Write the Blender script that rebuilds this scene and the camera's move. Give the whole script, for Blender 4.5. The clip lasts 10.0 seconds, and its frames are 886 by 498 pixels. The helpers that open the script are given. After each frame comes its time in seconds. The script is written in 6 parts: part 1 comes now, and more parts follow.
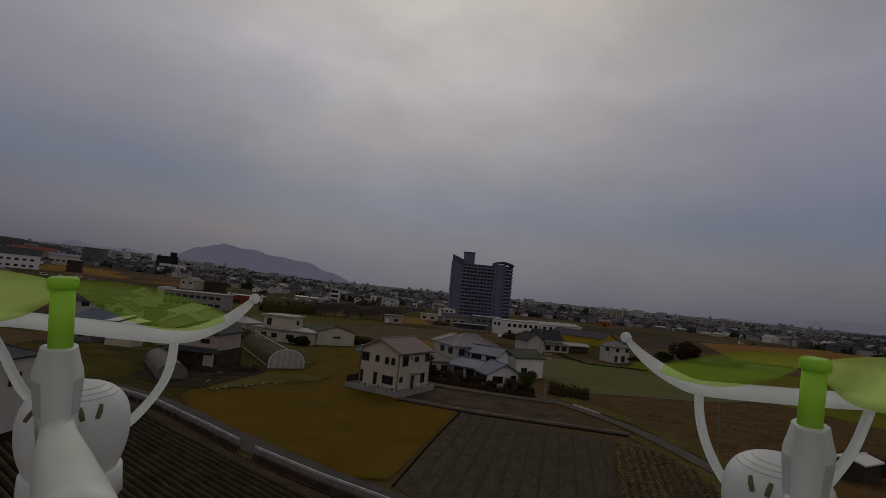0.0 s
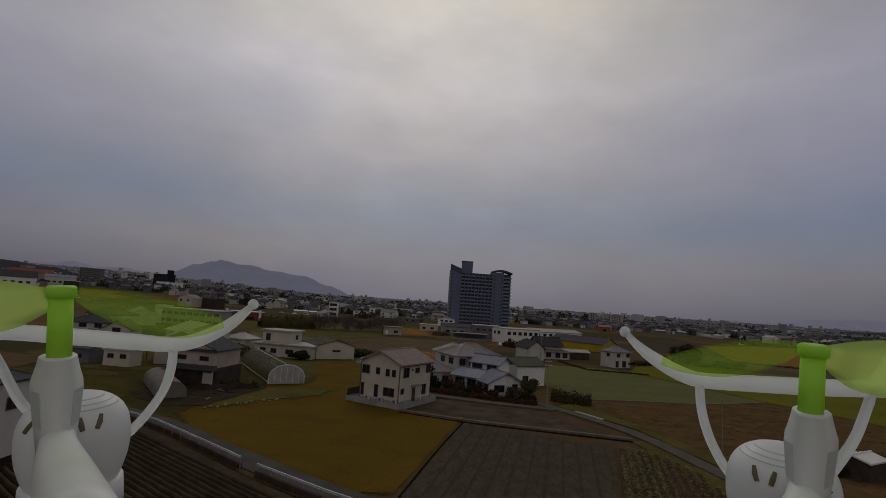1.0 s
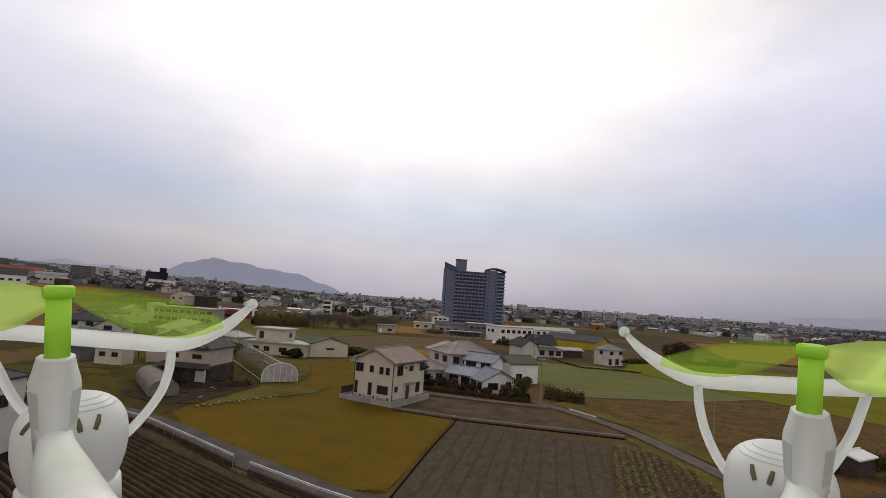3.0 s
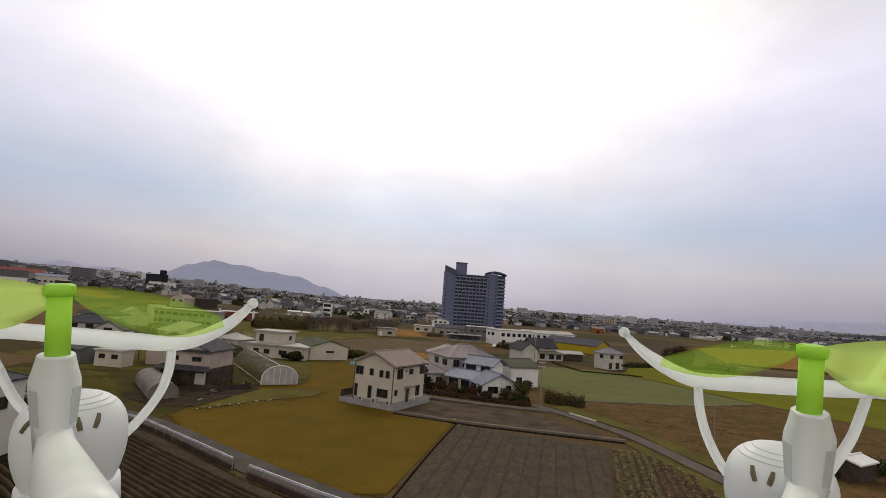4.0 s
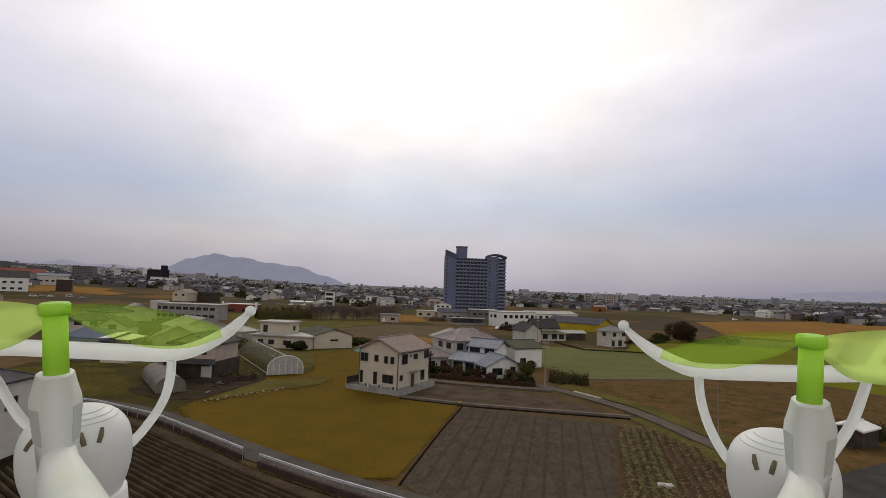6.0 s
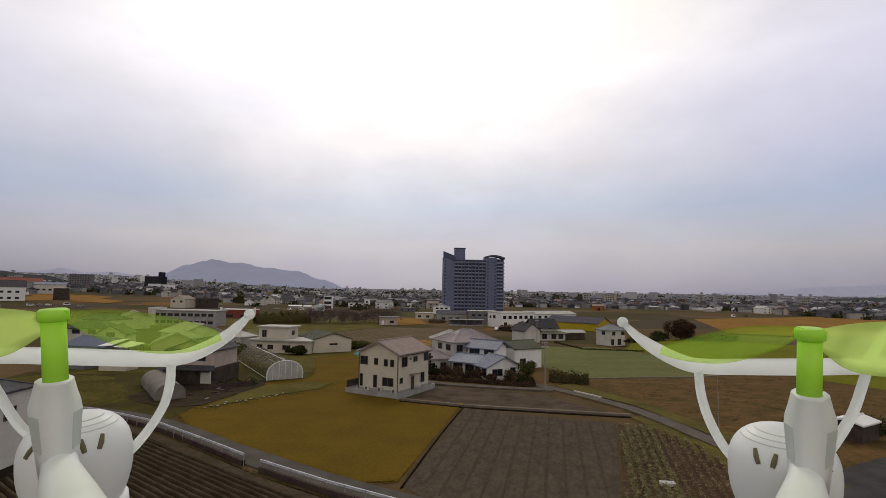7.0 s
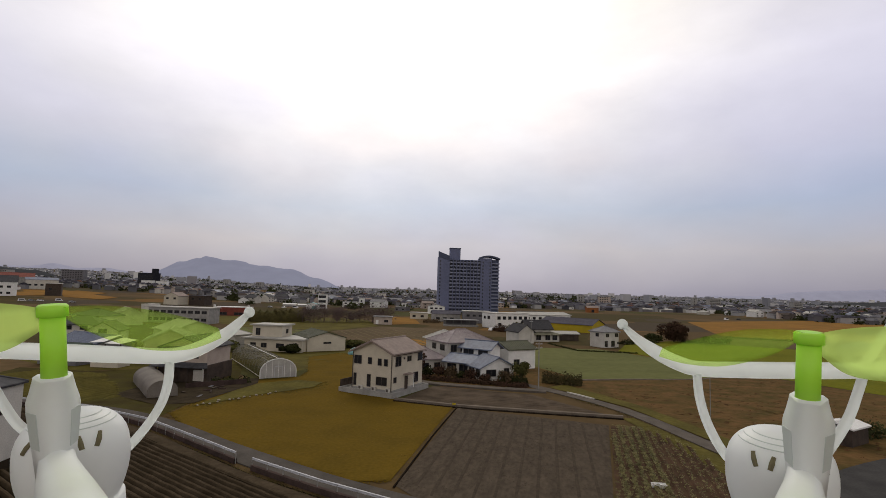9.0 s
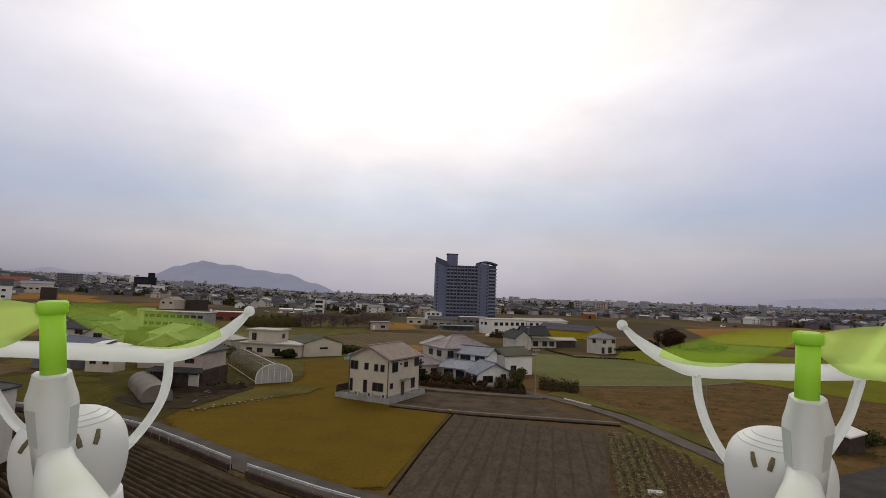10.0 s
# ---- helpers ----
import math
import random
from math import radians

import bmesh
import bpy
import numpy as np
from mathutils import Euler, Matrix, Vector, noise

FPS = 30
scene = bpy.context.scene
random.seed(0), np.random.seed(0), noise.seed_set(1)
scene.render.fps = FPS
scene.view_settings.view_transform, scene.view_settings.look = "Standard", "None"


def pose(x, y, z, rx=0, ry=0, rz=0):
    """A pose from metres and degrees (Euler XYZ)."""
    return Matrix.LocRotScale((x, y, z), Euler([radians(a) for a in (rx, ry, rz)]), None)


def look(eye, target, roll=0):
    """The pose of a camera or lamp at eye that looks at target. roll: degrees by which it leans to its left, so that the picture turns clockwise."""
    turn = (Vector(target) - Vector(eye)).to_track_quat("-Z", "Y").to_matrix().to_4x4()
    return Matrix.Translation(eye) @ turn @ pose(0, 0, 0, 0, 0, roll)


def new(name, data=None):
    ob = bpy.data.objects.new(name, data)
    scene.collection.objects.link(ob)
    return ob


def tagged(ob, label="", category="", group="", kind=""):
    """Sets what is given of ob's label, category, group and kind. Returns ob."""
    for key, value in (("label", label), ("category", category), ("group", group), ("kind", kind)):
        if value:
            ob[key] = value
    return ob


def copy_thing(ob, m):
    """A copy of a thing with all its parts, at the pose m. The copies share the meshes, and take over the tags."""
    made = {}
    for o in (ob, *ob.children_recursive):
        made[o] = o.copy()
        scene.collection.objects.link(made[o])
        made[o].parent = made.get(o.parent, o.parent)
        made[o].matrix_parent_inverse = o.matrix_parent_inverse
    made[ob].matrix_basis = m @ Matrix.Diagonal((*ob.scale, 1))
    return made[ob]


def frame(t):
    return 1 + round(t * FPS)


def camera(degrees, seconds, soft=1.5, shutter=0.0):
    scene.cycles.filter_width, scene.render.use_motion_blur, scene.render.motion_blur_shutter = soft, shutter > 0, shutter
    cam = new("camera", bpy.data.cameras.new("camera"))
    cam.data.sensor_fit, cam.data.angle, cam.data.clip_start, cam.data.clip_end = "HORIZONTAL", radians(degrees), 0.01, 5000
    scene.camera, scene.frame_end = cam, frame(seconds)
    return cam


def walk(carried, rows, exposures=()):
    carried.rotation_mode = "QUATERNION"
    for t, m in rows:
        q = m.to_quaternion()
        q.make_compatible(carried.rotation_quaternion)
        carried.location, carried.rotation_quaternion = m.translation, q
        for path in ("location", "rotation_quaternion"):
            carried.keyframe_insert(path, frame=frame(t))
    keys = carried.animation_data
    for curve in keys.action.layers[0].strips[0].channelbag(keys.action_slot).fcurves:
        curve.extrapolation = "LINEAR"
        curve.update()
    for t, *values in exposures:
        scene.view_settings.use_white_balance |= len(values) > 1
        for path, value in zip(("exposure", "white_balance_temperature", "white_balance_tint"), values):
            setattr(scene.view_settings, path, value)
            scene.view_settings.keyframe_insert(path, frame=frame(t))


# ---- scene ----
# the drone hovers: it turns, and drifts by millimetres
def eye(yaw, pitch, roll, dx=0.0, dy=0.0, dz=0.0):
    """A camera pose at the hovering place."""
    return pose(dx, dy, 16.5 + dz, 0, 0, yaw) @ pose(0, 0, 0, 90 + pitch) @ pose(0, 0, 0, 0, 0, roll)


REST = (-0.40, 5.1, 2.0)      # how the drone hangs
GUARD = ((-0.074, -0.024, -0.13), (0.074, -0.030, -0.13))   # where its two front guards sit before the lens


def hover(yaw, pitch, roll):
    """The pose with the small drift that goes with a turn of the drone about its guards."""
    a = eye(*REST).to_3x3()
    b = eye(yaw, pitch, roll).to_3x3()
    d = sum(((a @ Vector(g)) - (b @ Vector(g)) for g in GUARD), Vector()) / 2
    return eye(yaw, pitch, roll, *d)


PATH = [
    (0, 0.68, 5.09, 5.70),
    (0.5, 0.57, 5.74, 4.54),
    (1, 0.49, 6.22, 4.01),
    (1.5, 0.01, 6.43, 2.67),
    (2, -0.23, 6.55, 1.88),
    (2.1, -0.32, 6.20, 1.10),
    (2.2, -0.48, 3.98, -2.74),
    (2.3, -0.46, 4.00, -2.90),
    (2.5, -0.38, 4.70, 0.20),
    (2.9, -0.22, 5.90, 3.60),
    (3.3, -0.15, 6.27, 5.00),
    (3.5, -0.14, 6.31, 4.77),
    (4, -0.13, 6.40, 4.23),
    (4.2, -0.18, 6.34, 3.90),
    (4.3, -0.30, 6.10, 0.50),
    (4.4, -0.41, 5.80, -2.87),
    (4.5, -0.43, 5.52, -3.73),
    (4.6, -0.40, 5.20, 0.20),
    (4.7, -0.37, 5.00, 1.30),
    (4.8, -0.34, 4.86, 1.85),
    (5, -0.30, 4.72, 2.33),
    (5.5, -0.17, 4.62, 2.47),
    (6.2, -0.30, 4.70, 1.75),
    (7, -0.48, 4.88, 1.02),
    (7.5, -0.29, 5.06, 1.22),
    (8, -0.10, 4.79, 1.90),
    (8.5, -0.34, 4.87, 1.66),
    (9, -1.01, 4.89, 1.69),
    (9.5, -0.89, 5.43, 2.06),
    (10, -1.29, 5.53, 1.97),
]
cam = camera(82.0, 10.0, soft=0.8)
walk(cam, [(t, hover(*a)) for t, *a in PATH], exposures=[
    (0.0, -1.56, 6400, 12), (0.5, -1.42, 6400, 12), (2.2, -1.25, 6400, 12), (3.2, 0.20, 6600, 10), (4.5, 0.10, 6600, 10), (5.5, 0.0, 6600, 10), (10.0, 0.0, 6600, 10)])

# ---- sky and light ----
SUN_AZ, SUN_EL = -5.0, 47.0      # degrees from straight ahead, above the horizon
world = bpy.data.worlds.new("overcast_sky")
scene.world = world
world.use_nodes = True
wn, wl = world.node_tree.nodes, world.node_tree.links
wn.clear()


def wmath(op, a, b=None, c=None):
    n = wn.new("ShaderNodeMath")
    n.operation = op
    for i, v in enumerate((a, b, c)):
        if v is None:
            continue
        if isinstance(v, (int, float)):
            n.inputs[i].default_value = v
        else:
            wl.new(v, n.inputs[i])
    return n.outputs[0]


def ramp_stops(node, stops):
    e = node.color_ramp.elements
    while len(e) < len(stops):
        e.new(0.5)
    for el, (p, c) in zip(e, stops):
        el.position, el.color = p, (*c, 1)


coord = wn.new("ShaderNodeTexCoord")
sep = wn.new("ShaderNodeSeparateXYZ")
wl.new(coord.outputs["Generated"], sep.inputs[0])
# layered cloud: stretched sideways, wavering in height
stretch = wn.new("ShaderNodeMapping")
stretch.inputs["Scale"].default_value = (1.2, 1.2, 2.6)
wl.new(coord.outputs["Generated"], stretch.inputs[0])
waver = wn.new("ShaderNodeTexNoise")
waver.inputs["Scale"].default_value, waver.inputs["Detail"].default_value = 1.6, 4.0
wl.new(stretch.outputs[0], waver.inputs["Vector"])
billow = wn.new("ShaderNodeTexNoise")
billow.inputs["Scale"].default_value, billow.inputs["Detail"].default_value = 4.5, 6.0
billow.inputs["Roughness"].default_value = 0.55
wl.new(stretch.outputs[0], billow.inputs["Vector"])
height = wmath("ADD", sep.outputs[2], wmath("MULTIPLY", wmath("SUBTRACT", waver.outputs[0], 0.5), 0.10))
layers = wn.new("ShaderNodeValToRGB")
wl.new(height, layers.inputs[0])
# overhead, out of view, the cloud is dimmed to hold the ground light down
ramp_stops(layers, [(0.0, (0.275, 0.262, 0.345)), (0.03, (0.335, 0.315, 0.39)), (0.085, (0.425, 0.400, 0.455)), (0.17, (0.365, 0.412, 0.545)),
                    (0.26, (0.48, 0.475, 0.585)), (0.40, (0.61, 0.59, 0.69)), (0.56, (0.36, 0.35, 0.37)), (1.0, (0.20, 0.195, 0.19))])
# the veiled sun brightens the cloud round it; unseen sky behind is brightened as fill
sun_dir = Vector((math.sin(radians(SUN_AZ)) * math.cos(radians(SUN_EL)), math.cos(radians(SUN_AZ)) * math.cos(radians(SUN_EL)), math.sin(radians(SUN_EL))))
dot = wn.new("ShaderNodeVectorMath")
dot.operation = "DOT_PRODUCT"
wl.new(coord.outputs["Generated"], dot.inputs[0])
dot.inputs[1].default_value = sun_dir
facing = wmath("MAXIMUM", dot.outputs["Value"], 0.0)
puff = wmath("ADD", wmath("MULTIPLY", billow.outputs[0], 0.5), 0.78)
near = wmath("MULTIPLY", wmath("POWER", facing, 8.0), puff)
glow = wn.new("ShaderNodeMix")
glow.data_type, glow.blend_type = "RGBA", "ADD"
glow.inputs[0].default_value = 1.0
wl.new(layers.outputs[0], glow.inputs[6])
tint = wn.new("ShaderNodeMix")
tint.data_type, tint.blend_type = "RGBA", "MIX"
wl.new(near, tint.inputs[0])
tint.inputs[6].default_value, tint.inputs[7].default_value = (0, 0, 0, 1), (1.42, 1.29, 1.05, 1)
wl.new(tint.outputs[2], glow.inputs[7])
shade = wn.new("ShaderNodeMix")
shade.data_type, shade.blend_type = "RGBA", "MULTIPLY"
shade.inputs[0].default_value = 1.0
wl.new(glow.outputs[2], shade.inputs[6])
rear_fill = wn.new("ShaderNodeMapRange")
rear_fill.inputs[1].default_value, rear_fill.inputs[2].default_value = -0.2, 0.8
rear_fill.inputs[3].default_value, rear_fill.inputs[4].default_value = 1.72, 1.0
wl.new(dot.outputs["Value"], rear_fill.inputs[0])
wl.new(wmath("MULTIPLY", rear_fill.outputs[0], wmath("ADD", wmath("MULTIPLY", billow.outputs[0], 0.18), 0.92)), shade.inputs[7])
# the unseen sky behind is also tinted, to warm the light on the ground
warm = wn.new("ShaderNodeMix")
warm.data_type, warm.blend_type = "RGBA", "MULTIPLY"
back = wn.new("ShaderNodeMapRange")
back.inputs[1].default_value, back.inputs[2].default_value = 0.6, -0.2
back.inputs[3].default_value, back.inputs[4].default_value = 0.0, 1.0
wl.new(dot.outputs["Value"], back.inputs[0])
wl.new(back.outputs[0], warm.inputs[0])
wl.new(shade.outputs[2], warm.inputs[6])
warm.inputs[7].default_value = (1.08, 1.0, 0.80, 1)
hue = wn.new("ShaderNodeTexNoise")      # broad lavender and cream drifts in the cloud
hue.inputs["Scale"].default_value, hue.inputs["Detail"].default_value = 1.9, 2.0
wl.new(stretch.outputs[0], hue.inputs["Vector"])
drift = wn.new("ShaderNodeValToRGB")
wl.new(hue.outputs[0], drift.inputs[0])
ramp_stops(drift, [(0.36, (0.968, 0.985, 1.02)), (0.52, (0.985, 1.0, 0.98)), (0.66, (1.02, 1.0, 0.955))])
tinted = wn.new("ShaderNodeMix")
tinted.data_type, tinted.blend_type = "RGBA", "MULTIPLY"
tinted.inputs[0].default_value = 1.0
wl.new(warm.outputs[2], tinted.inputs[6])
wl.new(drift.outputs[0], tinted.inputs[7])
clear = wn.new("ShaderNodeTexSky")
clear.sky_type, clear.sun_disc = "NISHITA", False
clear.sun_elevation, clear.sun_rotation = radians(SUN_EL), radians(SUN_AZ)
veil = wn.new("ShaderNodeMix")
veil.data_type, veil.blend_type = "RGBA", "ADD"
veil.inputs[0].default_value = 0.006
wl.new(tinted.outputs[2], veil.inputs[6])
wl.new(clear.outputs[0], veil.inputs[7])
bg = wn.new("ShaderNodeBackground")
bg.inputs["Strength"].default_value = 1.0
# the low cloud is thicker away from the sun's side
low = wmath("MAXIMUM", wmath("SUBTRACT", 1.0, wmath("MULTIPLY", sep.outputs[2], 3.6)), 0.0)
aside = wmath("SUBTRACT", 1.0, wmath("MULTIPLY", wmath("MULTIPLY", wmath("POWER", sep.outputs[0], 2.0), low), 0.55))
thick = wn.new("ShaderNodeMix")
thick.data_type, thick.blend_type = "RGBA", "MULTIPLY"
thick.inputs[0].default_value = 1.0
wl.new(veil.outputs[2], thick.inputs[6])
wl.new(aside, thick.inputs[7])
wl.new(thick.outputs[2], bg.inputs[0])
wo = wn.new("ShaderNodeOutputWorld")
wl.new(bg.outputs[0], wo.inputs[0])

sun = new("sun", bpy.data.lights.new("sun", "SUN"))
sun.data.energy, sun.data.angle, sun.data.color = 0.65, radians(25), (1.0, 0.93, 0.82)
sun.matrix_basis = look(sun_dir * 200, (0, 0, 0))

# ---- materials ----
MATS = {}


def mat(name, a, b=None, rough=0.8, scale=2.0, fine=30.0, metal=0.0, bump=0.15, spec=0.3, per_thing=0.0, grain=0.25, stretch=None):
    """A surface between colours a and b: broad patches, fine grain, relief; per_thing varies the brightness from piece to piece."""
    if name in MATS:
        return MATS[name]
    b = b or tuple(min(1, v * 0.8) for v in a)
    m = bpy.data.materials.new(name)
    m.use_nodes = True
    n, l = m.node_tree.nodes, m.node_tree.links
    bs = n["Principled BSDF"]
    bs.inputs["Roughness"].default_value, bs.inputs["Metallic"].default_value = rough, metal
    bs.inputs["Specular IOR Level"].default_value = spec
    co = n.new("ShaderNodeTexCoord")
    big, small = n.new("ShaderNodeTexNoise"), n.new("ShaderNodeTexNoise")
    big.inputs["Scale"].default_value, big.inputs["Detail"].default_value = scale, 5.0
    small.inputs["Scale"].default_value, small.inputs["Detail"].default_value = fine, 3.0
    where = co.outputs["Object"]
    if stretch:     # a heading in degrees and how far the pattern is drawn out along it
        mp = n.new("ShaderNodeMapping")
        mp.vector_type = "TEXTURE"
        mp.inputs["Rotation"].default_value = (0, 0, radians(stretch[0]))
        mp.inputs["Scale"].default_value = (stretch[1], 1, 1)
        l.new(where, mp.inputs[0])
        where = mp.outputs[0]
    l.new(where, big.inputs[0])
    l.new(where, small.inputs[0])
    r = n.new("ShaderNodeValToRGB")
    r.color_ramp.elements[0].position, r.color_ramp.elements[1].position = 0.32, 0.68
    r.color_ramp.elements[0].color, r.color_ramp.elements[1].color = (*a, 1), (*b, 1)
    l.new(big.outputs[0], r.inputs[0])
    g = n.new("ShaderNodeMix")
    g.data_type, g.blend_type = "RGBA", "MULTIPLY"
    g.inputs[0].default_value = 1.0
    l.new(r.outputs[0], g.inputs[6])
    mr = n.new("ShaderNodeMapRange")
    mr.inputs[3].default_value, mr.inputs[4].default_value = 1 - grain, 1 + grain
    l.new(small.outputs[0], mr.inputs[0])
    l.new(mr.outputs[0], g.inputs[7])
    out = g.outputs[2]
    if per_thing:
        oi, pr, pm = n.new("ShaderNodeObjectInfo"), n.new("ShaderNodeMapRange"), n.new("ShaderNodeMix")
        pr.inputs[3].default_value, pr.inputs[4].default_value = 1 - per_thing, 1 + per_thing
        pm.data_type, pm.blend_type = "RGBA", "MULTIPLY"
        pm.inputs[0].default_value = 1.0
        l.new(oi.outputs["Random"], pr.inputs[0])
        l.new(out, pm.inputs[6])
        l.new(pr.outputs[0], pm.inputs[7])
        out = pm.outputs[2]
    l.new(out, bs.inputs["Base Color"])
    if bump:
        bp = n.new("ShaderNodeBump")
        bp.inputs["Strength"].default_value, bp.inputs["Distance"].default_value = bump, 0.05
        l.new(small.outputs[0], bp.inputs["Height"])
        l.new(bp.outputs[0], bs.inputs["Normal"])
    MATS[name] = m
    return m
CREAM = mat("cream_siding", (0.53, 0.485, 0.405), (0.455, 0.415, 0.345), rough=0.7, scale=0.5, fine=14, bump=0.1, spec=0.12)
PLASTER = mat("white_plaster", (0.538, 0.521, 0.487), (0.420, 0.403, 0.374), rough=0.75, scale=0.4, fine=9, spec=0.12)
WHITE = mat("white_paint", (0.74, 0.74, 0.74), (0.64, 0.64, 0.64), rough=0.5, scale=1.0, fine=12, spec=0.12)
PINK = mat("pale_pinkish_wall", (0.437, 0.370, 0.328), (0.353, 0.294, 0.260), rough=0.8, scale=0.5, fine=10, spec=0.12)
DARKWOOD = mat("dark_wood", (0.075, 0.055, 0.045), (0.04, 0.032, 0.028), rough=0.7, scale=1.0, fine=20, spec=0.12)
CONCRETE = mat("concrete", (0.336, 0.328, 0.319), (0.235, 0.231, 0.227), rough=0.85, scale=0.6, fine=9, spec=0.12)
ASPHALT = mat("worn_asphalt", (0.098, 0.088, 0.080), (0.068, 0.061, 0.056), rough=0.9, scale=0.35, fine=6, spec=0.02)
PAVING = mat("pale_road_concrete", (0.125, 0.108, 0.096), (0.086, 0.075, 0.066), rough=0.9, scale=0.5, fine=7, spec=0.02)
TILE_BLUE = mat("blue_grey_roof_tile", (0.125, 0.150, 0.222), (0.085, 0.103, 0.160), rough=0.5, scale=1.3, fine=12, spec=0.3, per_thing=0.15)
SLATE = mat("slate_sheet_roof", (0.105, 0.10, 0.125), (0.07, 0.068, 0.088), rough=0.8, scale=0.4, fine=6, spec=0.02)
PATH_PALE = mat("pale_path_concrete", (0.195, 0.162, 0.132), (0.135, 0.113, 0.094), rough=0.9, scale=0.6, fine=8, spec=0.02)
TILE_MAUVE = mat("mauve_grey_roof_tile", (0.225, 0.185, 0.200), (0.165, 0.136, 0.152), rough=0.45, scale=1.0, fine=12, spec=0.25)
TILE_DARK = mat("dark_grey_roof_tile", (0.075, 0.075, 0.085), (0.045, 0.045, 0.05), rough=0.5, scale=1.3, fine=12, spec=0.02)
ROOF_BROWN = mat("greyish_brown_shingle", (0.265, 0.215, 0.198), (0.208, 0.168, 0.156), rough=0.8, scale=1.1, fine=16, spec=0.12)
ROOF_GREY = mat("grey_sheet_roof", (0.210, 0.210, 0.227), (0.143, 0.143, 0.155), rough=0.75, scale=0.5, fine=7, spec=0.2)
ROOF_GREEN = mat("faded_green_sheet_roof", (0.085, 0.088, 0.055), (0.055, 0.060, 0.038), rough=0.55, scale=0.5, fine=8, spec=0.12)
ROOF_PALE = mat("pale_sheet_roof", (0.420, 0.412, 0.395), (0.319, 0.311, 0.302), rough=0.6, scale=0.4, fine=7, spec=0.12)
ROOF_RED = mat("rust_red_sheet_roof", (0.21, 0.055, 0.042), (0.14, 0.040, 0.033), rough=0.6, scale=0.5, fine=7, spec=0.12)
GLASS = mat("dark_window_glass", (0.022, 0.024, 0.03), (0.012, 0.013, 0.018), rough=0.12, scale=1, fine=3, bump=0, spec=0.5)
ALU = mat("brown_window_frame", (0.10, 0.085, 0.075), (0.07, 0.06, 0.055), rough=0.5, scale=1, fine=10, bump=0)
STEEL = mat("galvanised_steel", (0.55, 0.56, 0.60), (0.42, 0.43, 0.48), rough=0.45, metal=0.3, scale=1.2, fine=9)
YELLOW = mat("yellow_cladding", (0.42, 0.32, 0.010), (0.33, 0.25, 0.010), rough=0.6, scale=0.3, fine=6)
FILM = mat("cloudy_greenhouse_film", (0.420, 0.412, 0.403), (0.302, 0.298, 0.294), rough=0.45, scale=0.5, fine=5, spec=0.5)
FILM_BROWN = mat("brownish_old_film", (0.185, 0.165, 0.145), (0.135, 0.120, 0.106), rough=0.7, scale=0.5, fine=5, spec=0.2)
SOIL_RED = mat("reddish_garden_soil", (0.098, 0.060, 0.040), (0.054, 0.035, 0.024), rough=0.95, scale=0.5, fine=4, bump=0.6, grain=0.35, spec=0.02)
FILM_DARK = mat("smoky_shade_net", (0.16, 0.15, 0.125), (0.11, 0.10, 0.085), rough=0.8, scale=0.5, fine=9)
SOIL = mat("tilled_soil", (0.086, 0.068, 0.052), (0.060, 0.048, 0.037), rough=0.95, scale=0.9, fine=2.6, bump=0.7, grain=0.4, stretch=(77, 2.0), spec=0.02)
# dark soil, taken near black: the shade between ridges is put into the colour
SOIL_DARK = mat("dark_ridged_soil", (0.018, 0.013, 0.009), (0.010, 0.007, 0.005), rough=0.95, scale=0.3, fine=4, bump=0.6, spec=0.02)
SOIL_GREY = mat("greyish_fallow_soil", (0.105, 0.080, 0.060), (0.052, 0.040, 0.030), rough=0.95, scale=0.3, fine=4, bump=0.5, spec=0.02)
STUBBLE = mat("ochre_stubble_grass", (0.120, 0.077, 0.010), (0.096, 0.063, 0.009), rough=0.95, scale=0.16, fine=2.6, bump=0.6, grain=0.34, spec=0.02)
WEED = mat("brown_weedy_ground", (0.130, 0.074, 0.032), (0.066, 0.051, 0.018), rough=0.95, scale=0.36, fine=1.7, bump=0.6, grain=0.45, stretch=(-8, 1.35), spec=0.02)
MEADOW = mat("greyish_green_meadow", (0.128, 0.133, 0.053), (0.101, 0.106, 0.042), rough=0.95, scale=0.10, fine=1.4, bump=0.5, grain=0.35, stretch=(5, 3.0), spec=0.02)
GREEN = mat("olive_green_crop", (0.140, 0.138, 0.013), (0.105, 0.108, 0.010), rough=0.95, scale=0.06, fine=1.2, bump=0.5, grain=0.35, spec=0.02)
ORANGE = mat("orange_brown_stubble", (0.245, 0.128, 0.032), (0.175, 0.095, 0.027), rough=0.95, scale=0.05, fine=0.6, bump=0.5, grain=0.35, spec=0.02)
TAN = mat("tan_fallow_field", (0.125, 0.090, 0.055), (0.082, 0.062, 0.038), rough=0.95, scale=0.05, fine=1.5, bump=0.5, spec=0.02)
VERGE = mat("dull_green_verge", (0.062, 0.056, 0.014), (0.044, 0.034, 0.014), rough=0.95, scale=0.2, fine=3, bump=0.5, spec=0.02)
LEAF = mat("dark_evergreen_leaf", (0.040, 0.044, 0.016), (0.022, 0.026, 0.011), rough=0.8, scale=0.8, fine=6, per_thing=0.2, spec=0.02)
LEAF_RED = mat("russet_hedge_leaf", (0.066, 0.036, 0.026), (0.034, 0.023, 0.015), rough=0.85, scale=0.8, fine=6, spec=0.02)
LEAF_BROWN = mat("brown_winter_scrub", (0.110, 0.078, 0.046), (0.064, 0.048, 0.030), rough=0.9, scale=0.5, fine=4, spec=0.02)
LEAF_LIGHT = mat("olive_leaf", (0.085, 0.085, 0.030), (0.055, 0.058, 0.022), rough=0.85, scale=0.8, fine=6, per_thing=0.2, spec=0.02)
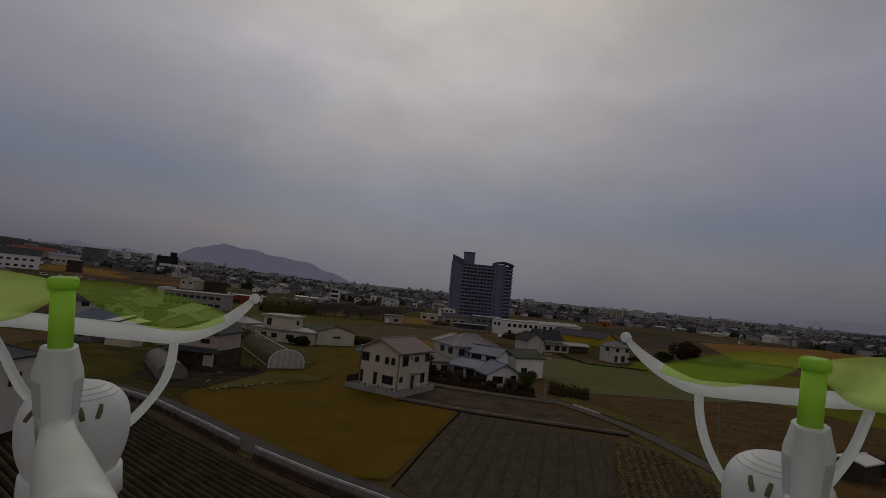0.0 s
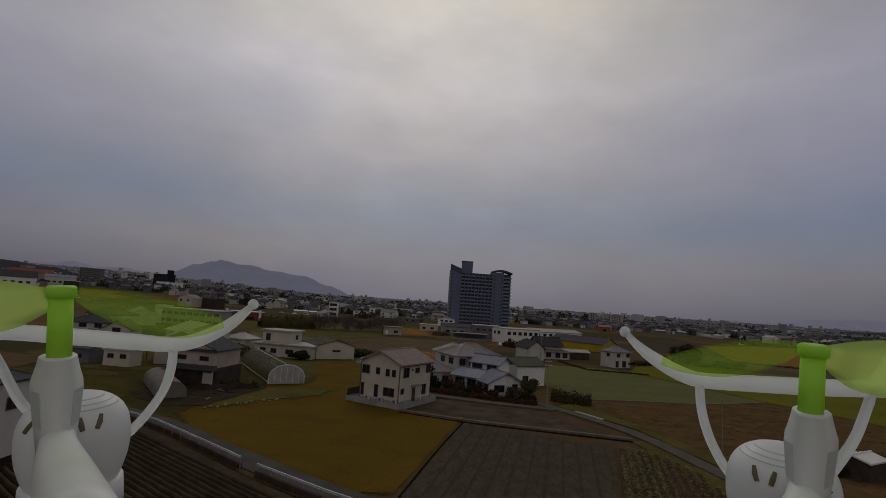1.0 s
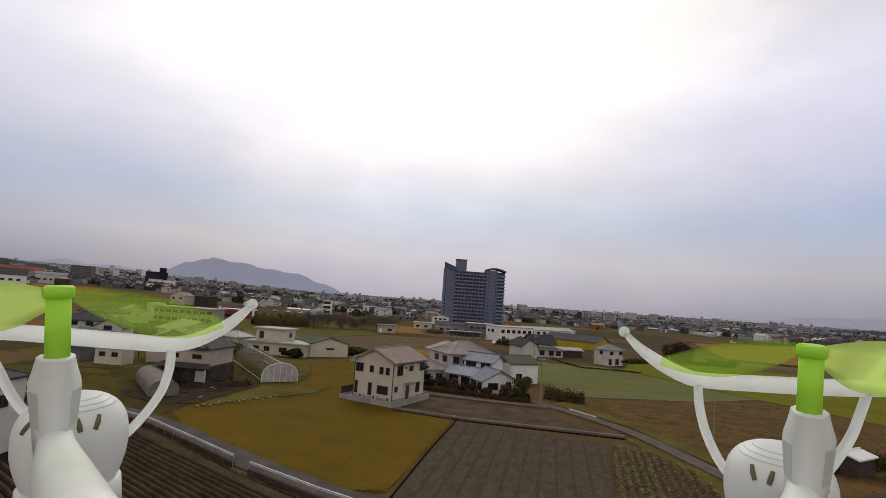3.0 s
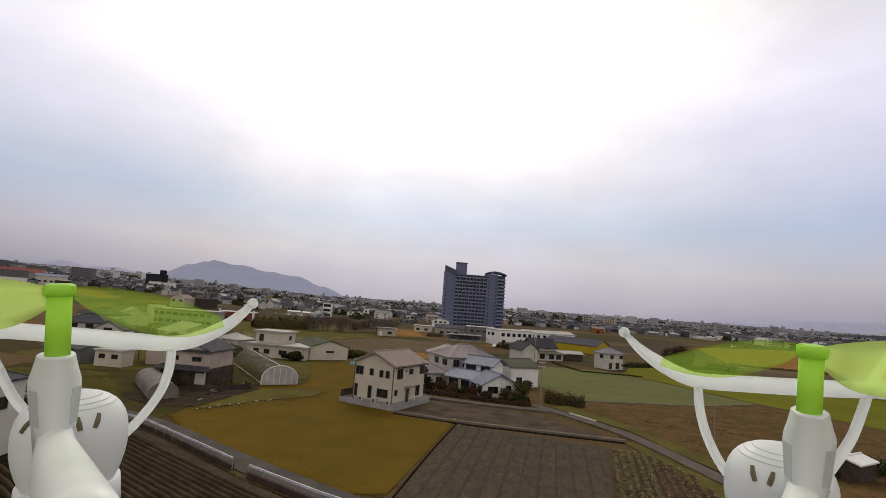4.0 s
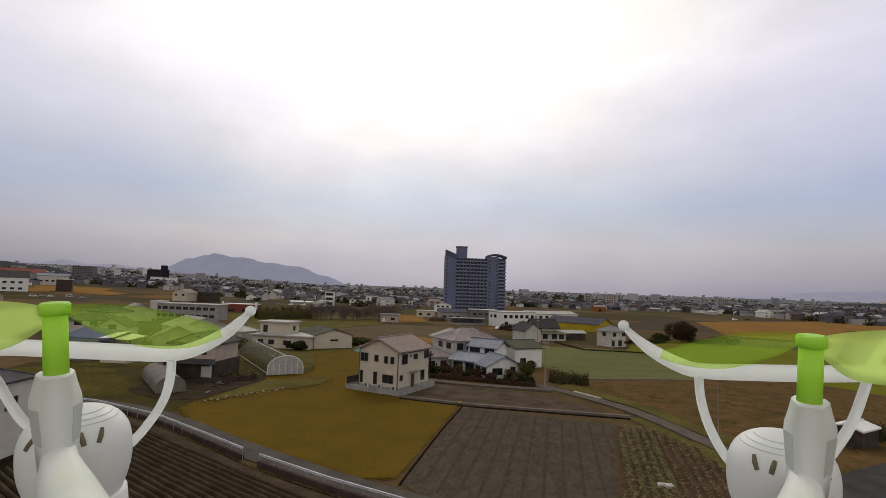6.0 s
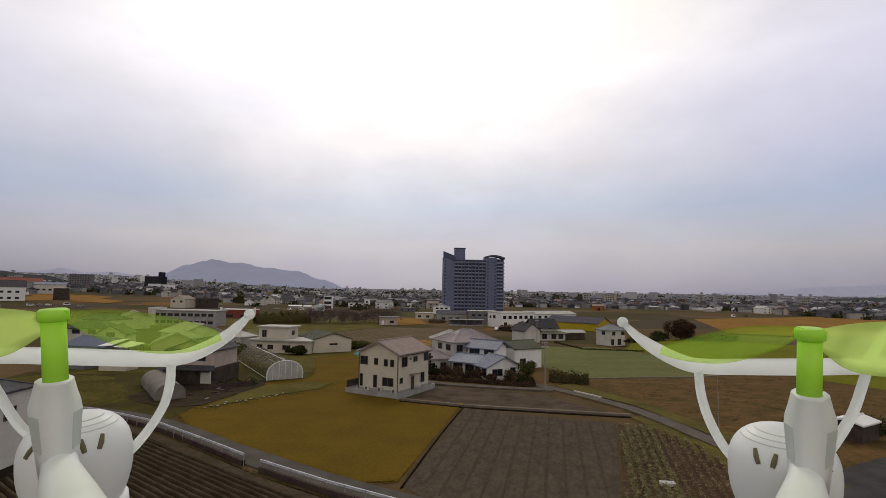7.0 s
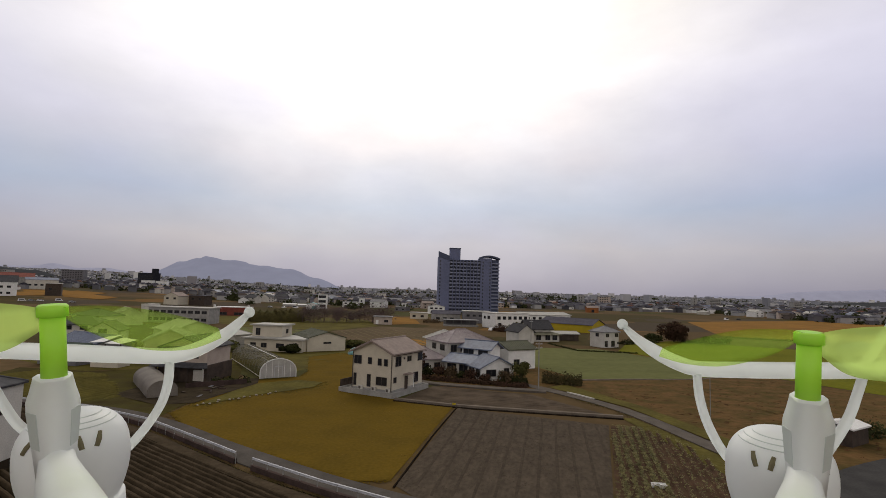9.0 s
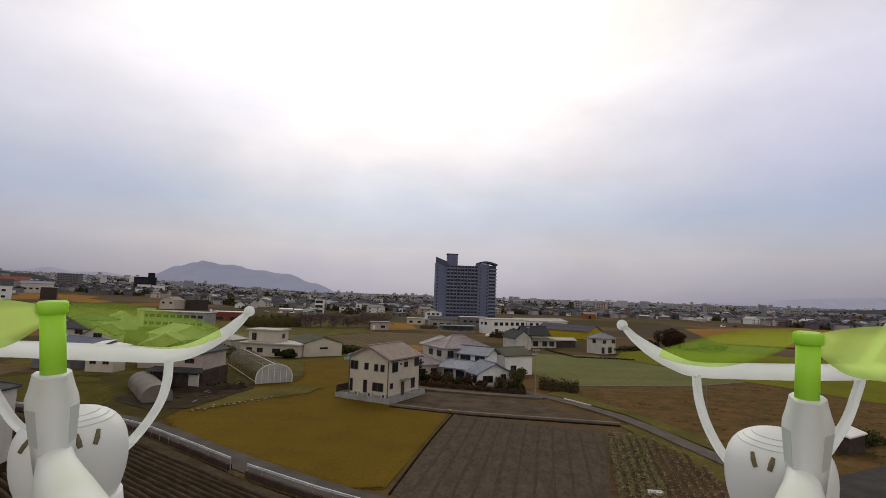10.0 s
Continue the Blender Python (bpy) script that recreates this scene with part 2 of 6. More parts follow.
LEAF_OLIVE = mat("olive_brown_winter_leaf", (0.105, 0.090, 0.034), (0.062, 0.054, 0.024), rough=0.9, scale=0.5, fine=4, spec=0.02)
TWIG = mat("bare_winter_twigs", (0.130, 0.092, 0.090), (0.078, 0.056, 0.058), rough=0.95, scale=0.5, fine=4)
LEAF_BUSH = mat("brownish_olive_bush_leaf", (0.070, 0.058, 0.026), (0.038, 0.034, 0.016), rough=0.9, scale=0.7, fine=5, spec=0.02)
BARK = mat("bark", (0.06, 0.045, 0.035), rough=0.95, scale=2, fine=14, spec=0.02)
POLE = mat("pale_concrete_pole", (0.27, 0.26, 0.25), (0.20, 0.195, 0.19), rough=0.85, scale=1.5, fine=12, spec=0.12)
TOWER_BLUE = mat("slate_blue_tower_cladding", (0.132, 0.148, 0.25), (0.11, 0.125, 0.212), rough=0.7, scale=0.05, fine=1.0, bump=0.05)
TOWER_SIDE = mat("darker_blue_tower_cladding", (0.07, 0.083, 0.145), (0.06, 0.072, 0.125), rough=0.7, scale=0.05, fine=1.0, bump=0.05)
BALCONY = mat("pale_blue_balcony_panel", (0.215, 0.235, 0.335), (0.175, 0.193, 0.28), rough=0.6, scale=0.1, fine=1.5, bump=0.05)
SLOT = mat("dark_slot", (0.20, 0.175, 0.10), rough=0.9, bump=0)


def thin_plastic(name, colour, through_light, clear=0.0, rough=0.35, tint=(0.84, 0.97, 0.55)):
    """Moulded plastic that lets light seep through; clear: how much one sees through it."""
    m = bpy.data.materials.new(name)
    m.use_nodes = True
    n, l = m.node_tree.nodes, m.node_tree.links
    b, o = n["Principled BSDF"], n["Material Output"]
    nz, r, c = n.new("ShaderNodeTexNoise"), n.new("ShaderNodeValToRGB"), n.new("ShaderNodeTexCoord")
    nz.inputs["Scale"].default_value, nz.inputs["Detail"].default_value = 60.0, 4.0
    l.new(c.outputs["Object"], nz.inputs[0])
    ramp_stops(r, [(0.35, tuple(v * 0.94 for v in colour)), (0.65, colour)])
    l.new(nz.outputs[0], r.inputs[0])
    l.new(r.outputs[0], b.inputs["Base Color"])
    b.inputs["Roughness"].default_value = rough
    t, mx = n.new("ShaderNodeBsdfTranslucent"), n.new("ShaderNodeMixShader")
    l.new(r.outputs[0], t.inputs[0])
    mx.inputs[0].default_value = through_light
    l.new(b.outputs[0], mx.inputs[1])
    l.new(t.outputs[0], mx.inputs[2])
    out = mx.outputs[0]
    if clear:
        tr, m2 = n.new("ShaderNodeBsdfTransparent"), n.new("ShaderNodeMixShader")
        tr.inputs[0].default_value = (*tint, 1)
        m2.inputs[0].default_value = clear
        l.new(out, m2.inputs[1])
        l.new(tr.outputs[0], m2.inputs[2])
        out = m2.outputs[0]
    l.new(out, o.inputs[0])
    return m


PLASTIC = thin_plastic("white_drone_plastic", (0.955, 0.985, 0.975), 0.93)
PLASTIC_SOLID = thin_plastic("thick_white_drone_plastic", (0.945, 0.975, 0.975), 0.25)
LIME = thin_plastic("lime_green_plastic", (0.62, 0.96, 0.13), 0.45)
# grey for the pod rings and for plates that paint in facet shade
PLASTIC_GREY = thin_plastic("ring_and_shade_grey_plastic", (0.74, 0.80, 0.78), 0.2)
BLADE = thin_plastic("translucent_lime_blade", (0.60, 0.88, 0.20), 0.9, 0.88, 0.35, (0.87, 0.97, 0.60))
BLADE_PALE = thin_plastic("milky_lime_blade", (0.84, 0.98, 0.46), 0.9, 0.56)
NET = thin_plastic("clear_greenhouse_sheet", (0.20, 0.19, 0.15), 0.35, 0.74, 0.35, (0.84, 0.82, 0.70))
ROOF_OLIVE = mat("faded_olive_roof", (0.19, 0.185, 0.135), (0.13, 0.125, 0.092), rough=0.7, scale=0.8, fine=9, spec=0.1)
GREY_WALL = mat("grey_rendered_wall", (0.17, 0.165, 0.18), (0.12, 0.117, 0.13), rough=0.8, scale=0.4, fine=7, spec=0.1)
SOIL_CREST = mat("dry_soil_crest", (0.070, 0.055, 0.042), (0.050, 0.040, 0.031), rough=0.95, scale=0.8, fine=3, bump=0.6, grain=0.4, spec=0.02)
# ridge soil, lightened so that the lit crests are put into the colour
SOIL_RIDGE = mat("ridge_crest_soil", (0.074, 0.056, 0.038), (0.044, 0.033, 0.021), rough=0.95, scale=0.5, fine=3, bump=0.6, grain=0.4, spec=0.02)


# ---- mesh helpers ----
def climb(x, y):
    """The plain climbs gently towards the hills on one side of the town."""
    r, az = math.hypot(x, y), math.degrees(math.atan2(x, y))
    t = min(1, max(0, (-6 - az) / 28))
    return t * t * (3 - 2 * t) * 0.016 * max(0, r - 330) + 0.009 * max(0, r - 800) if y > 0 else 0.0


def mesh_of(name, verts, faces, material):
    me = bpy.data.meshes.new(name)
    me.from_pydata([tuple(v) for v in verts], [], faces)
    me.materials.append(material)
    return me


def part(name, bm, material=None, parent=None, label=""):
    """Links a bmesh (or a finished mesh) as one object under parent."""
    if isinstance(bm, bmesh.types.BMesh):
        me = bpy.data.meshes.new(name)
        bmesh.ops.recalc_face_normals(bm, faces=bm.faces)
        bm.to_mesh(me)
        bm.free()
        me.materials.append(material)
    else:
        me = bm
    ob = new(name, me)
    if parent:
        ob.parent = parent
    if label:
        tagged(ob, label)
    return ob


def smooth(ob):
    for p in ob.data.polygons:
        p.use_smooth = True
    return ob


def thing(name, label, category, x=0, y=0, z=0, turn=0, group="", kind=""):
    ob = new(name)
    ob.empty_display_size = 0.2
    ob.matrix_basis = pose(x, y, z, 0, 0, turn)
    return tagged(ob, label, category, group, kind)


def box(bm, x0, x1, y0, y1, z0, z1):
    v = [bm.verts.new(p) for p in ((x0, y0, z0), (x1, y0, z0), (x1, y1, z0), (x0, y1, z0), (x0, y0, z1), (x1, y0, z1), (x1, y1, z1), (x0, y1, z1))]
    for f in ((0, 3, 2, 1), (4, 5, 6, 7), (0, 1, 5, 4), (1, 2, 6, 5), (2, 3, 7, 6), (3, 0, 4, 7)):
        bm.faces.new([v[i] for i in f])
    return v


def boxes(*dims):
    bm = bmesh.new()
    for d in dims:
        box(bm, *d)
    return bm


def tube(bm, pts, radii, seg=10, closed=True):
    """A round rod through pts."""
    rings = []
    for i, p in enumerate(pts):
        p = Vector(p)
        d = (Vector(pts[min(i + 1, len(pts) - 1)]) - Vector(pts[max(i - 1, 0)])).normalized()
        u = d.orthogonal().normalized() if i == 0 else (u - d * u.dot(d)).normalized()
        w = d.cross(u)
        r = radii[i] if isinstance(radii, (list, tuple)) else radii
        rings.append([bm.verts.new(p + (u * math.cos(a) + w * math.sin(a)) * r) for a in (2 * math.pi * k / seg for k in range(seg))])
    for a, b in zip(rings, rings[1:]):
        for k in range(seg):
            bm.faces.new((a[k], a[(k + 1) % seg], b[(k + 1) % seg], b[k]))
    if closed:
        bm.faces.new(rings[0][::-1])
        bm.faces.new(rings[-1])
    return rings


def slab_from(bm, top, thick):
    """Closes a sheet of corners (top, counted counter-clockwise from above) into a slab."""
    a = [bm.verts.new(p) for p in top]
    b = [bm.verts.new((p[0], p[1], p[2] - thick)) for p in top]
    bm.faces.new(a)
    bm.faces.new(b[::-1])
    for i in range(len(a)):
        j = (i + 1) % len(a)
        bm.faces.new((a[i], b[i], b[j], a[j]))


def ribs(bm, a, b, c, d, n, w, h):
    """n raised rolls on the roof plane a-b (eave) to d-c (ridge)."""
    a, b, c, d = (Vector(p) for p in (a, b, c, d))
    nor = (b - a).cross(d - a).normalized()
    for i in range(n):
        t = (i + 0.5) / n
        p, q = a.lerp(b, t), d.lerp(c, t)
        if (q - p).length < 0.3:
            continue
        s = (b - a).normalized() * w / 2
        lo = [bm.verts.new(v) for v in (p - s, p + s, q + s, q - s)]
        hi = [bm.verts.new(v + nor * h) for v in (p - s * 0.6, p + s * 0.6, q + s * 0.6, q - s * 0.6)]
        bm.faces.new(hi)
        for k in range(4):
            bm.faces.new((lo[k], lo[(k + 1) % 4], hi[(k + 1) % 4], hi[k]))


def gable_roof(w, d, z, rise, over=0.5, thick=0.18, rib=0.0):
    """Ridge along y, over a body of w by d whose walls end at z."""
    bm = bmesh.new()
    s = rise / (w / 2)
    zl = z - s * over
    x, y = w / 2 + over, d / 2 + over
    left = [(-x, y, zl + thick), (-x, -y, zl + thick), (0, -y, z + rise + thick), (0, y, z + rise + thick)]
    right = [(x, -y, zl + thick), (x, y, zl + thick), (0, y, z + rise + thick), (0, -y, z + rise + thick)]
    slab_from(bm, left, thick)
    slab_from(bm, right, thick)
    if rib:
        for q in (left, right):
            ribs(bm, *q, int(2 * y / rib), rib * 0.35, 0.028)
    tube(bm, [(0, -y - 0.03, z + rise + thick), (0, y + 0.03, z + rise + thick)], 0.14, 6)
    return bm


def battens(roof, w, d, z, rise, over, thick, rib):
    """Raised seams on both slopes of a gable roof, each a part of the roof."""
    s = rise / (w / 2)
    x, y = w / 2 + over, d / 2 + over
    ang, ln = math.atan(s), x * math.sqrt(1 + s * s)
    me = bpy.data.meshes.new("seam")
    bm = boxes((0, ln, -rib * .16, rib * .16, 0, 0.06))
    bm.to_mesh(me)
    bm.free()
    me.materials.append(roof.data.materials[0])
    n = int(2 * y / rib)
    for side in (0, 180):
        for i in range(n):
            o = part("seam", me, None, roof)
            yy = -y + 2 * y * (i + .5) / n
            o.matrix_basis = pose(0, yy, z + rise + thick - .005, 0, 0, side) @ pose(0, 0, 0, 0, math.degrees(ang), 0)


def hip_roof(w, d, z, rise, over=0.6, thick=0.18, rib=0.0, ridge=None):
    """Hipped on four sides; the ridge runs along the longer side."""
    bm = bmesh.new()
    x, y = w / 2 + over, d / 2 + over
    rl = (max(x, y) - min(x, y)) if ridge is None else ridge
    zl = z - rise / min(x, y) * over * 0.5
    r0, r1 = ((-rl, 0, z + rise), (rl, 0, z + rise)) if x >= y else ((0, -rl, z + rise), (0, rl, z + rise))
    c = [(-x, -y, zl), (x, -y, zl), (x, y, zl), (-x, y, zl)]
    if x >= y:
        quads = [(c[0], c[1], r1, r0), (c[2], c[3], r0, r1), (c[1], c[2], r1, r1), (c[3], c[0], r0, r0)]
    else:
        quads = [(c[1], c[2], r1, r0), (c[3], c[0], r0, r1), (c[0], c[1], r0, r0), (c[2], c[3], r1, r1)]
    for q in quads:
        a = [bm.verts.new(p) for p in (q[:3] if q[2] == q[3] else q)]
        bm.faces.new(a)
        if rib:
            ribs(bm, *q, int((Vector(q[1]) - Vector(q[0])).length / rib), rib * 0.35, 0.028)
    e = [bm.verts.new((p[0], p[1], zl)) for p in c]
    f = [bm.verts.new((p[0], p[1], zl - thick)) for p in c]
    for i in range(4):
        bm.faces.new((e[i], f[i], f[(i + 1) % 4], e[(i + 1) % 4]))
    bm.faces.new(f[::-1])
    for p, q in ((c[0], r0), (c[3], r0 if x >= y else r1), (c[1], r1 if x >= y else r0), (c[2], r1)):
        tube(bm, [p, q], 0.11, 6)
    if rl > 0.1:
        tube(bm, [r0, r1], 0.17, 6)
    return bm


def gable_wall(w, d, z, rise):
    """Walls up to z with gable ends (ridge along y)."""
    bm = bmesh.new()
    pts = [(-w / 2, 0), (w / 2, 0), (w / 2, z), (0, z + rise), (-w / 2, z)]
    a = [bm.verts.new((x, -d / 2, h)) for x, h in pts]
    b = [bm.verts.new((x, d / 2, h)) for x, h in pts]
    bm.faces.new(a)
    bm.faces.new(b[::-1])
    for i in range(5):
        bm.faces.new((a[i], b[i], b[(i + 1) % 5], a[(i + 1) % 5]))
    return bm


def window(parent, side, w, d, u, z, ww, wh, name="window", frame=ALU, glass=GLASS, bars=1):
    """A window on a wall of a w by d body: side f(ront, -y), b(ack), l(eft), r(ight); u along the wall from its middle, z the sill."""
    fr = bmesh.new()
    t = 0.07
    box(fr, -ww / 2, ww / 2, -0.06, 0.02, z, z + t)
    box(fr, -ww / 2, ww / 2, -0.06, 0.02, z + wh - t, z + wh)
    box(fr, -ww / 2, -ww / 2 + t, -0.06, 0.02, z + t, z + wh - t)
    box(fr, ww / 2 - t, ww / 2, -0.06, 0.02, z + t, z + wh - t)
    for i in range(bars):
        x = -ww / 2 + ww * (i + 1) / (bars + 1)
        box(fr, x - 0.03, x + 0.03, -0.05, 0.02, z + t, z + wh - t)
    ob = part(name, fr, frame, parent)
    part("pane", boxes((-ww / 2 + 0.02, ww / 2 - 0.02, -0.03, 0.0, z + 0.02, z + wh - 0.02)), glass, ob)
    ob.matrix_basis = {"f": pose(u, -d / 2, 0), "b": pose(-u, d / 2, 0, 0, 0, 180), "l": pose(-w / 2, -u, 0, 0, 0, -90), "r": pose(w / 2, u, 0, 0, 0, 90)}[side]
    return ob


def field(name, label, corners, z, material, category="field", amp=0.03, cell=1.6, thick=0.3):
    """A piece of land with a softly uneven top."""
    bm = bmesh.new()
    vs = [bm.verts.new((x, y, z)) for x, y in corners]
    bm.faces.new(vs)
    bmesh.ops.triangulate(bm, faces=bm.faces)
    for _ in range(9):
        long = [e for e in bm.edges if e.calc_length() > cell * 1.6]
        if not long or len(bm.verts) > 6000:
            break
        bmesh.ops.subdivide_edges(bm, edges=long, cuts=1, use_grid_fill=False)
        bmesh.ops.triangulate(bm, faces=bm.faces)
    for v in bm.verts:
        v.co.z = z + climb(v.co.x, v.co.y) + (0.15 if climb(v.co.x, v.co.y) else 0) + amp * noise.noise(v.co * 0.45) + amp * 0.7 * noise.noise(v.co * 1.7)
    ob = part(name, bm, material)
    if sum(p.normal.z for p in ob.data.polygons) < 0:
        ob.data.flip_normals()
    return tagged(ob, label, category, kind="structure")


def strip(name, label, line, width, z, material, category="road", thick=0.25):
    """A road along a line of points, with kerb-like edges."""
    bm = bmesh.new()
    pts = [Vector((*p, 0)) for p in line]
    fine = []
    for i in range(len(pts) - 1):
        p0, p1, p2, p3 = pts[max(i - 1, 0)], pts[i], pts[i + 1], pts[min(i + 2, len(pts) - 1)]
        for k in range(6):
            t = k / 6
            fine.append(0.5 * (2 * p1 + (p2 - p0) * t + (2 * p0 - 5 * p1 + 4 * p2 - p3) * t * t + (3 * p1 - p0 - 3 * p2 + p3) * t ** 3))
    fine.append(pts[-1])
    rows = []
    for i, p in enumerate(fine):
        d = (fine[min(i + 1, len(fine) - 1)] - fine[max(i - 1, 0)]).normalized()
        s = Vector((d.y, -d.x, 0)) * width / 2
        rows.append([bm.verts.new((q.x, q.y, h)) for q, h in ((p - s, z - thick), (p - s, z), (p, z + 0.03), (p + s, z), (p + s, z - thick))])
    for a, b in zip(rows, rows[1:]):
        for k in range(4):
            bm.faces.new((a[k], a[k + 1], b[k + 1], b[k]))
    ob = part(name, bm, material)
    tagged(ob, label, category, kind="structure")
    return fine


def ridges(name, owner, material, origin, along, length, spacing, count, w, h, wob=0.05, z=0.0, inside=None, label=""):
    """Parallel earth ridges, uneven along their run, each one a part of the field."""
    o, a = Vector((*origin, 0)), Vector((*along, 0)).normalized()
    s = Vector((-a.y, a.x, 0))
    for i in range(count):
        bm = bmesh.new()
        base = o + s * spacing * i
        n = int(length / 0.9)
        run = [k for k in range(n + 1) if not inside or inside(*(base + a * (length * k / n)).to_tuple()[:2])]
        prev, last = None, -9
        for k in run:
            p = base + a * (length * k / n)
            j = noise.noise(Vector((p.x * 0.7, p.y * 0.7, i))) * wob
            full = 1.0 if k - 1 in run and k + 1 in run else 0.0
            row = [bm.verts.new((p + s * (q * w / 2 + j)).to_tuple()[:2] + (z + g * h * full * (1 + 2 * j),)) for q, g in ((-1, 0), (-0.45, 0.85), (0, 1), (0.45, 0.85), (1, 0))]
            if prev and k == last + 1:
                for m in range(4):
                    bm.faces.new((prev[m], row[m], row[m + 1], prev[m + 1]))
            prev, last = row, k
        if bm.faces:
            part(name, bm, material, owner, label)
        else:
            bm.free()


def within_poly(poly):
    def test(x, y):
        c = False
        for i in range(len(poly)):
            (x1, y1), (x2, y2) = poly[i], poly[i - 1]
            if (y1 > y) != (y2 > y) and x < (x2 - x1) * (y - y1) / (y2 - y1) + x1:
                c = not c
        return c
    return test


def crown_mesh(name, rx, ry, rz, leaves, size, material, lumps=9, seed=0, base=0.0):
    """Leaf clumps: small bent quads scattered in several lobes."""
    rnd = random.Random(seed)
    verts, faces = [], []
    lobes = [(Vector((rnd.uniform(-.55, .55) * rx, rnd.uniform(-.55, .55) * ry, base + rz * rnd.uniform(.55, 1.45))), rnd.uniform(.4, .62)) for _ in range(lumps)]
    for _ in range(leaves):
        c, s = rnd.choice(lobes)
        while True:
            d = Vector((rnd.uniform(-1, 1), rnd.uniform(-1, 1), rnd.uniform(-1, 1)))
            if 0.2 < d.length < 1:
                break
        d = d.normalized() * (0.55 + 0.5 * rnd.random())
        p = c + Vector((d.x * rx * s, d.y * ry * s, d.z * rz * s))
        p.z = max(p.z, 0.05)
        n = (d + Vector((rnd.uniform(-.6, .6), rnd.uniform(-.6, .6), rnd.uniform(-.3, .8)))).normalized()
        u = n.orthogonal().normalized()
        w = n.cross(u)
        k = size * rnd.uniform(.6, 1.4)
        i = len(verts)
        verts += [p + u * k, p + w * k * .7 + n * k * .25, p - u * k, p - w * k * .7 + n * k * .25]
        faces.append((i, i + 1, i + 2, i + 3))
    return mesh_of(name, verts, faces, material)


def tree(label, x, y, h, r, material=None, seed=0, trunk=0.35, leaves=900, size=0.28, group="", bare=False):
    t = thing("tree", label, "tree", x, y, 0, seed * 47, group)
    bm = bmesh.new()
    rnd = random.Random(seed + 5)
    top = h * (0.55 if not bare else 0.8)
    slim = 0.4 if bare else 1.0
    tube(bm, [(0, 0, -0.1), (0.05, 0.03, top * .4), (-0.05, 0.06, top)], [h * .035 * slim, h * .027 * slim, h * .012 * slim], 7)
    for k in range(6 if not bare else 16):
        a = rnd.uniform(0, 6.28)
        z0 = top * rnd.uniform(.35, .95)
        tube(bm, [(0, 0, z0), (math.cos(a) * r * .35, math.sin(a) * r * .35, z0 + h * .12), (math.cos(a) * r * .75, math.sin(a) * r * .75, z0 + h * rnd.uniform(.15, .32))], [h * .012 * slim, h * .008 * slim, h * .003], 5)
    part("trunk", bm, TWIG if bare else BARK, t)
    if leaves:
        part("crown", crown_mesh("crown", r, r, (h - h * trunk) / 2, leaves, size, material or LEAF, seed=seed, base=h * trunk - (h - h * trunk) * .05), None, t)
    return t


def hedge(label, x0, y0, x1, y1, w, h, material, seed=0, name="hedge"):
    d = Vector((x1 - x0, y1 - y0))
    t = thing(name, label, "hedge", (x0 + x1) / 2, (y0 + y1) / 2, 0, math.degrees(math.atan2(d.y, d.x)))
    rnd = random.Random(seed)
    L = d.length
    verts, faces = [], []
    n = int(L * h * 60 * max(1, w / 3.4))
    for _ in range(n):
        px = rnd.uniform(-L / 2, L / 2)
        top = h * (0.8 + 0.35 * noise.noise(Vector((px * .6, seed, 0))))
        a = rnd.uniform(0, math.pi)
        rr = rnd.uniform(.75, 1.05)
        p = Vector((px, math.cos(a) * w / 2 * rr, max(0.05, math.sin(a) ** .6 * top * rr * rnd.uniform(.25, 1))))
        nrm = Vector((rnd.uniform(-.7, .7), math.cos(a) + rnd.uniform(-.5, .5), math.sin(a) + rnd.uniform(-.3, .6))).normalized()
        u = nrm.orthogonal().normalized()
        v = nrm.cross(u)
        k = rnd.uniform(.12, .26)
        i = len(verts)
        verts += [p + u * k, p + v * k * .7, p - u * k, p - v * k * .7]
        faces.append((i, i + 1, i + 2, i + 3))
    part("foliage", mesh_of("foliage", verts, faces, material), None, t)
    st = bmesh.new()
    tube(st, [(0, 0, -.05), (.05, .04, h * .6)], [.05, .02], 5)
    me = bpy.data.meshes.new("stem")
    st.to_mesh(me)
    st.free()
    me.materials.append(BARK)
    n = max(3, int(L / 1.5))
    for i in range(n):
        o = part("stem", me, None, t)
        o.location = (-L / 2 + L * (i + .5) / n, 0, 0)
    return t
# ---- the land ----
bm = bmesh.new()
N = 96
for j in range(N + 1):
    for i in range(N + 1):
        bm.verts.new((-4600 + 9200 * i / N, -4600 + 9200 * j / N, -0.06 + climb(-4600 + 9200 * i / N, -4600 + 9200 * j / N)))
bm.verts.ensure_lookup_table()
for j in range(N):
    for i in range(N):
        a = j * (N + 1) + i
        bm.faces.new((bm.verts[a], bm.verts[a + 1], bm.verts[a + N + 2], bm.verts[a + N + 1]))
land = bpy.data.materials.new("patchwork_farmland")
land.use_nodes = True
ln, ll = land.node_tree.nodes, land.node_tree.links
lb = ln["Principled BSDF"]
lb.inputs["Roughness"].default_value = 0.95
lb.inputs["Specular IOR Level"].default_value = 0.02
lc, lm, lv, lr, lnz = ln.new("ShaderNodeTexCoord"), ln.new("ShaderNodeMapping"), ln.new("ShaderNodeTexVoronoi"), ln.new("ShaderNodeValToRGB"), ln.new("ShaderNodeTexNoise")
lm.inputs["Scale"].default_value = (1 / 70, 1 / 55, 1)
lm.inputs["Rotation"].default_value = (0, 0, radians(15))
ll.new(lc.outputs["Object"], lm.inputs[0])
lv.distance = "CHEBYCHEV"
lv.inputs["Scale"].default_value = 1.0
ll.new(lm.outputs[0], lv.inputs[0])
lsep = ln.new("ShaderNodeSeparateColor")
ll.new(lv.outputs["Color"], lsep.inputs[0])
lr.color_ramp.interpolation = "CONSTANT"
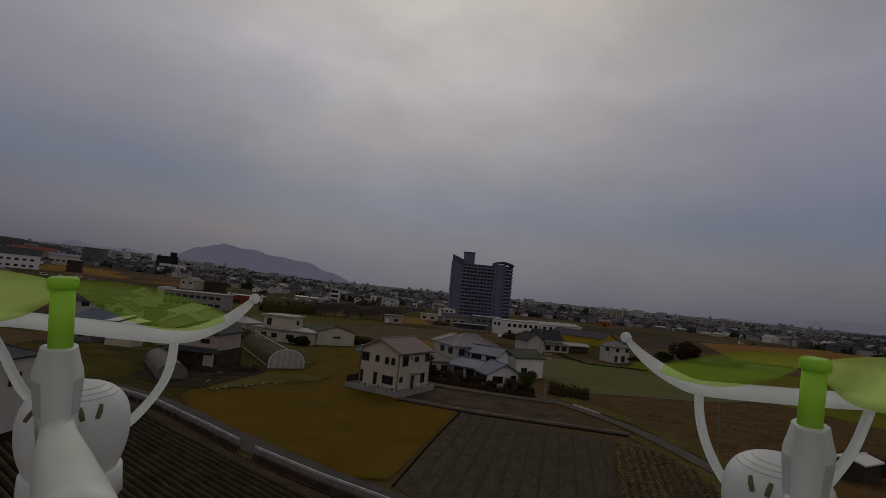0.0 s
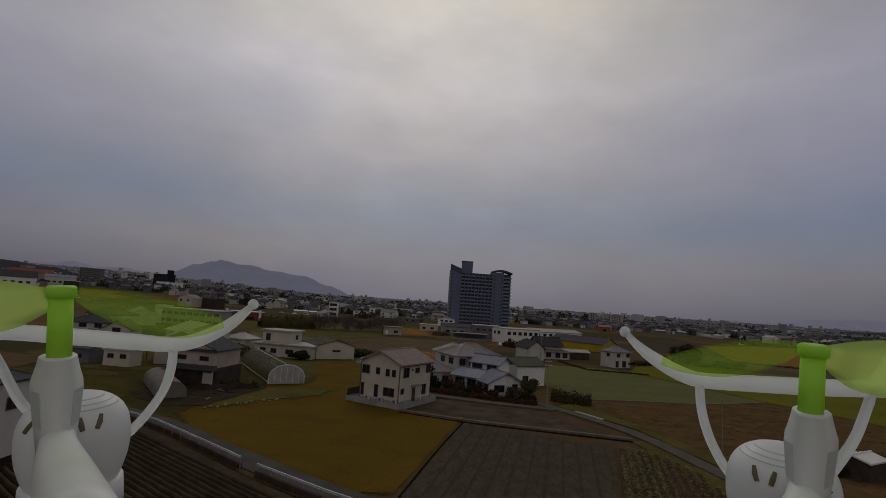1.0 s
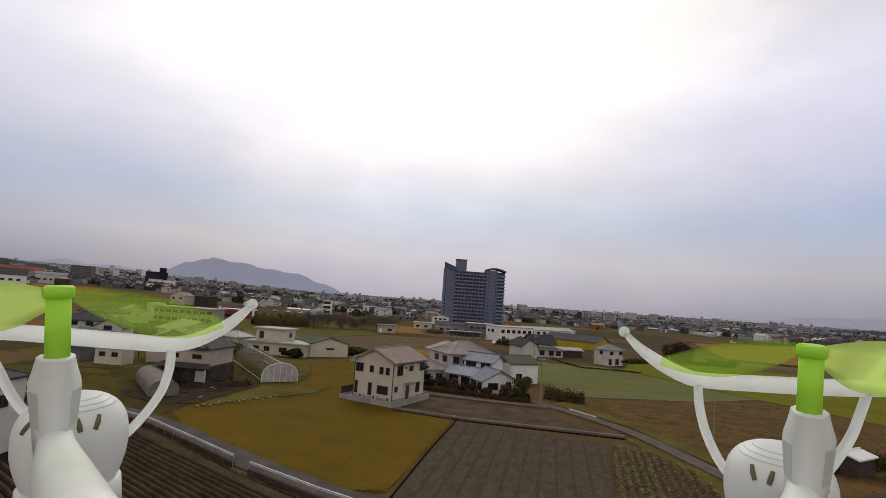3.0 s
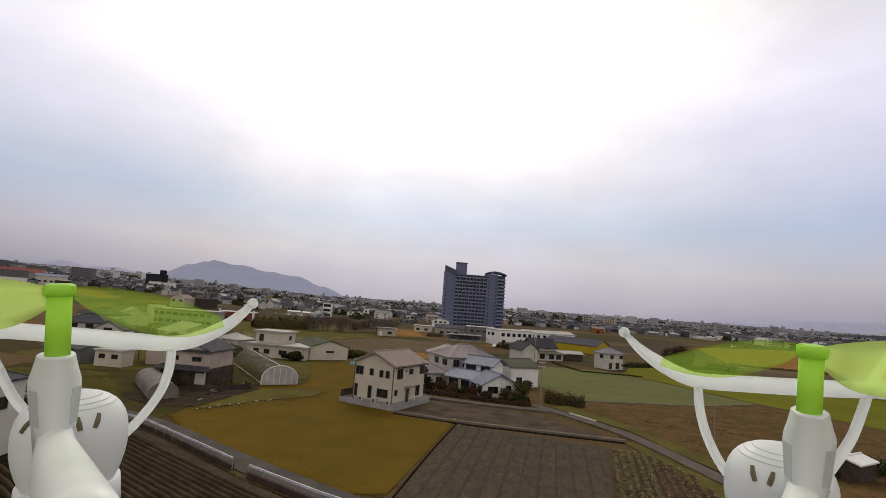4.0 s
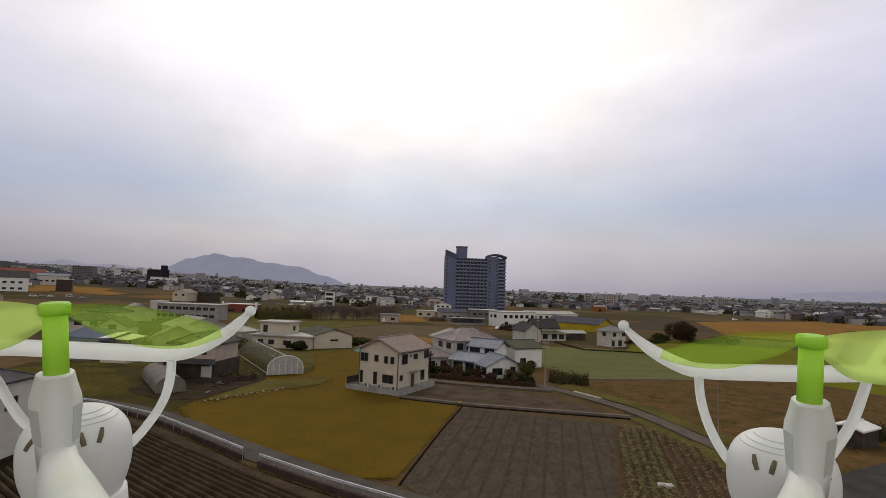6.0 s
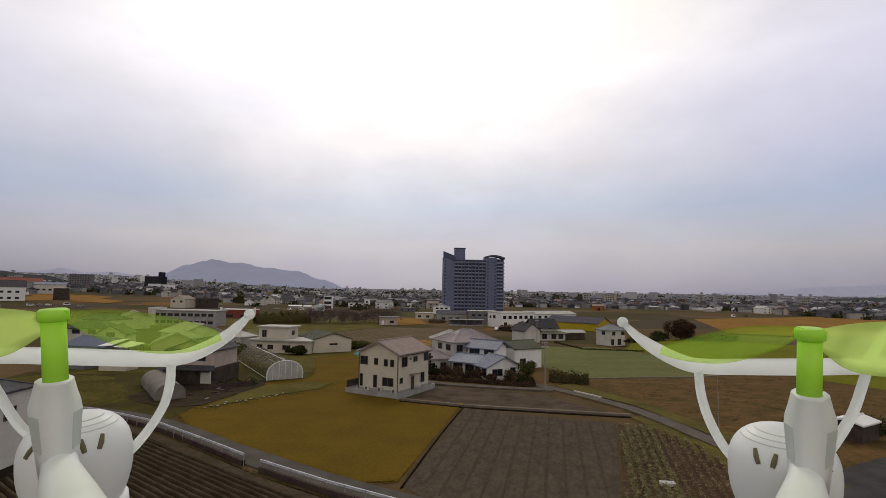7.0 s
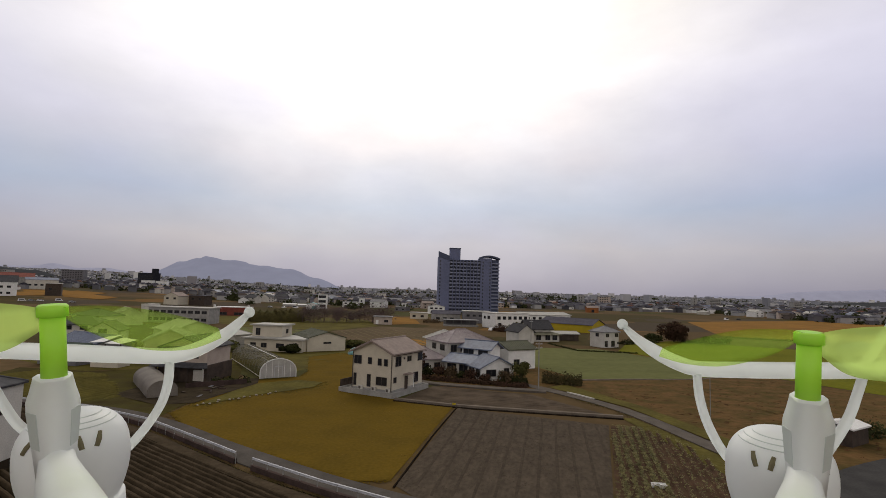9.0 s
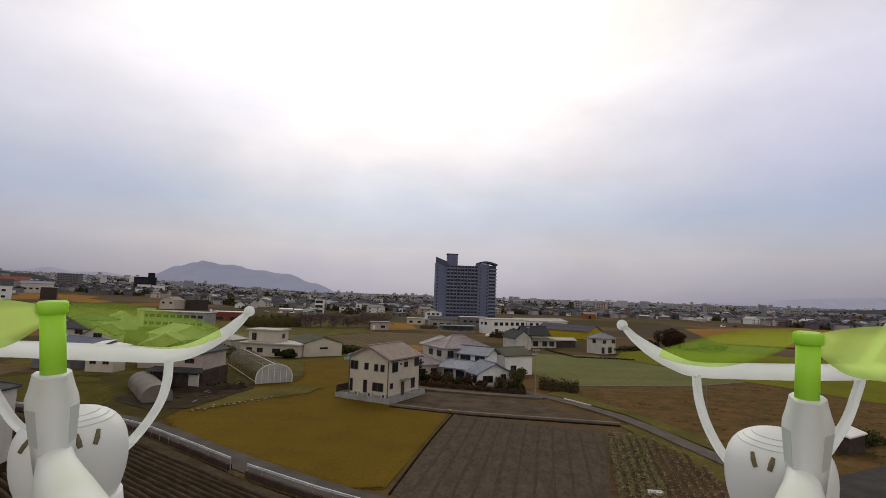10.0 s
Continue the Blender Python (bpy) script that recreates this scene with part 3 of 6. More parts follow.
ramp_stops(lr, [(0.0, (0.058, 0.047, 0.020)), (0.25, (0.088, 0.060, 0.030)), (0.45, (0.108, 0.073, 0.037)), (0.62, (0.064, 0.050, 0.035)), (0.78, (0.15, 0.083, 0.028)), (0.9, (0.060, 0.058, 0.021))])
ll.new(lsep.outputs[0], lr.inputs[0])
lnz.inputs["Scale"].default_value, lnz.inputs["Detail"].default_value = 0.4, 8.0
ll.new(lc.outputs["Object"], lnz.inputs[0])
lmix, lmr = ln.new("ShaderNodeMix"), ln.new("ShaderNodeMapRange")
lmix.data_type, lmix.blend_type = "RGBA", "MULTIPLY"
lmix.inputs[0].default_value = 1.0
lmr.inputs[3].default_value, lmr.inputs[4].default_value = 0.65, 1.35
ll.new(lnz.outputs[0], lmr.inputs[0])
ll.new(lr.outputs[0], lmix.inputs[6])
ll.new(lmr.outputs[0], lmix.inputs[7])
ll.new(lmix.outputs[2], lb.inputs["Base Color"])
tagged(part("ground", bm, land), "wide flat farmland in dull winter browns and greens", "ground", kind="structure")

GOLD = [(-3.2, 46.2), (3.5, 75.9), (-5.4, 80.3), (-14.9, 85.8), (-13, 112), (-15, 134), (-24, 135), (-29.5, 126), (-24.5, 104), (-24.6, 97.5), (-30.5, 93.5), (-33, 82), (-33.5, 68), (-29.5, 62.8), (-15.2, 52.0), (-6.4, 45.8)]
TILLED = [(-2.65, 45.1), (4.1, 75.1), (23.4, 67.5), (15.4, 43.2), (13.4, 36.8), (10.5, 36.2), (-1.0, 42.8)]
VEG = [(23.6, 67.3), (28.6, 65.6), (30.2, 58), (28.2, 48), (26.0, 38), (13.6, 36.7), (15.6, 43.2)]
RIDGED = [(-75, 78), (-43, 66), (-32.8, 60.7), (-22.5, 52.6), (-15.6, 47), (-8.6, 42.4), (4, 34.2), (20, 22), (-10, 14), (-60, 26), (-80, 50)]
FALLOW = [(-4.4, 80.4), (0.6, 92.0), (17.0, 86.4), (25.6, 72.6), (4.4, 76.8)]
field("field_gold", "ochre stubble field with short dry grass beside the road", GOLD, 0.0, STUBBLE, amp=0.05)
F_TILL = field("field_tilled", "dark grey-brown tilled field with shallow furrows", TILLED, -0.02, SOIL, amp=0.03)
F_VEG = field("field_vegetable", "vegetable plot with leafy rows and bare brown earth", VEG, -0.03, SOIL_RED, amp=0.03)
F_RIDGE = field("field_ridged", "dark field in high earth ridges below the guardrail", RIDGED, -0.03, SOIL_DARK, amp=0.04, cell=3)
F_FALLOW = field("field_fallow", "greyish fallow strip with traces of rows", FALLOW, 0.0, SOIL_GREY, amp=0.04)
field("field_brown", "brown weedy field along the farm road", [(24.6, 91.0), (30.2, 78.5), (33.8, 60), (37, 44), (60, 30), (98, 62), (72, 115), (55, 106.5), (30.5, 102.0)], 0.0, WEED, amp=0.07, cell=2.2)
field("field_meadow", "flat greyish green meadow in front of the houses", [(30.6, 103.0), (54.5, 107.5), (72, 116), (64, 140), (57, 158), (53, 163), (30, 163), (22.5, 124)], 0.0, MEADOW, amp=0.04, cell=2.5)
field("field_green", "olive green crop field beyond the meadow", [(73, 116), (99, 64), (190, 110), (150, 167), (96, 203), (70, 184), (58, 159), (65, 141)], 0.0, GREEN, amp=0.05, cell=4)
field("field_orange", "orange-brown stubble field beyond the green crop", [(132, 229), (181, 206), (238, 228), (252, 318), (308, 352), (360, 330), (490, 560), (310, 452), (192, 383)], 0.0, ORANGE, amp=0.05, cell=7)
field("field_dark_plot", "dark brown ploughed plot inside the stubble", [(239, 228), (330, 262), (359, 329), (308, 351), (253, 317)], 0.0, SOIL_GREY, amp=0.05, cell=7)
field("field_tan_plot", "tan fallow plot beside the green crop", [(97, 204), (150, 168), (183, 205), (131, 228)], 0.01, TAN, amp=0.05, cell=5)
field("field_tan", "tan fallow field far behind the house", [(-20, 152), (12, 150), (4, 235), (-24, 240), (-40, 205)], 0.0, TAN, amp=0.05, cell=5)
field("field_rows", "field of faint rows behind the shed", [(-60, 168), (-22, 150), (-41, 204), (-80, 215)], 0.0, MEADOW, amp=0.05, cell=5)
field("field_orange_left", "orange-brown stubble field beside the far works", [(-352, 434), (-338, 450), (-345, 485), (-372, 520), (-385, 560), (-432, 606), (-452, 570), (-408, 520), (-392, 470)], 0.0, ORANGE, amp=0.05, cell=9)
field("field_orange_strip", "narrow orange-brown stubble strip in the far plain", [(-312, 440), (-270, 424), (-285, 470), (-330, 505), (-352, 560), (-410, 600), (-398, 540), (-350, 490)], 0.0, ORANGE, amp=0.05, cell=9)
field("verge_left", "rough verge of earth and dull grass", [(-62, 73), (-44.5, 69.5), (-33.8, 64.8), (-33.8, 92), (-40, 112), (-66, 96)], 0.0, VERGE, amp=0.08)
OLIVE = mat("olive_rough_grass", (0.112, 0.096, 0.026), (0.072, 0.062, 0.020), rough=0.95, scale=0.16, fine=1.6, bump=0.5, grain=0.4, spec=0.02)
field("yard_left", "rough olive grass between the sheds", [(-66, 97), (-40, 112.5), (-27, 104), (-30, 126.3), (-24.2, 135.4), (-14.7, 134.4), (-11, 140), (-22, 150), (-60, 167), (-92, 150), (-90, 112)], -0.02, OLIVE, amp=0.04, cell=2.5)
field("field_olive_far", "dull olive pasture before the far houses", [(-128, 262), (-78, 216), (-41, 206), (-25, 241), (-36, 290), (-100, 318)], -0.01, OLIVE, amp=0.04, cell=6)
field("verge_house", "trampled earth yard around the farmhouse", [(-0.2, 96), (19, 91.5), (24, 97), (30, 103), (22, 124), (26, 138), (-4, 138), (-12.5, 112), (-4, 100)], -0.01, WEED, amp=0.05)

field("verge_farm", "olive grass verge along the farm track", [(21.6, 93.6), (30.1, 78.2), (33.5, 60.4), (36.2, 44), (39.5, 44), (36.2, 61), (32.6, 79.5), (25.4, 96.6)], 0.05, OLIVE, amp=0.06)
field("verge_plot", "olive grass between the vegetable plot and the track", [(26.6, 71.2), (29.0, 65.8), (30.6, 58), (28.6, 48), (26.4, 38), (33.2, 36), (32.9, 44), (30.5, 60), (28.2, 71.4)], 0.03, OLIVE, amp=0.06)
field("verge_tunnel", "olive grass strip between the poly tunnel and the stubble", [(-32.0, 72.6), (-29.6, 75.8), (-27.3, 79.9), (-23.1, 83.7), (-19.6, 87.6), (-19.0, 92.4), (-23.6, 94.0), (-26.5, 92.2), (-29.4, 90.0), (-31.0, 82.4)], 0.07, OLIVE, amp=0.05)
MUD = mat("dark_muddy_earth", (0.052, 0.040, 0.026), (0.030, 0.024, 0.016), rough=0.95, scale=0.5, fine=2.5, bump=0.6, grain=0.4, spec=0.02)
field("yard_mud", "dark muddy ground around the small tunnel and the workshop", [(-47, 78), (-37.5, 72.2), (-33, 74), (-31.2, 82), (-29.6, 90), (-31, 95), (-38, 92), (-46, 88)], 0.06, MUD, amp=0.07)
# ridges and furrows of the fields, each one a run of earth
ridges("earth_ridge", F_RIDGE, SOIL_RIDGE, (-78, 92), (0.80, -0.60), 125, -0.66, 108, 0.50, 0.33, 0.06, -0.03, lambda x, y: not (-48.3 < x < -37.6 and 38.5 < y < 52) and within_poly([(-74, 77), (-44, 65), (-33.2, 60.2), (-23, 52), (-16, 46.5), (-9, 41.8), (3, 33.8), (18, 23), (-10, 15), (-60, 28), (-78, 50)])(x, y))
ridges("furrow_ridge", F_TILL, SOIL_CREST, (-3.4, 42), (0.225, 0.974), 36, -1.7, 17, 0.30, 0.05, 0.05, -0.02, within_poly([(-1.9, 45.6), (4.5, 74.2), (22.9, 67.1), (14.9, 43.3), (13, 37.4), (10.7, 36.9), (-0.6, 43.4)]))
ridges("fallow_row", F_FALLOW, SOIL_GREY, (0, 78.2), (0.95, -0.31), 26, 1.25, 13, 0.8, 0.06, 0.2, 0.0, within_poly([(-3.6, 80.8), (0.9, 91.4), (16.5, 86), (25, 73.2), (4.8, 77.2)]))
inside_veg = within_poly([(23.75, 66.9), (28.2, 65.2), (29.8, 58), (27.8, 48), (25.8, 39), (13.9, 37.0), (15.75, 43.2)])
ridges("planting_bed", F_VEG, SOIL_RED, (11.9, 36.4), (0.28, 0.96), 34, -0.88, 18, 0.56, 0.26, 0.05, -0.03, inside_veg)
rnd = random.Random(4)
verts, faces = [], []
for i in range(18):
    for k in range(300):
        if rnd.random() > (0.97 if i < 8 else 0.42):
            continue
        p = Vector((11.9 + 0.845 * i + 0.28 * k * 0.115 + rnd.gauss(0, .11), 36.4 - 0.246 * i + 0.96 * k * 0.115 + rnd.gauss(0, .06), 0.2))
        if not inside_veg(p.x, p.y):
            continue
        for _ in range(13 if i < 8 else 6):
            a = rnd.uniform(0, 6.28)
            d = Vector((math.cos(a), math.sin(a), rnd.uniform(0.3, 0.9))) * rnd.uniform(0.06, 0.15)
            s = Vector((-d.y, d.x, 0)) * 0.45
            b = p + Vector((rnd.gauss(0, .13), rnd.gauss(0, .09), 0))
            q = len(verts)
            verts += [b, b + d * 0.6 + s, b + d, b + d * 0.6 - s]
            faces.append((q, q + 1, q + 2, q + 3))
VEGLEAF = mat("pale_vegetable_leaf", (0.225, 0.200, 0.080), (0.070, 0.068, 0.024), rough=0.8, scale=1.6, fine=9, grain=0.5)
tagged(part("vegetable_leaves", mesh_of("vegetable_leaves", verts, faces, VEGLEAF)), "pale green vegetable plants in rows", "vegetables", kind="stuff")
# tufts over the stubble and the weedy fields
def tufts(name, label, poly, n, size, material, seed):
    rnd = random.Random(seed)
    test = within_poly(poly)
    xs, ys = [p[0] for p in poly], [p[1] for p in poly]
    verts, faces = [], []
    while n:
        x, y = rnd.uniform(min(xs), max(xs)), rnd.uniform(min(ys), max(ys))
        if not test(x, y) or noise.noise(Vector((x * .18, y * .18, seed))) < rnd.uniform(-.6, .4):
            n -= 0.2 if n > 0.2 else n
            continue
        n = max(0, n - 1)
        for _ in range(3):
            a, k = rnd.uniform(0, 6.28), size * rnd.uniform(.6, 1.5)
            b = Vector((x, y, -0.02))
            d = Vector((math.cos(a), math.sin(a), .14)) * k
            s = Vector((-math.sin(a), math.cos(a), 0)) * k * .5
            q = len(verts)
            verts += [b - s, b + s, b + d]
            faces.append((q, q + 1, q + 2))
    return tagged(part(name, mesh_of(name, verts, faces, material)), label, "grass", kind="stuff")


tufts("weed_tufts", "brown weeds in a fallow field", [(24.6, 91.0), (30.2, 78.5), (33.8, 60), (37, 44), (60, 30), (98, 62), (72, 115), (55, 106.5), (30.5, 102.0)], 1500, 0.2, WEED, 2)
tufts("weed_clumps", "dark reddish brown weed clumps in a fallow field", [(27.5, 92), (35.5, 66), (39, 46), (60, 34), (92, 62), (71, 110), (54, 102), (38, 98)], 1000, 0.45, mat("dark_russet_weed", (0.092, 0.046, 0.022), (0.052, 0.032, 0.014), rough=0.95, scale=0.5, fine=3, grain=0.4, spec=0.02), 12)
tufts("stubble_tufts", "short dry tufts over the stubble field", GOLD, 9000, 0.14, mat("dry_stubble_tuft", (0.150, 0.098, 0.018), (0.072, 0.046, 0.008), rough=0.95, scale=1.2, fine=5, grain=0.45, spec=0.02), 13)
tufts("verge_tufts", "straggling verge grass", [(-62, 73), (-44.5, 69.5), (-33.8, 64.8), (-33.8, 92), (-40, 112), (-66, 96)], 1800, 0.2, VERGE, 3)

def clods(name, label, poly, n, size, material, seed):
    """Lumps of turned earth strewn over a field."""
    rnd = random.Random(seed)
    test = within_poly(poly)
    xs, ys = [p[0] for p in poly], [p[1] for p in poly]
    verts, faces = [], []
    while n:
        x, y = rnd.uniform(min(xs), max(xs)), rnd.uniform(min(ys), max(ys))
        if not test(x, y):
            continue
        n -= 1
        k, q, turn = size * rnd.uniform(.5, 1.4), len(verts), rnd.uniform(0, 6.28)
        for j in range(5):
            w = k * rnd.uniform(.7, 1.3)
            verts.append(Vector((x + w * math.cos(turn + j * 1.257), y + w * math.sin(turn + j * 1.257), -0.03)))
        verts.append(Vector((x + rnd.gauss(0, .2) * k, y + rnd.gauss(0, .2) * k, k * rnd.uniform(.08, .2))))
        faces += [(q + j, q + (j + 1) % 5, q + 5) for j in range(5)]
    return tagged(part(name, mesh_of(name, verts, faces, material)), label, "earth", kind="stuff")


clods("earth_clods", "crumbly clods of earth over the tilled field", TILLED, 6000, 0.10, SOIL, 51)
clods("fallow_clods", "dry clods of earth over the fallow strip", FALLOW, 1500, 0.11, SOIL_GREY, 52)


def edge_grass(name, label, line, n, size, spread, material, seed):
    """Tufts straggling along a line."""
    rnd = random.Random(seed)
    verts, faces = [], []
    pts = [Vector((*p, 0)) for p in line]
    for _ in range(n):
        i = rnd.randrange(len(pts) - 1)
        a, b = pts[i], pts[i + 1]
        c = a.lerp(b, rnd.random()) + Vector((rnd.gauss(0, spread), rnd.gauss(0, spread), 0))
        for _ in range(4):
            g, k = rnd.uniform(0, 6.28), size * rnd.uniform(.5, 1.5)
            d = Vector((math.cos(g), math.sin(g), .3)) * k
            s = Vector((-math.sin(g), math.cos(g), 0)) * k * .3
            q = len(verts)
            verts += [c - s, c + s, c + d]
            faces.append((q, q + 1, q + 2))
    return tagged(part(name, mesh_of(name, verts, faces, material)), label, "grass", kind="stuff")


edge_grass("edge_grass", "ochre grass straggling along the stubble field's edges", GOLD + GOLD[:1], 2200, 0.12, 0.3, STUBBLE, 31)
edge_grass("ditch_grass", "dull grass along the farm track", [(20.5, 90.2), (27.4, 76), (30.8, 60), (33.2, 44)], 900, 0.14, 0.4, VERGE, 32)
edge_grass("bank_grass", "dull grass on the bank below the guardrail", [(-60, 71), (-43, 65.8), (-33, 60.5), (-23, 52.7), (-16.4, 47.2), (-9, 42.4), (0, 37)], 1200, 0.13, 0.3, VERGE, 33)
edge_grass("tunnel_grass", "ragged olive grass at the edge of the stubble field", [(-32.0, 72.6), (-29.6, 75.8), (-27.3, 79.9), (-23.1, 83.7), (-19.6, 87.6), (-19.0, 92.4)], 900, 0.16, 0.9, OLIVE, 35)
edge_grass("plot_grass", "thin grass between the tilled plots", [(23.6, 67.3), (15.7, 43.2), (13.7, 36.8)], 250, 0.12, 0.2, OLIVE, 34)
# roads and paths
ROAD = [(-110, 86), (-80, 79), (-60, 73.6), (-42.5, 68.6), (-32, 62.9), (-22, 55.0), (-15.3, 50.0), (-8, 44.9), (1, 39.6), (12, 33.4), (28, 23)]
strip("road_guarded", "narrow worn asphalt lane beside a white guardrail", ROAD, 3.3, 0.05, ASPHALT)
strip("road_farm", "grey farm track between the fields", [(14, 99), (20.5, 91.6), (28.6, 76.6), (32.0, 60), (34.6, 44), (38, 26)], 2.4, 0.05, PAVING)
strip("road_house", "pale concrete lane in front of the farmhouse hedge", [(-3, 97.2), (0.2, 94.0), (9, 91.2), (20.0, 89.0)], 2.0, 0.24, PAVING, "road", 0.4)
strip("path_field", "narrow concrete field edge", [(-5.2, 79.6), (3.8, 76.2), (15, 73.8), (26.8, 71.6)], 0.6, 0.30, PATH_PALE, "path", 0.45)
# near-black strip painted in for the shaded side of the concrete field edge
strip("ditch_field", "dark strip standing for the shaded face of the field edge", [(-5.4, 78.9), (3.7, 75.5), (14.9, 73.1), (26.6, 70.9)], 0.55, 0.05, SOIL_DARK, "ditch")
strip("path_meadow", "narrow pale bank between the meadow and the brown field", [(29.5, 102.4), (41, 104.8), (54.8, 107.0), (72.4, 115.4)], 0.5, 0.14, PATH_PALE, "path")
strip("path_ditch", "earth bank between two fields", [(-2.8, 44.6), (0.4, 60), (4.0, 75.4)], 0.15, 0.06, SOIL_DARK, "path")


strip("bank_ridged", "broad smooth earth bank along the edge of the ridged field", [(-61, 69.9), (-43.4, 64.9), (-33.5, 59.8), (-23.6, 52.1), (-16.9, 46.7), (-9.6, 41.6), (-0.6, 36.3), (10.2, 30.2)], 1.3, 0.16, SOIL_RIDGE, "bank", 0.3)
strip("road_right", "wide grey asphalt road at the end of the farm track", [(16, 26), (28, 38), (40, 47.5), (58, 56), (95, 68)], 6.0, 0.06, mat("dark_asphalt", (0.062, 0.060, 0.060), (0.042, 0.041, 0.042), rough=0.9, scale=0.35, fine=6, spec=0.02))
field("field_orange_plot", "small orange-brown plot before the low house", [(-19, 256), (-6, 268), (-12, 330), (-30, 326), (-24, 264)], 0.02, ORANGE, cell=5)
F_LEFT = field("field_rows_left", "dark vegetable beds beside the small tunnel", [(-74, 80), (-47, 71), (-44, 78), (-58, 97), (-78, 100)], 0.02, VERGE, amp=0.05)
ridges("bed", F_LEFT, OLIVE, (-80, 74), (0.35, 0.94), 30, -1.3, 30, 0.8, 0.25, 0.1, 0.02, within_poly([(-73, 80.5), (-47.6, 72), (-45, 78), (-58.5, 96), (-77, 99)]))


FIELD_ROW = mat("pale_field_row", (0.150, 0.118, 0.070), (0.105, 0.086, 0.048), rough=0.95, scale=0.3, fine=2, bump=0.5, grain=0.35, spec=0.02)
FAR_TAN = bpy.data.objects["field_tan"]
ridges("furrow_ridge", FAR_TAN, FIELD_ROW, (-46, 212), (0.36, -0.93), 95, 3.4, 20, 0.8, 0.12, 0.3, 0.02, within_poly([(-19, 153), (11, 151.5), (3, 234), (-23, 238), (-38, 205)]))
FAR_ROWS = bpy.data.objects["field_rows"]
ridges("furrow_ridge", FAR_ROWS, FIELD_ROW, (-90, 214), (0.45, -0.89), 90, 3.0, 24, 0.8, 0.12, 0.3, 0.02, within_poly([(-59, 169), (-23, 152), (-41.5, 203), (-78, 213)]))


# guardrail: two lengths with a gap between them
def guardrail(line, base=0.0):
    t = thing("guardrail", "white-painted steel guardrail with round posts along the lane", "guardrail", group="guardrails by the lane")
    pts = [Vector((*p, 0)) for p in line]
    run = [0.0]
    for a, b in zip(pts, pts[1:]):
        run.append(run[-1] + (b - a).length)

    def at(s):
        for i in range(len(pts) - 1):
            if s <= run[i + 1]:
                return pts[i].lerp(pts[i + 1], (s - run[i]) / (run[i + 1] - run[i]))
        return pts[-1]
    samples = [at(run[-1] * i / 40) for i in range(41)]
    prof = [(o, h + base) for o, h in ((0.0, 0.54), (0.05, 0.57), (0.05, 0.62), (0.0, 0.66), (0.05, 0.70), (0.05, 0.75), (0.0, 0.78), (-0.03, 0.78), (-0.03, 0.54))]
    bm = bmesh.new()
    rows = []
    for i, p in enumerate(samples):
        d = (samples[min(i + 1, 40)] - samples[max(i - 1, 0)]).normalized()
        s = Vector((d.y, -d.x, 0))
        rows.append([bm.verts.new(p + s * o + Vector((0, 0, h))) for o, h in prof])
    for a, b in zip(rows, rows[1:]):
        for k in range(9):
            bm.faces.new((a[k], a[(k + 1) % 9], b[(k + 1) % 9], b[k]))
    bm.faces.new(rows[0])
    bm.faces.new(rows[-1][::-1])
    part("rail", bm, STEEL, t)
    n = int(run[-1] / 2.0)
    post = bmesh.new()
    tube(post, [(-0.0, 0, -0.3), (0, 0, 0.76 + base)], 0.055, 8)
    me = bpy.data.meshes.new("post")
    post.to_mesh(me)
    me.materials.append(POLE)
    for i in range(n + 1):
        o = part("post", me, None, t)
        o.location = at(run[-1] * i / n)


WALL_BROWN = mat("dark_reddish_stained_wall", (0.075, 0.052, 0.048), (0.045, 0.032, 0.030), rough=0.9, scale=0.7, fine=6, spec=0.05)
strip("retaining_wall", "low dark reddish retaining wall under the guardrail", [(-60, 71.9), (-42.8, 66.6), (-32.6, 61.2), (-22.6, 53.4), (-18.0, 49.7)], 0.34, 0.42, WALL_BROWN, "wall", 0.6)
strip("retaining_wall_near", "low dark reddish retaining wall under the guardrail", [(-15.9, 48.1), (-8.6, 43.1), (0.4, 37.8), (11.2, 31.7)], 0.34, 0.42, WALL_BROWN, "wall", 0.6)
guardrail([(-60, 71.9), (-42.8, 66.6), (-32.6, 61.2), (-22.6, 53.4), (-18.0, 49.7)], 0.3)
guardrail([(-15.9, 48.1), (-8.6, 43.1), (0.4, 37.8), (11.2, 31.7)], 0.3)
guardrail([(27.0, 33.6), (34.5, 40.0), (44, 45.6), (60, 53.0)])


# ---- houses ----
def house(name, label, x, y, turn, w, d, h, roof, rise, wall, roofing, wins=(), group="", over=0.5, z=0.0, rib=0.0, category="house"):
    """A house of w by d with walls h high; wins: (side, u, sill, width, height)."""
    t = thing(name, label, category, x, y, z + climb(x, y), turn, group)
    if roof == "gable":
        part("wall", gable_wall(w, d, h, rise), wall, t)
        ro = part("roof", gable_roof(w, d, h, rise, over), roofing, t)
        if rib:
            battens(ro, w, d, h, rise, over, 0.18, rib)
    elif roof == "cross":       # gable with its ridge along x
        o = part("wall", gable_wall(d, w, h, rise), wall, t)
        o.matrix_basis = pose(0, 0, 0, 0, 0, 90)
        o = part("roof", gable_roof(d, w, h, rise, over), roofing, t)
        o.matrix_basis = pose(0, 0, 0, 0, 0, 90)
        if rib:
            battens(o, d, w, h, rise, over, 0.18, rib)
    elif roof == "hip":
        part("wall", boxes((-w / 2, w / 2, -d / 2, d / 2, -0.2, h)), wall, t)
        part("roof", hip_roof(w, d, h, rise, over, rib=rib), roofing, t)
    else:
        part("wall", boxes((-w / 2, w / 2, -d / 2, d / 2, -0.2, h)), wall, t)
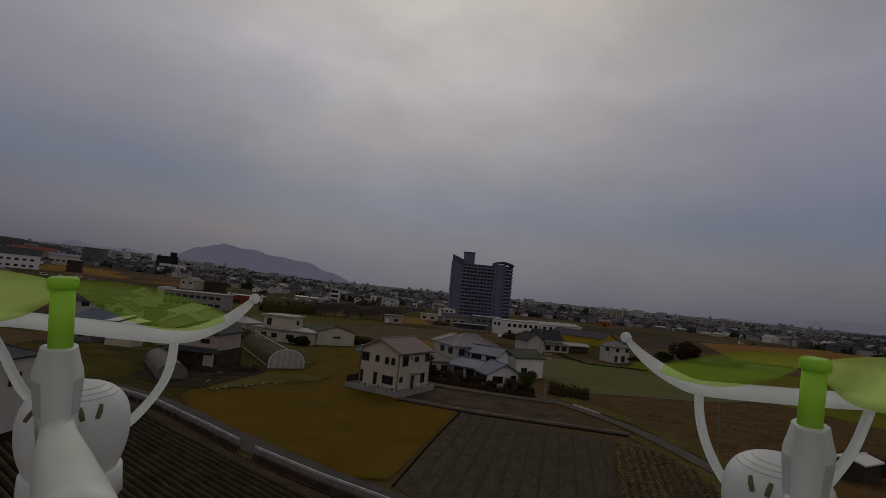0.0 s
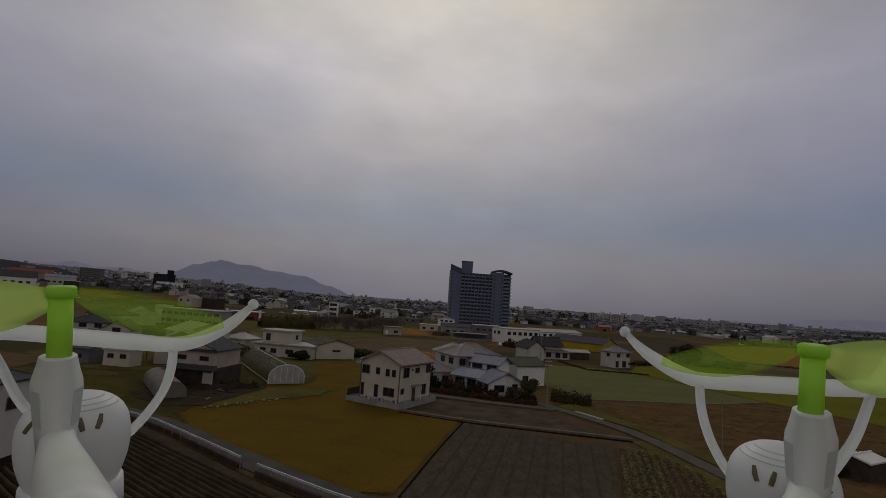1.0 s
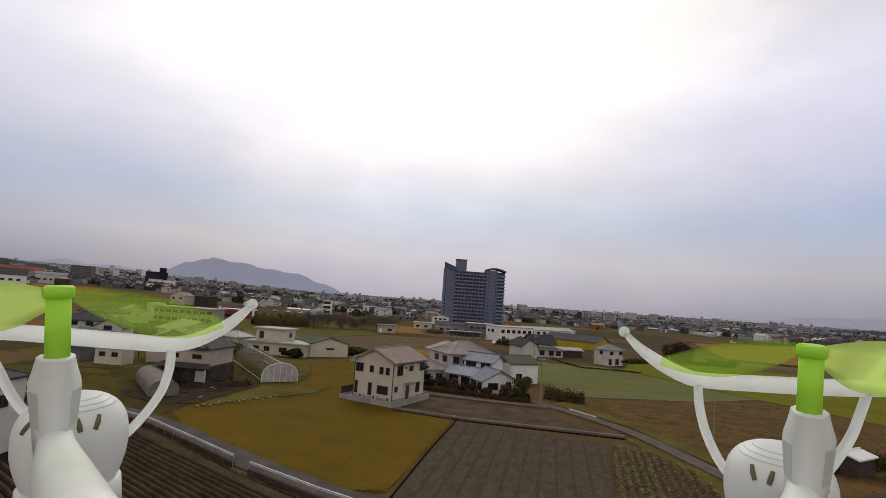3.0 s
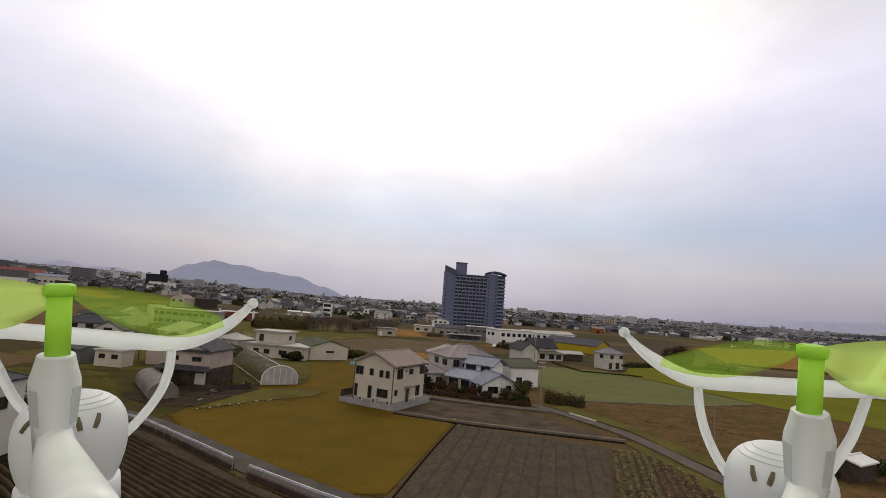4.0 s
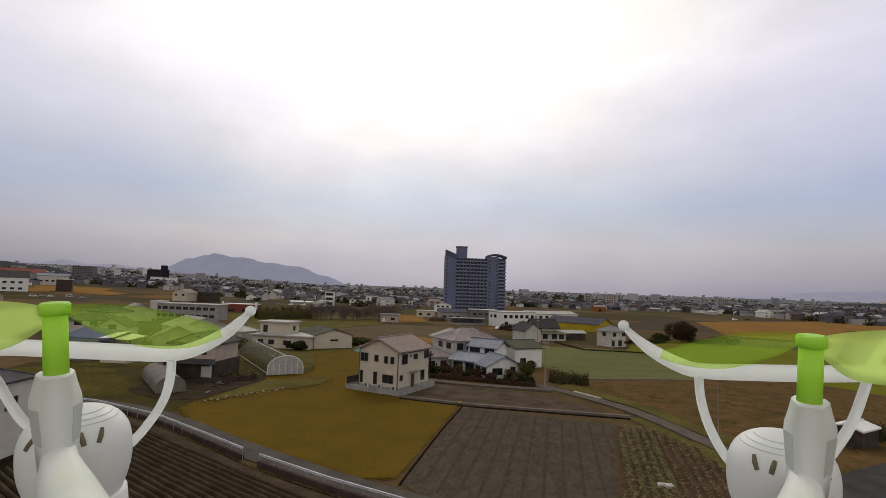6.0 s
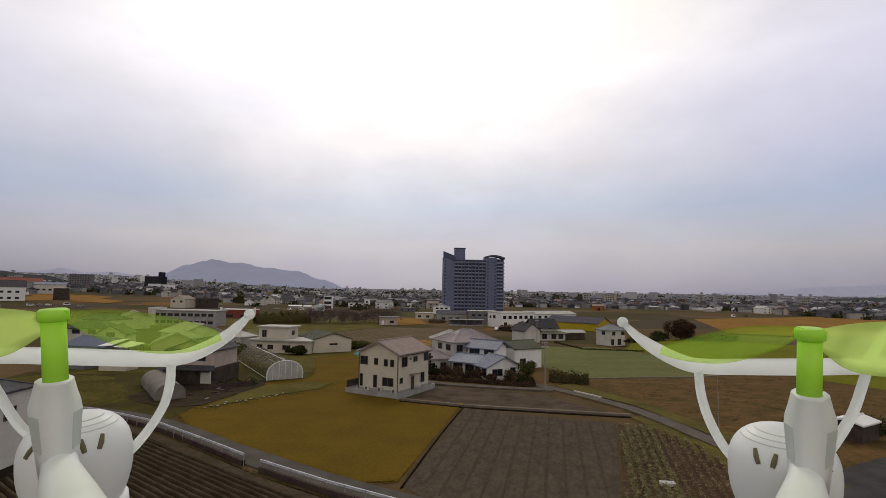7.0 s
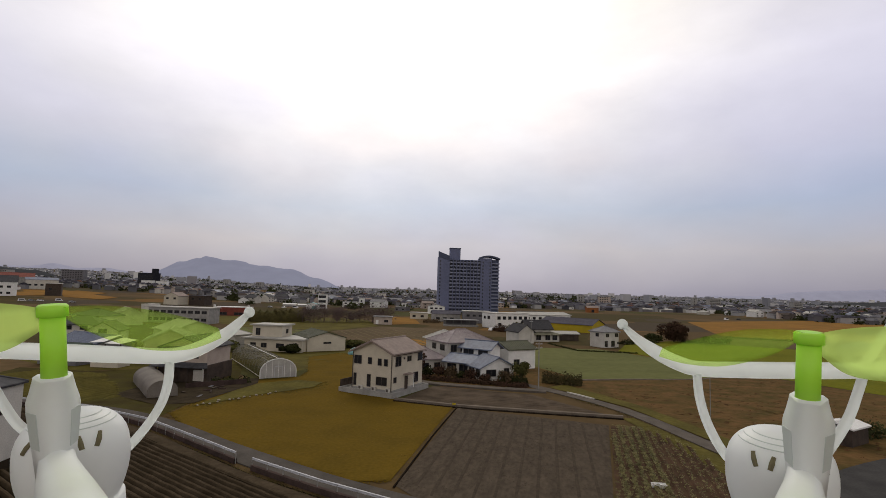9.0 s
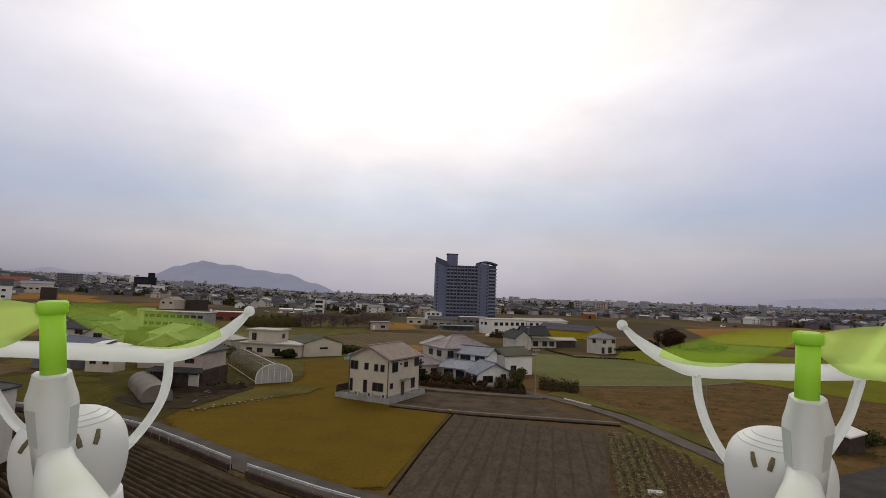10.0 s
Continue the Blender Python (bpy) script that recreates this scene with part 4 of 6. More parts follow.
        part("roof", boxes((-w / 2 - over, w / 2 + over, -d / 2 - over, d / 2 + over, h, h + 0.28), (-w / 2 - over + .2, w / 2 + over - .2, -d / 2 - over + .2, d / 2 + over - .2, h + .28, h + .34)), roofing, t)
    for s in wins:
        window(t, s[0], w, d, *s[1:])
    return t


# the cream house on its walled platform
plat = thing("house_platform", "pale concrete retaining platform under the cream house", "platform", -7.55, 87.7, 0, -28.3)
part("paving", boxes((-5.0, 5.0, -5.55, 5.55, -0.2, 0.5)), CONCRETE, plat)
for x0, x1, y0, y1 in ((-5.2, 5.2, -5.75, -5.553), (-5.2, 5.2, 5.553, 5.75), (-5.2, -5.003, -5.553, 5.553), (5.003, 5.2, -5.553, 5.553)):
    part("parapet", boxes((x0, x1, y0, y1, -0.2, 0.78)), CONCRETE, plat)
for y_ in (-5.5, -4.4, -3.3, -2.2, -1.1, 0.0, 1.1, 2.2, 3.3):
    part("fence_panel", boxes((-5.15, -5.07, y_, y_ + 1.06, 0.5, 1.9)), DARKWOOD, plat, "dark brown fence panel")
HA = house("cream_house", "two-storey cream-sided house with a greyish brown gable roof", -7.15, 88.25, -28.3, 7.8, 9.6, 6.1, "gable", 1.75, CREAM, ROOF_BROWN,
           [("f", -2.85, 4.0, 1.5, 1.4), ("f", -0.45, 4.1, 0.8, 1.1, "window", ALU, GLASS, 0), ("f", 1.45, 4.0, 0.75, 1.15, "window", ALU, GLASS, 0), ("f", 2.65, 4.0, 0.75, 1.15, "window", ALU, GLASS, 0),
            ("f", -3.3, 0.5, 0.6, 2.0, "window", ALU, GLASS, 0), ("f", -0.55, 0.5, 0.75, 2.0, "window", ALU, GLASS, 0), ("f", 1.9, 0.9, 2.1, 1.35),
            ("r", -3.1, 3.9, 1.7, 1.6), ("r", 0.3, 4.4, 1.3, 0.9), ("r", 3.9, 4.2, 1.6, 1.4), ("r", -4.0, 1.4, 0.9, 0.9, "window", ALU, GLASS, 0), ("r", 2.6, 0.7, 1.6, 1.7)], z=0.5)
door = part("door", boxes((3.9, 3.96, -1.0, -0.05, 0, 2.1)), DARKWOOD, HA, "dark brown entrance door")
part("porch_roof", boxes((3.9, 5.0, -1.5, 0.4, 2.45, 2.57)), ROOF_BROWN, HA)
part("porch_post", boxes((4.85, 4.95, 0.2, 0.3, 0, 2.45)), WHITE, HA)
part("gutter", boxes((4.36, 4.46, -5.3, 5.3, 5.72, 5.82)), DARKWOOD, HA)
for x_ in (-2.0, 0.6, 3.3):
    ac = part("air_conditioner", boxes((x_ - .4, x_ + .4, -5.2, -4.87, 0.02, 0.62)), PLASTER, HA, "pale outdoor cooling unit")
    part("grille", boxes((x_ - .25, x_ + .15, -5.23, -5.203, 0.1, 0.54)), ALU, ac)
for sx in (-1, 1):
    part("downpipe", boxes((sx * 3.78 - .05, sx * 3.78 + .05, -4.94, -4.84, 0.1, 5.9)), ALU, HA)
    bm = bmesh.new()
    slab_from(bm, [(sx * 4.45, -5.36, 5.98), (sx * 4.45, -5.3, 5.98), (0, -5.3, 8.02), (0, -5.36, 8.02)] if sx < 0 else [(0, -5.36, 8.02), (0, -5.3, 8.02), (sx * 4.45, -5.3, 5.98), (sx * 4.45, -5.36, 5.98)], .3)
    part("barge_board", bm, ROOF_BROWN, HA)
part("plinth", boxes((-3.93, 3.93, -4.83, 4.83, -0.02, 0.32)), CONCRETE, HA)
part("vent_hood", boxes((3.9, 4.05, -1.5, -1.2, 4.9, 5.2)), ALU, HA)

# the farmhouse: several tiled bodies grown together
FB = thing("farmhouse", "rambling white farmhouse with blue-grey tiled hip roofs", "house", 6.6, 116.3, 0, 28)


def body(dx, dy, w, d, h, roof, rise, wall, roofing, wins=(), rib=0.36, turn=0, over=0.7):
    b = new("wing")
    b.parent = FB
    b.empty_display_size = 0.2
    b.matrix_basis = pose(dx, dy, 0, 0, 0, turn)
    if roof == "hip":
        part("wall", boxes((-w / 2, w / 2, -d / 2, d / 2, -0.2, h)), wall, b)
        part("roof", hip_roof(w, d, h, rise, over, rib=rib), roofing, b)
    else:
        o = part("wall", gable_wall(d, w, h, rise), wall, b)
        o.matrix_basis = pose(0, 0, 0, 0, 0, 90)
        o = part("roof", gable_roof(d, w, h, rise, over, rib=rib), roofing, b)
        o.matrix_basis = pose(0, 0, 0, 0, 0, 90)
    for s in wins:
        ww = window(b, s[0], w, d, *s[1:])
        pane = ww.children[0]
        pane.parent = b
        pane.matrix_basis = ww.matrix_basis
    return b


def loc(x, y):
    """World place to the farmhouse's own axes."""
    v = pose(6.6, 116.3, 0, 0, 0, 28).inverted() @ Vector((x, y, 0))
    return v.x, v.y


body(0, 0, 11, 8.4, 6.1, "hip", 2.3, PLASTER, TILE_MAUVE, [("l", -2.2, 4.0, 1.8, 1.3), ("l", 1.6, 4.0, 2.0, 1.3), ("f", -4.2, 3.9, 1.5, 1.5), ("f", -2.0, 3.9, 1.0, 1.3)])
body(*loc(10.7, 110.2), 6.8, 4.6, 5.2, "gable", 1.2, WHITE, TILE_BLUE, [("f", -1.7, 3.5, 2.5, 1.4), ("f", 1.8, 3.5, 2.3, 1.4)], turn=-63)
body(*loc(11.9, 101.8), 5.2, 7.2, 2.6, "gable", 1.7, WHITE, TILE_BLUE, [("f", -1.2, 0.3, 2.0, 2.0), ("f", 1.4, 0.6, 1.6, 1.6), ("r", -1.4, 0.8, 2.2, 1.3), ("r", 2.0, 0.4, 1.2, 1.9)], turn=-95)
body(*loc(6.9, 106.2), 5.6, 5.0, 2.8, "gable", 1.1, PLASTER, TILE_BLUE, [("f", -1.4, 0.3, 2.2, 2.0), ("f", 1.4, 0.3, 2.0, 2.0)], turn=-63)
body(*loc(-1.5, 108.4), 6.2, 6.2, 3.2, "hip", 1.9, PLASTER, TILE_MAUVE, [("f", -1.2, 0.8, 1.8, 1.4), ("f", 1.6, 0.8, 1.4, 1.4)])
body(*loc(3.0, 121.5), 6.5, 5.5, 6.0, "hip", 1.7, PLASTER, ROOF_PALE)
house("annex", "white rendered annex with a faded green sheet roof", 18.8, 118.5, 28, 7.5, 7, 4.4, "cross", 1.3, WHITE, ROOF_GREEN, [("f", -1.5, 1.0, 1.6, 1.2)], rib=0.6)
hedge("dark russet clipped hedge along the farmhouse lane", -1.8, 99.0, 17.6, 92.4, 1.7, 1.35, LEAF_RED, 1)
for i, (x_, y_, h_, r_, lf_) in enumerate(((-3.2, 101.6, 3.2, 1.8, LEAF_RED), (-0.6, 101.4, 2.4, 1.4, LEAF), (1.6, 100.2, 2.9, 1.7, LEAF_RED), (3.8, 99.6, 3.4, 1.6, LEAF_BROWN), (5.9, 99.2, 2.2, 1.3, LEAF), (7.6, 97.8, 2.7, 1.5, LEAF_RED), (10.2, 96.6, 1.9, 1.2, LEAF_RED), (14.2, 96.6, 2.7, 1.6, LEAF_BROWN))):
    tree("rounded garden shrub in dull russet and green before the farmhouse", x_, y_, h_, r_, lf_, 80 + i, trunk=0.05, leaves=420, size=0.2, group="garden shrubs")
hedge("clipped dark olive shrub row beside the farm road", 21.5, 98.7, 28.4, 96.5, 3.0, 3.1, LEAF_BUSH, 3)
hedge("clipped dark shrubs at the farmhouse corner", 13, 98.0, 18, 96.0, 2.6, 2.4, LEAF, 12)
tree("small dark garden pine by the farmhouse", 17, 97, 4.2, 2.0, LEAF_LIGHT, 3, leaves=500)
tree("russet garden tree behind the cream house", -3, 104, 4.6, 2.2, LEAF_RED, 4, leaves=500)
hedge("rust-coloured shrubs behind the cream house", -16, 148, -2, 143, 3.0, 2.2, LEAF_RED, 14)
field("field_orange_corner", "small orange-brown stubble corner behind the farmhouse", [(-9, 163), (1, 160), (2, 176), (-8, 180)], 0.02, ORANGE, cell=2.5)
hedge("brown scrub along the far field edge", -26, 151, -16, 148, 3.0, 2.0, LEAF_BROWN, 15)
hedge("brown scrub along the tan field", 12, 150, 20, 178, 3.5, 2.4, LEAF_BROWN, 16)
hedge("russet bushes below the white block", 29, 232, 38, 222, 5, 4.0, LEAF_RED, 17)

hedge("brown winter scrub by the low house", -4, 276, 4, 280, 4, 3.0, LEAF_BROWN, 19)


# litter on the muddy yard
rnd = random.Random(58)
for i in range(9):
    u = rnd.random()
    L_, w_, h_ = rnd.uniform(.5, 1.5), rnd.uniform(.15, .4), rnd.uniform(.06, .2)
    bm = boxes((-L_ / 2, L_ / 2, -w_ / 2, w_ / 2, 0, h_))
    for v in bm.verts:
        v.co += Vector((rnd.uniform(-.06, .06), rnd.uniform(-.05, .05), rnd.uniform(0, .05) if v.co.z > 0 else 0))
    bmesh.ops.bevel(bm, geom=bm.edges[:], offset=.02, segments=1, affect="EDGES")
    o = part("board", bm, (DARKWOOD, GREY_WALL, WALL_BROWN)[i % 3])
    o.matrix_basis = pose(-38.5 + 5.5 * u + rnd.uniform(-2, 2), 77 + 9 * u + rnd.uniform(-3, 3), 0.08, 0, 0, rnd.uniform(0, 180))
    tagged(o, "weathered board lying in the dark mud", "board", "litter on the yard")


def utility_pole(x, y, h, arms=2):
    t = thing("utility_pole", "slim pale concrete utility pole beside the track", "pole", x, y, 0, 20, "utility poles")
    bm = bmesh.new()
    tube(bm, [(0, 0, -0.3), (0, 0, h)], [0.12, 0.07] if arms else [0.06, 0.04], 10)
    part("shaft", bm, POLE, t)
    for k in range(arms):
        part("crossarm", boxes((-0.7, 0.7, -0.05, 0.05, h - 0.5 - 0.7 * k, h - 0.42 - 0.7 * k)), STEEL, t)
        for x_ in (-0.55, 0.0, 0.55):
            bm = bmesh.new()
            tube(bm, [(x_, 0, h - 0.42 - 0.7 * k), (x_, 0, h - 0.25 - 0.7 * k)], [0.05, 0.03], 6)
            part("insulator", bm, PLASTER, t)


utility_pole(18.9, 90.0, 8.5)
utility_pole(34.6, 63.5, 7.4, 0)
utility_pole(33, 170, 9.0)


strip("kerb_farm", "pale concrete kerb along the farm track", [(23.6, 88.6), (25.2, 86.0), (26.6, 83.4)], 0.3, 0.22, PLASTER, "kerb")
rnd = random.Random(61)
STONE_PALE = mat("weathered_pale_stone", (0.36, 0.32, 0.26), (0.22, 0.19, 0.15), rough=0.9, scale=3, fine=20, spec=0.05)
for i in range(16):
    f = i / 15 + rnd.uniform(-.02, .02)
    c = Vector((-31.9, 72.4)).lerp(Vector((-24.2, 82.6)), f)
    bm = bmesh.new()
    bmesh.ops.create_icosphere(bm, subdivisions=2, radius=rnd.uniform(.11, .24))
    for v in bm.verts:
        v.co *= 1 + .28 * noise.noise(v.co * 3 + Vector((i * 5.0, 0, 0)))
        v.co.z *= .6
    stone = part("field_stone", bm, STONE_PALE)
    stone.matrix_world = pose(c.x + rnd.gauss(0, .3), c.y + rnd.gauss(0, .3), 0.12, 0, 0, rnd.uniform(0, 360))
    tagged(stone, "rough pale stone at the edge of the stubble field", "stone", group="stones along the stubble")
MK = thing("field_marker", "small yellow marker stake at the field corner", "marker", 3.6, 75.7, 0, 10)
bm = bmesh.new()
tube(bm, [(0, 0, -.2), (0, 0, .55)], 0.03, 6)
part("stake", bm, DARKWOOD, MK)
part("flag", boxes((-.26, .26, -.03, .03, .3, .55)), YELLOW, MK, "small yellow panel")


# parked cars and vans
def car(label, x, y, turn, paint, van=False, group="parked cars"):
    t = thing("car", label, "car", x, y, climb(x, y) + (0.1 if climb(x, y) else 0), turn, group)
    L, Wd, H = (4.6, 1.75, 1.95) if van else (3.9, 1.65, 1.45)
    bm = bmesh.new()
    box(bm, -L / 2, L / 2, -Wd / 2, Wd / 2, 0.3, 0.85)
    bmesh.ops.bevel(bm, geom=bm.edges[:], offset=0.12, segments=2, affect="EDGES")
    part("body", bm, paint, t)
    bm = bmesh.new()
    a, b = (-L * .46, L * .34) if van else (-L * .36, L * .22)
    v = box(bm, a, b, -Wd / 2 + .06, Wd / 2 - .06, 0.85, H)
    for k in (4, 5, 6, 7):
        v[k].co.x += (.25 if k in (4, 7) else -.45)
        v[k].co.y *= .86
    cab = part("cabin", bm, paint, t)
    bm = bmesh.new()
    for sy in (-1, 1):
        box(bm, a + .3, b - .45, sy * (Wd / 2 - .10) - .03, sy * (Wd / 2 - .10) + .03, 0.95, H - .15)
    part("side_glass", bm, GLASS, cab)
    me = bpy.data.meshes.new("wheel")
    bm = bmesh.new()
    tube(bm, [(0, -.1, 0), (0, .1, 0)], 0.31, 14)
    bm.to_mesh(me)
    bm.free()
    me.materials.append(DARKWOOD)
    for sx in (-1, 1):
        for sy in (-1, 1):
            o = part("wheel", me, None, t)
            o.location = (sx * L * .32, sy * (Wd / 2 - .1), 0.31)


CAR_WHITE = mat("white_car_paint", (0.82, 0.82, 0.83), (0.78, 0.78, 0.80), rough=0.25, fine=3, bump=0)
CAR_GREY = mat("silver_car_paint", (0.35, 0.36, 0.38), (0.30, 0.31, 0.33), rough=0.25, fine=3, bump=0)
CAR_DARK = mat("dark_car_paint", (0.03, 0.032, 0.04), (0.025, 0.026, 0.03), rough=0.25, fine=3, bump=0)
for i, (x_, y_, tt, pm_, vn, words) in enumerate(((255, 440, 20, CAR_WHITE, True, "white van parked by a far field"), (270, 447, 20, CAR_DARK, False, "dark car parked by a far field"), (27, 231, 60, CAR_WHITE, False, "white car parked beside the long white building"),
        (-283, 359, 50, CAR_WHITE, True, "white van in a far car park"), (-280, 363, 50, CAR_GREY, False, "silver car in a far car park"), (-276, 366, 50, CAR_WHITE, False, "white car in a far car park"), (-270, 376, 50, CAR_WHITE, True, "white van in a far car park"),
        (-250.5, 361.7, 50, CAR_GREY, False, "silver car in a far car park"), (-110, 415, 0, CAR_WHITE, True, "white van near the striped block"), (-118, 410, 0, CAR_WHITE, False, "white car near the striped block"), (-128, 408, 0, CAR_GREY, False, "silver car near the striped block"),
        )):
    car(words, x_, y_, tt, pm_, vn)


# arched greenhouses
def tunnel(label, x, y, turn, w, length, h, film, group="greenhouse tunnels"):
    t = thing("greenhouse_tunnel", label, "greenhouse", x, y, 0, turn, group)
    prof = [(-w / 2, 0), (-w / 2, h * .35)] + [(w / 2 * math.cos(a), h * .35 + h * .65 * math.sin(a)) for a in (math.pi * (1 - k / 14) for k in range(1, 14))] + [(w / 2, h * .35), (w / 2, 0)]
    n = max(6, int(length / (2.2 if film is NET else 1.5)))
    bm = bmesh.new()
    rows = [[bm.verts.new((px, length * i / n, pz)) for px, pz in prof] for i in range(n + 1)]
    for a, b in zip(rows, rows[1:]):
        for k in range(len(prof) - 1):
            bm.faces.new((a[k], b[k], b[k + 1], a[k + 1]))
    smooth(part("film", bm, film, t))
    for y0, nm in ((0, "end_sheet"), (length, "end_sheet")):
        bm = bmesh.new()
        bm.faces.new([bm.verts.new((px * .99, y0 + (.02 if y0 == 0 else -.02), pz * .99)) for px, pz in prof])
        r = bmesh.ops.extrude_face_region(bm, geom=bm.faces[:])
        bmesh.ops.translate(bm, verts=[v for v in r["geom"] if isinstance(v, bmesh.types.BMVert)], vec=(0, .03 if y0 == 0 else -.03, 0))
        part(nm, bm, FILM if film is NET and y0 == 0 else film, t)
    for i in range(n + 1) if film is NET else (0, n):
        bm = bmesh.new()
        tube(bm, [(px * 1.004, length * i / n, pz * 1.004 + .01) for px, pz in prof], (0.022 if film is NET else 0.012) if 0 < i < n else 0.1 if film is NET and i == 0 else 0.04, 5)
        part("hoop", bm, film if film is not NET else FILM_DARK if i else WHITE, t)
    if film is NET:
        bm = bmesh.new()
        tube(bm, [(0, 0.1, h + .04), (0, length - .1, h + .04)], 0.06, 6)
        part("ridge_rail", bm, WHITE, t)
        for sx in (-1, 1):
            bm = bmesh.new()
            tube(bm, [(sx * w / 2, 0.1, .35), (sx * w / 2, length - .1, .35)], 0.07, 6)
            part("side_rail", bm, PLASTER, t)
    for k in (-2, -1, 0, 1, 2) if film is NET else ():
        part("end_post", boxes((k * w * .17 - .04, k * w * .17 + .04, -.05, 0.01, 0, h * .9 if abs(k) < 2 else h * .75)), WHITE, t)
    if film is NET:
        part("door_frame", boxes((-.75, -.68, -.08, -.04, 0, 2), (.68, .75, -.08, -.04, 0, 2), (-.75, .75, -.08, -.04, 2, 2.07)), STEEL, t)
    return t


tunnel("long greenhouse tunnel of clear sheet with a white end arch", -28, 96.2, 31.4, 6.5, 27, 3.4, NET)
tunnel("smaller brownish greenhouse tunnel beside the rough verge", -39.2, 77.2, 36.3, 4.0, 15.5, 2.4, FILM_BROWN)

# buildings on the near left
WK = thing("workshop", "two-storey workshop with pinkish walls under a dark tiled gable", "workshop", -41.9, 93.6, 0, -6)
part("wall", boxes((-4.4, 4.4, -4.2, 4.4, -0.2, 2.9)), DARKWOOD, WK, "dark brown timber lower storey")
part("upper_wall", gable_wall(8.2, 8.0, 5.9, 1.5), PINK, WK, "pale pinkish plaster upper storey")
part("roof", gable_roof(8.2, 8.0, 5.9, 1.5, 0.5, rib=0.55), TILE_DARK, WK)
bm = bmesh.new()
slab_from(bm, [(-5.2, -5.6, 2.75), (5.2, -5.6, 2.75), (4.2, -3.9, 3.35), (-4.2, -3.9, 3.35)], 0.16)
part("skirt_roof", bm, TILE_DARK, WK)
bm = bmesh.new()
slab_from(bm, [(-5.2, 4.6, 2.75), (-5.2, -5.6, 2.75), (-4.0, -4.2, 3.35), (-4.0, 4.6, 3.35)], 0.16)
part("skirt_roof", bm, TILE_DARK, WK)
bm = bmesh.new()
slab_from(bm, [(-4.6, -4.6, 5.75), (4.6, -4.6, 5.75), (4.0, -3.95, 6.0), (-4.0, -3.95, 6.0)], 0.16)
part("gable_skirt", bm, TILE_DARK, WK)
for u in (-2.3, 1.8):
    window(WK, "f", 8.2, 8.0, u, 4.0, 1.7, .8)
window(WK, "l", 8.2, 8.0, 0, 4.0, 1.6, .8)
for x_ in (-4.2, -1.4, 1.4, 4.2):
    part("post", boxes((x_ - .1, x_ + .1, -5.2, -5.0, 0, 2.7)), PLASTER if x_ > 3 else DARKWOOD, WK)
window(WK, "f", 8.8, 8.4, 2.8, 0.2, 1.8, 2.0, "shutter", DARKWOOD, PLASTER, 0)

for x0, y0, x1, y1 in ((-39.2, 84.2, -31.4, 89.6),):
    bw = thing("block_wall", "low dark weathered block wall before the workshop", "wall", (x0 + x1) / 2, (y0 + y1) / 2, 0, math.degrees(math.atan2(y1 - y0, x1 - x0)))
    for k in range(10):
        part("block", boxes((-4.75 + .955 * k, -4.75 + .955 * k + .93, -.08, .08, -.1, .78 + .03 * (k % 3))), WALL_BROWN, bw)
hedge("straggling dark shrubs beside the workshop", -36.5, 87.4, -31.5, 91, 2.0, 1.5, LEAF, 31)
house("near_house", "pale rendered two-storey house standing beside the ridged field", -43.0, 45.3, 2, 8.4, 10.5, 6.9, "hip", 1.8, PLASTER, TILE_DARK, [("r", -1.4, 1.2, 1.0, 1.5), ("r", 2.6, 4.2, 1.4, 1.2)], over=0.25)
house("flat_roof_house", "pale house with a flat white-edged roof", -40.4, 139.6, -10, 16, 9, 3.1, "flat", 0, CREAM, ROOF_PALE,
      [("f", -5.5, .9, 1.6, 1.2), ("f", -2.5, .9, 1.6, 1.2), ("f", 2.0, .9, 2.2, 1.2), ("f", 6.2, .9, 1.8, 1.2)], over=0.7)
house("upper_storey", "pale upper storey with a white flat roof", -43.4, 141.6, -10, 8.4, 6, 2.9, "flat", 0, CREAM, ROOF_PALE, [("f", -2.6, .3, 1.3, 1.9), ("r", 0, .8, 1.4, 1.2)], over=0.6, z=3.44)
house("barn", "pale gable-ended barn with a dark grey sheet roof", -31.5, 145, 30, 10.5, 14, 3.4, "gable", 1.5, CREAM, ROOF_GREEN, [("f", 0.2, 1.9, 2.2, .5)], over=0.3, rib=0.9, category="barn")
house("small_barn", "small pale barn beside the flat-roofed house", -56, 146, -20, 7, 6, 3.4, "hip", 1.4, PLASTER, ROOF_PALE, [("f", 0, 1, 1.6, 1)], category="barn")
house("grey_roof_house", "tall tan-walled house under a broad pale grey sheet roof", -57.5, 115.5, 22, 9.5, 10.5, 4.6, "gable", 2.3, PINK, ROOF_PALE, [("f", 0, 3, 1.6, 1.0)], rib=0.8)
house("grey_roof_house", "house under a broad pale grey sheet roof", -66, 140, 48, 12, 12, 4.8, "gable", 2.2, PLASTER, ROOF_PALE, [("f", 0, 1, 2, 1.3)], rib=0.8)
LO = house("long_office", "long pale two-storey building with a white-edged flat roof", -110, 229, -6, 29, 9, 6.6, "flat", 0, CONCRETE, ROOF_PALE, [("f", -12.4 + 3.1 * k, z_, 2.3, 1.3) for k in range(9) for z_ in (1, 4.2)], over=0.5)
part("stair_block", boxes((-16.2, -12.8, -4.9, 3, -0.2, 7.8)), PLASTER, LO)
RS = house("red_shop", "low shop with a dark red front between white end posts", -114, 298, 0, 19, 8, 4.6, "flat", 0, ROOF_RED, WHITE, [("f", -5, .3, 5, 1.6), ("f", 4, .3, 5, 1.6)], over=0.15, category="shop")
for x_ in (-9.6, 9.6):
    part("end_post", boxes((x_ - .5, x_ + .5, -4.4, -3.4, -0.2, 6.0)), WHITE, RS)
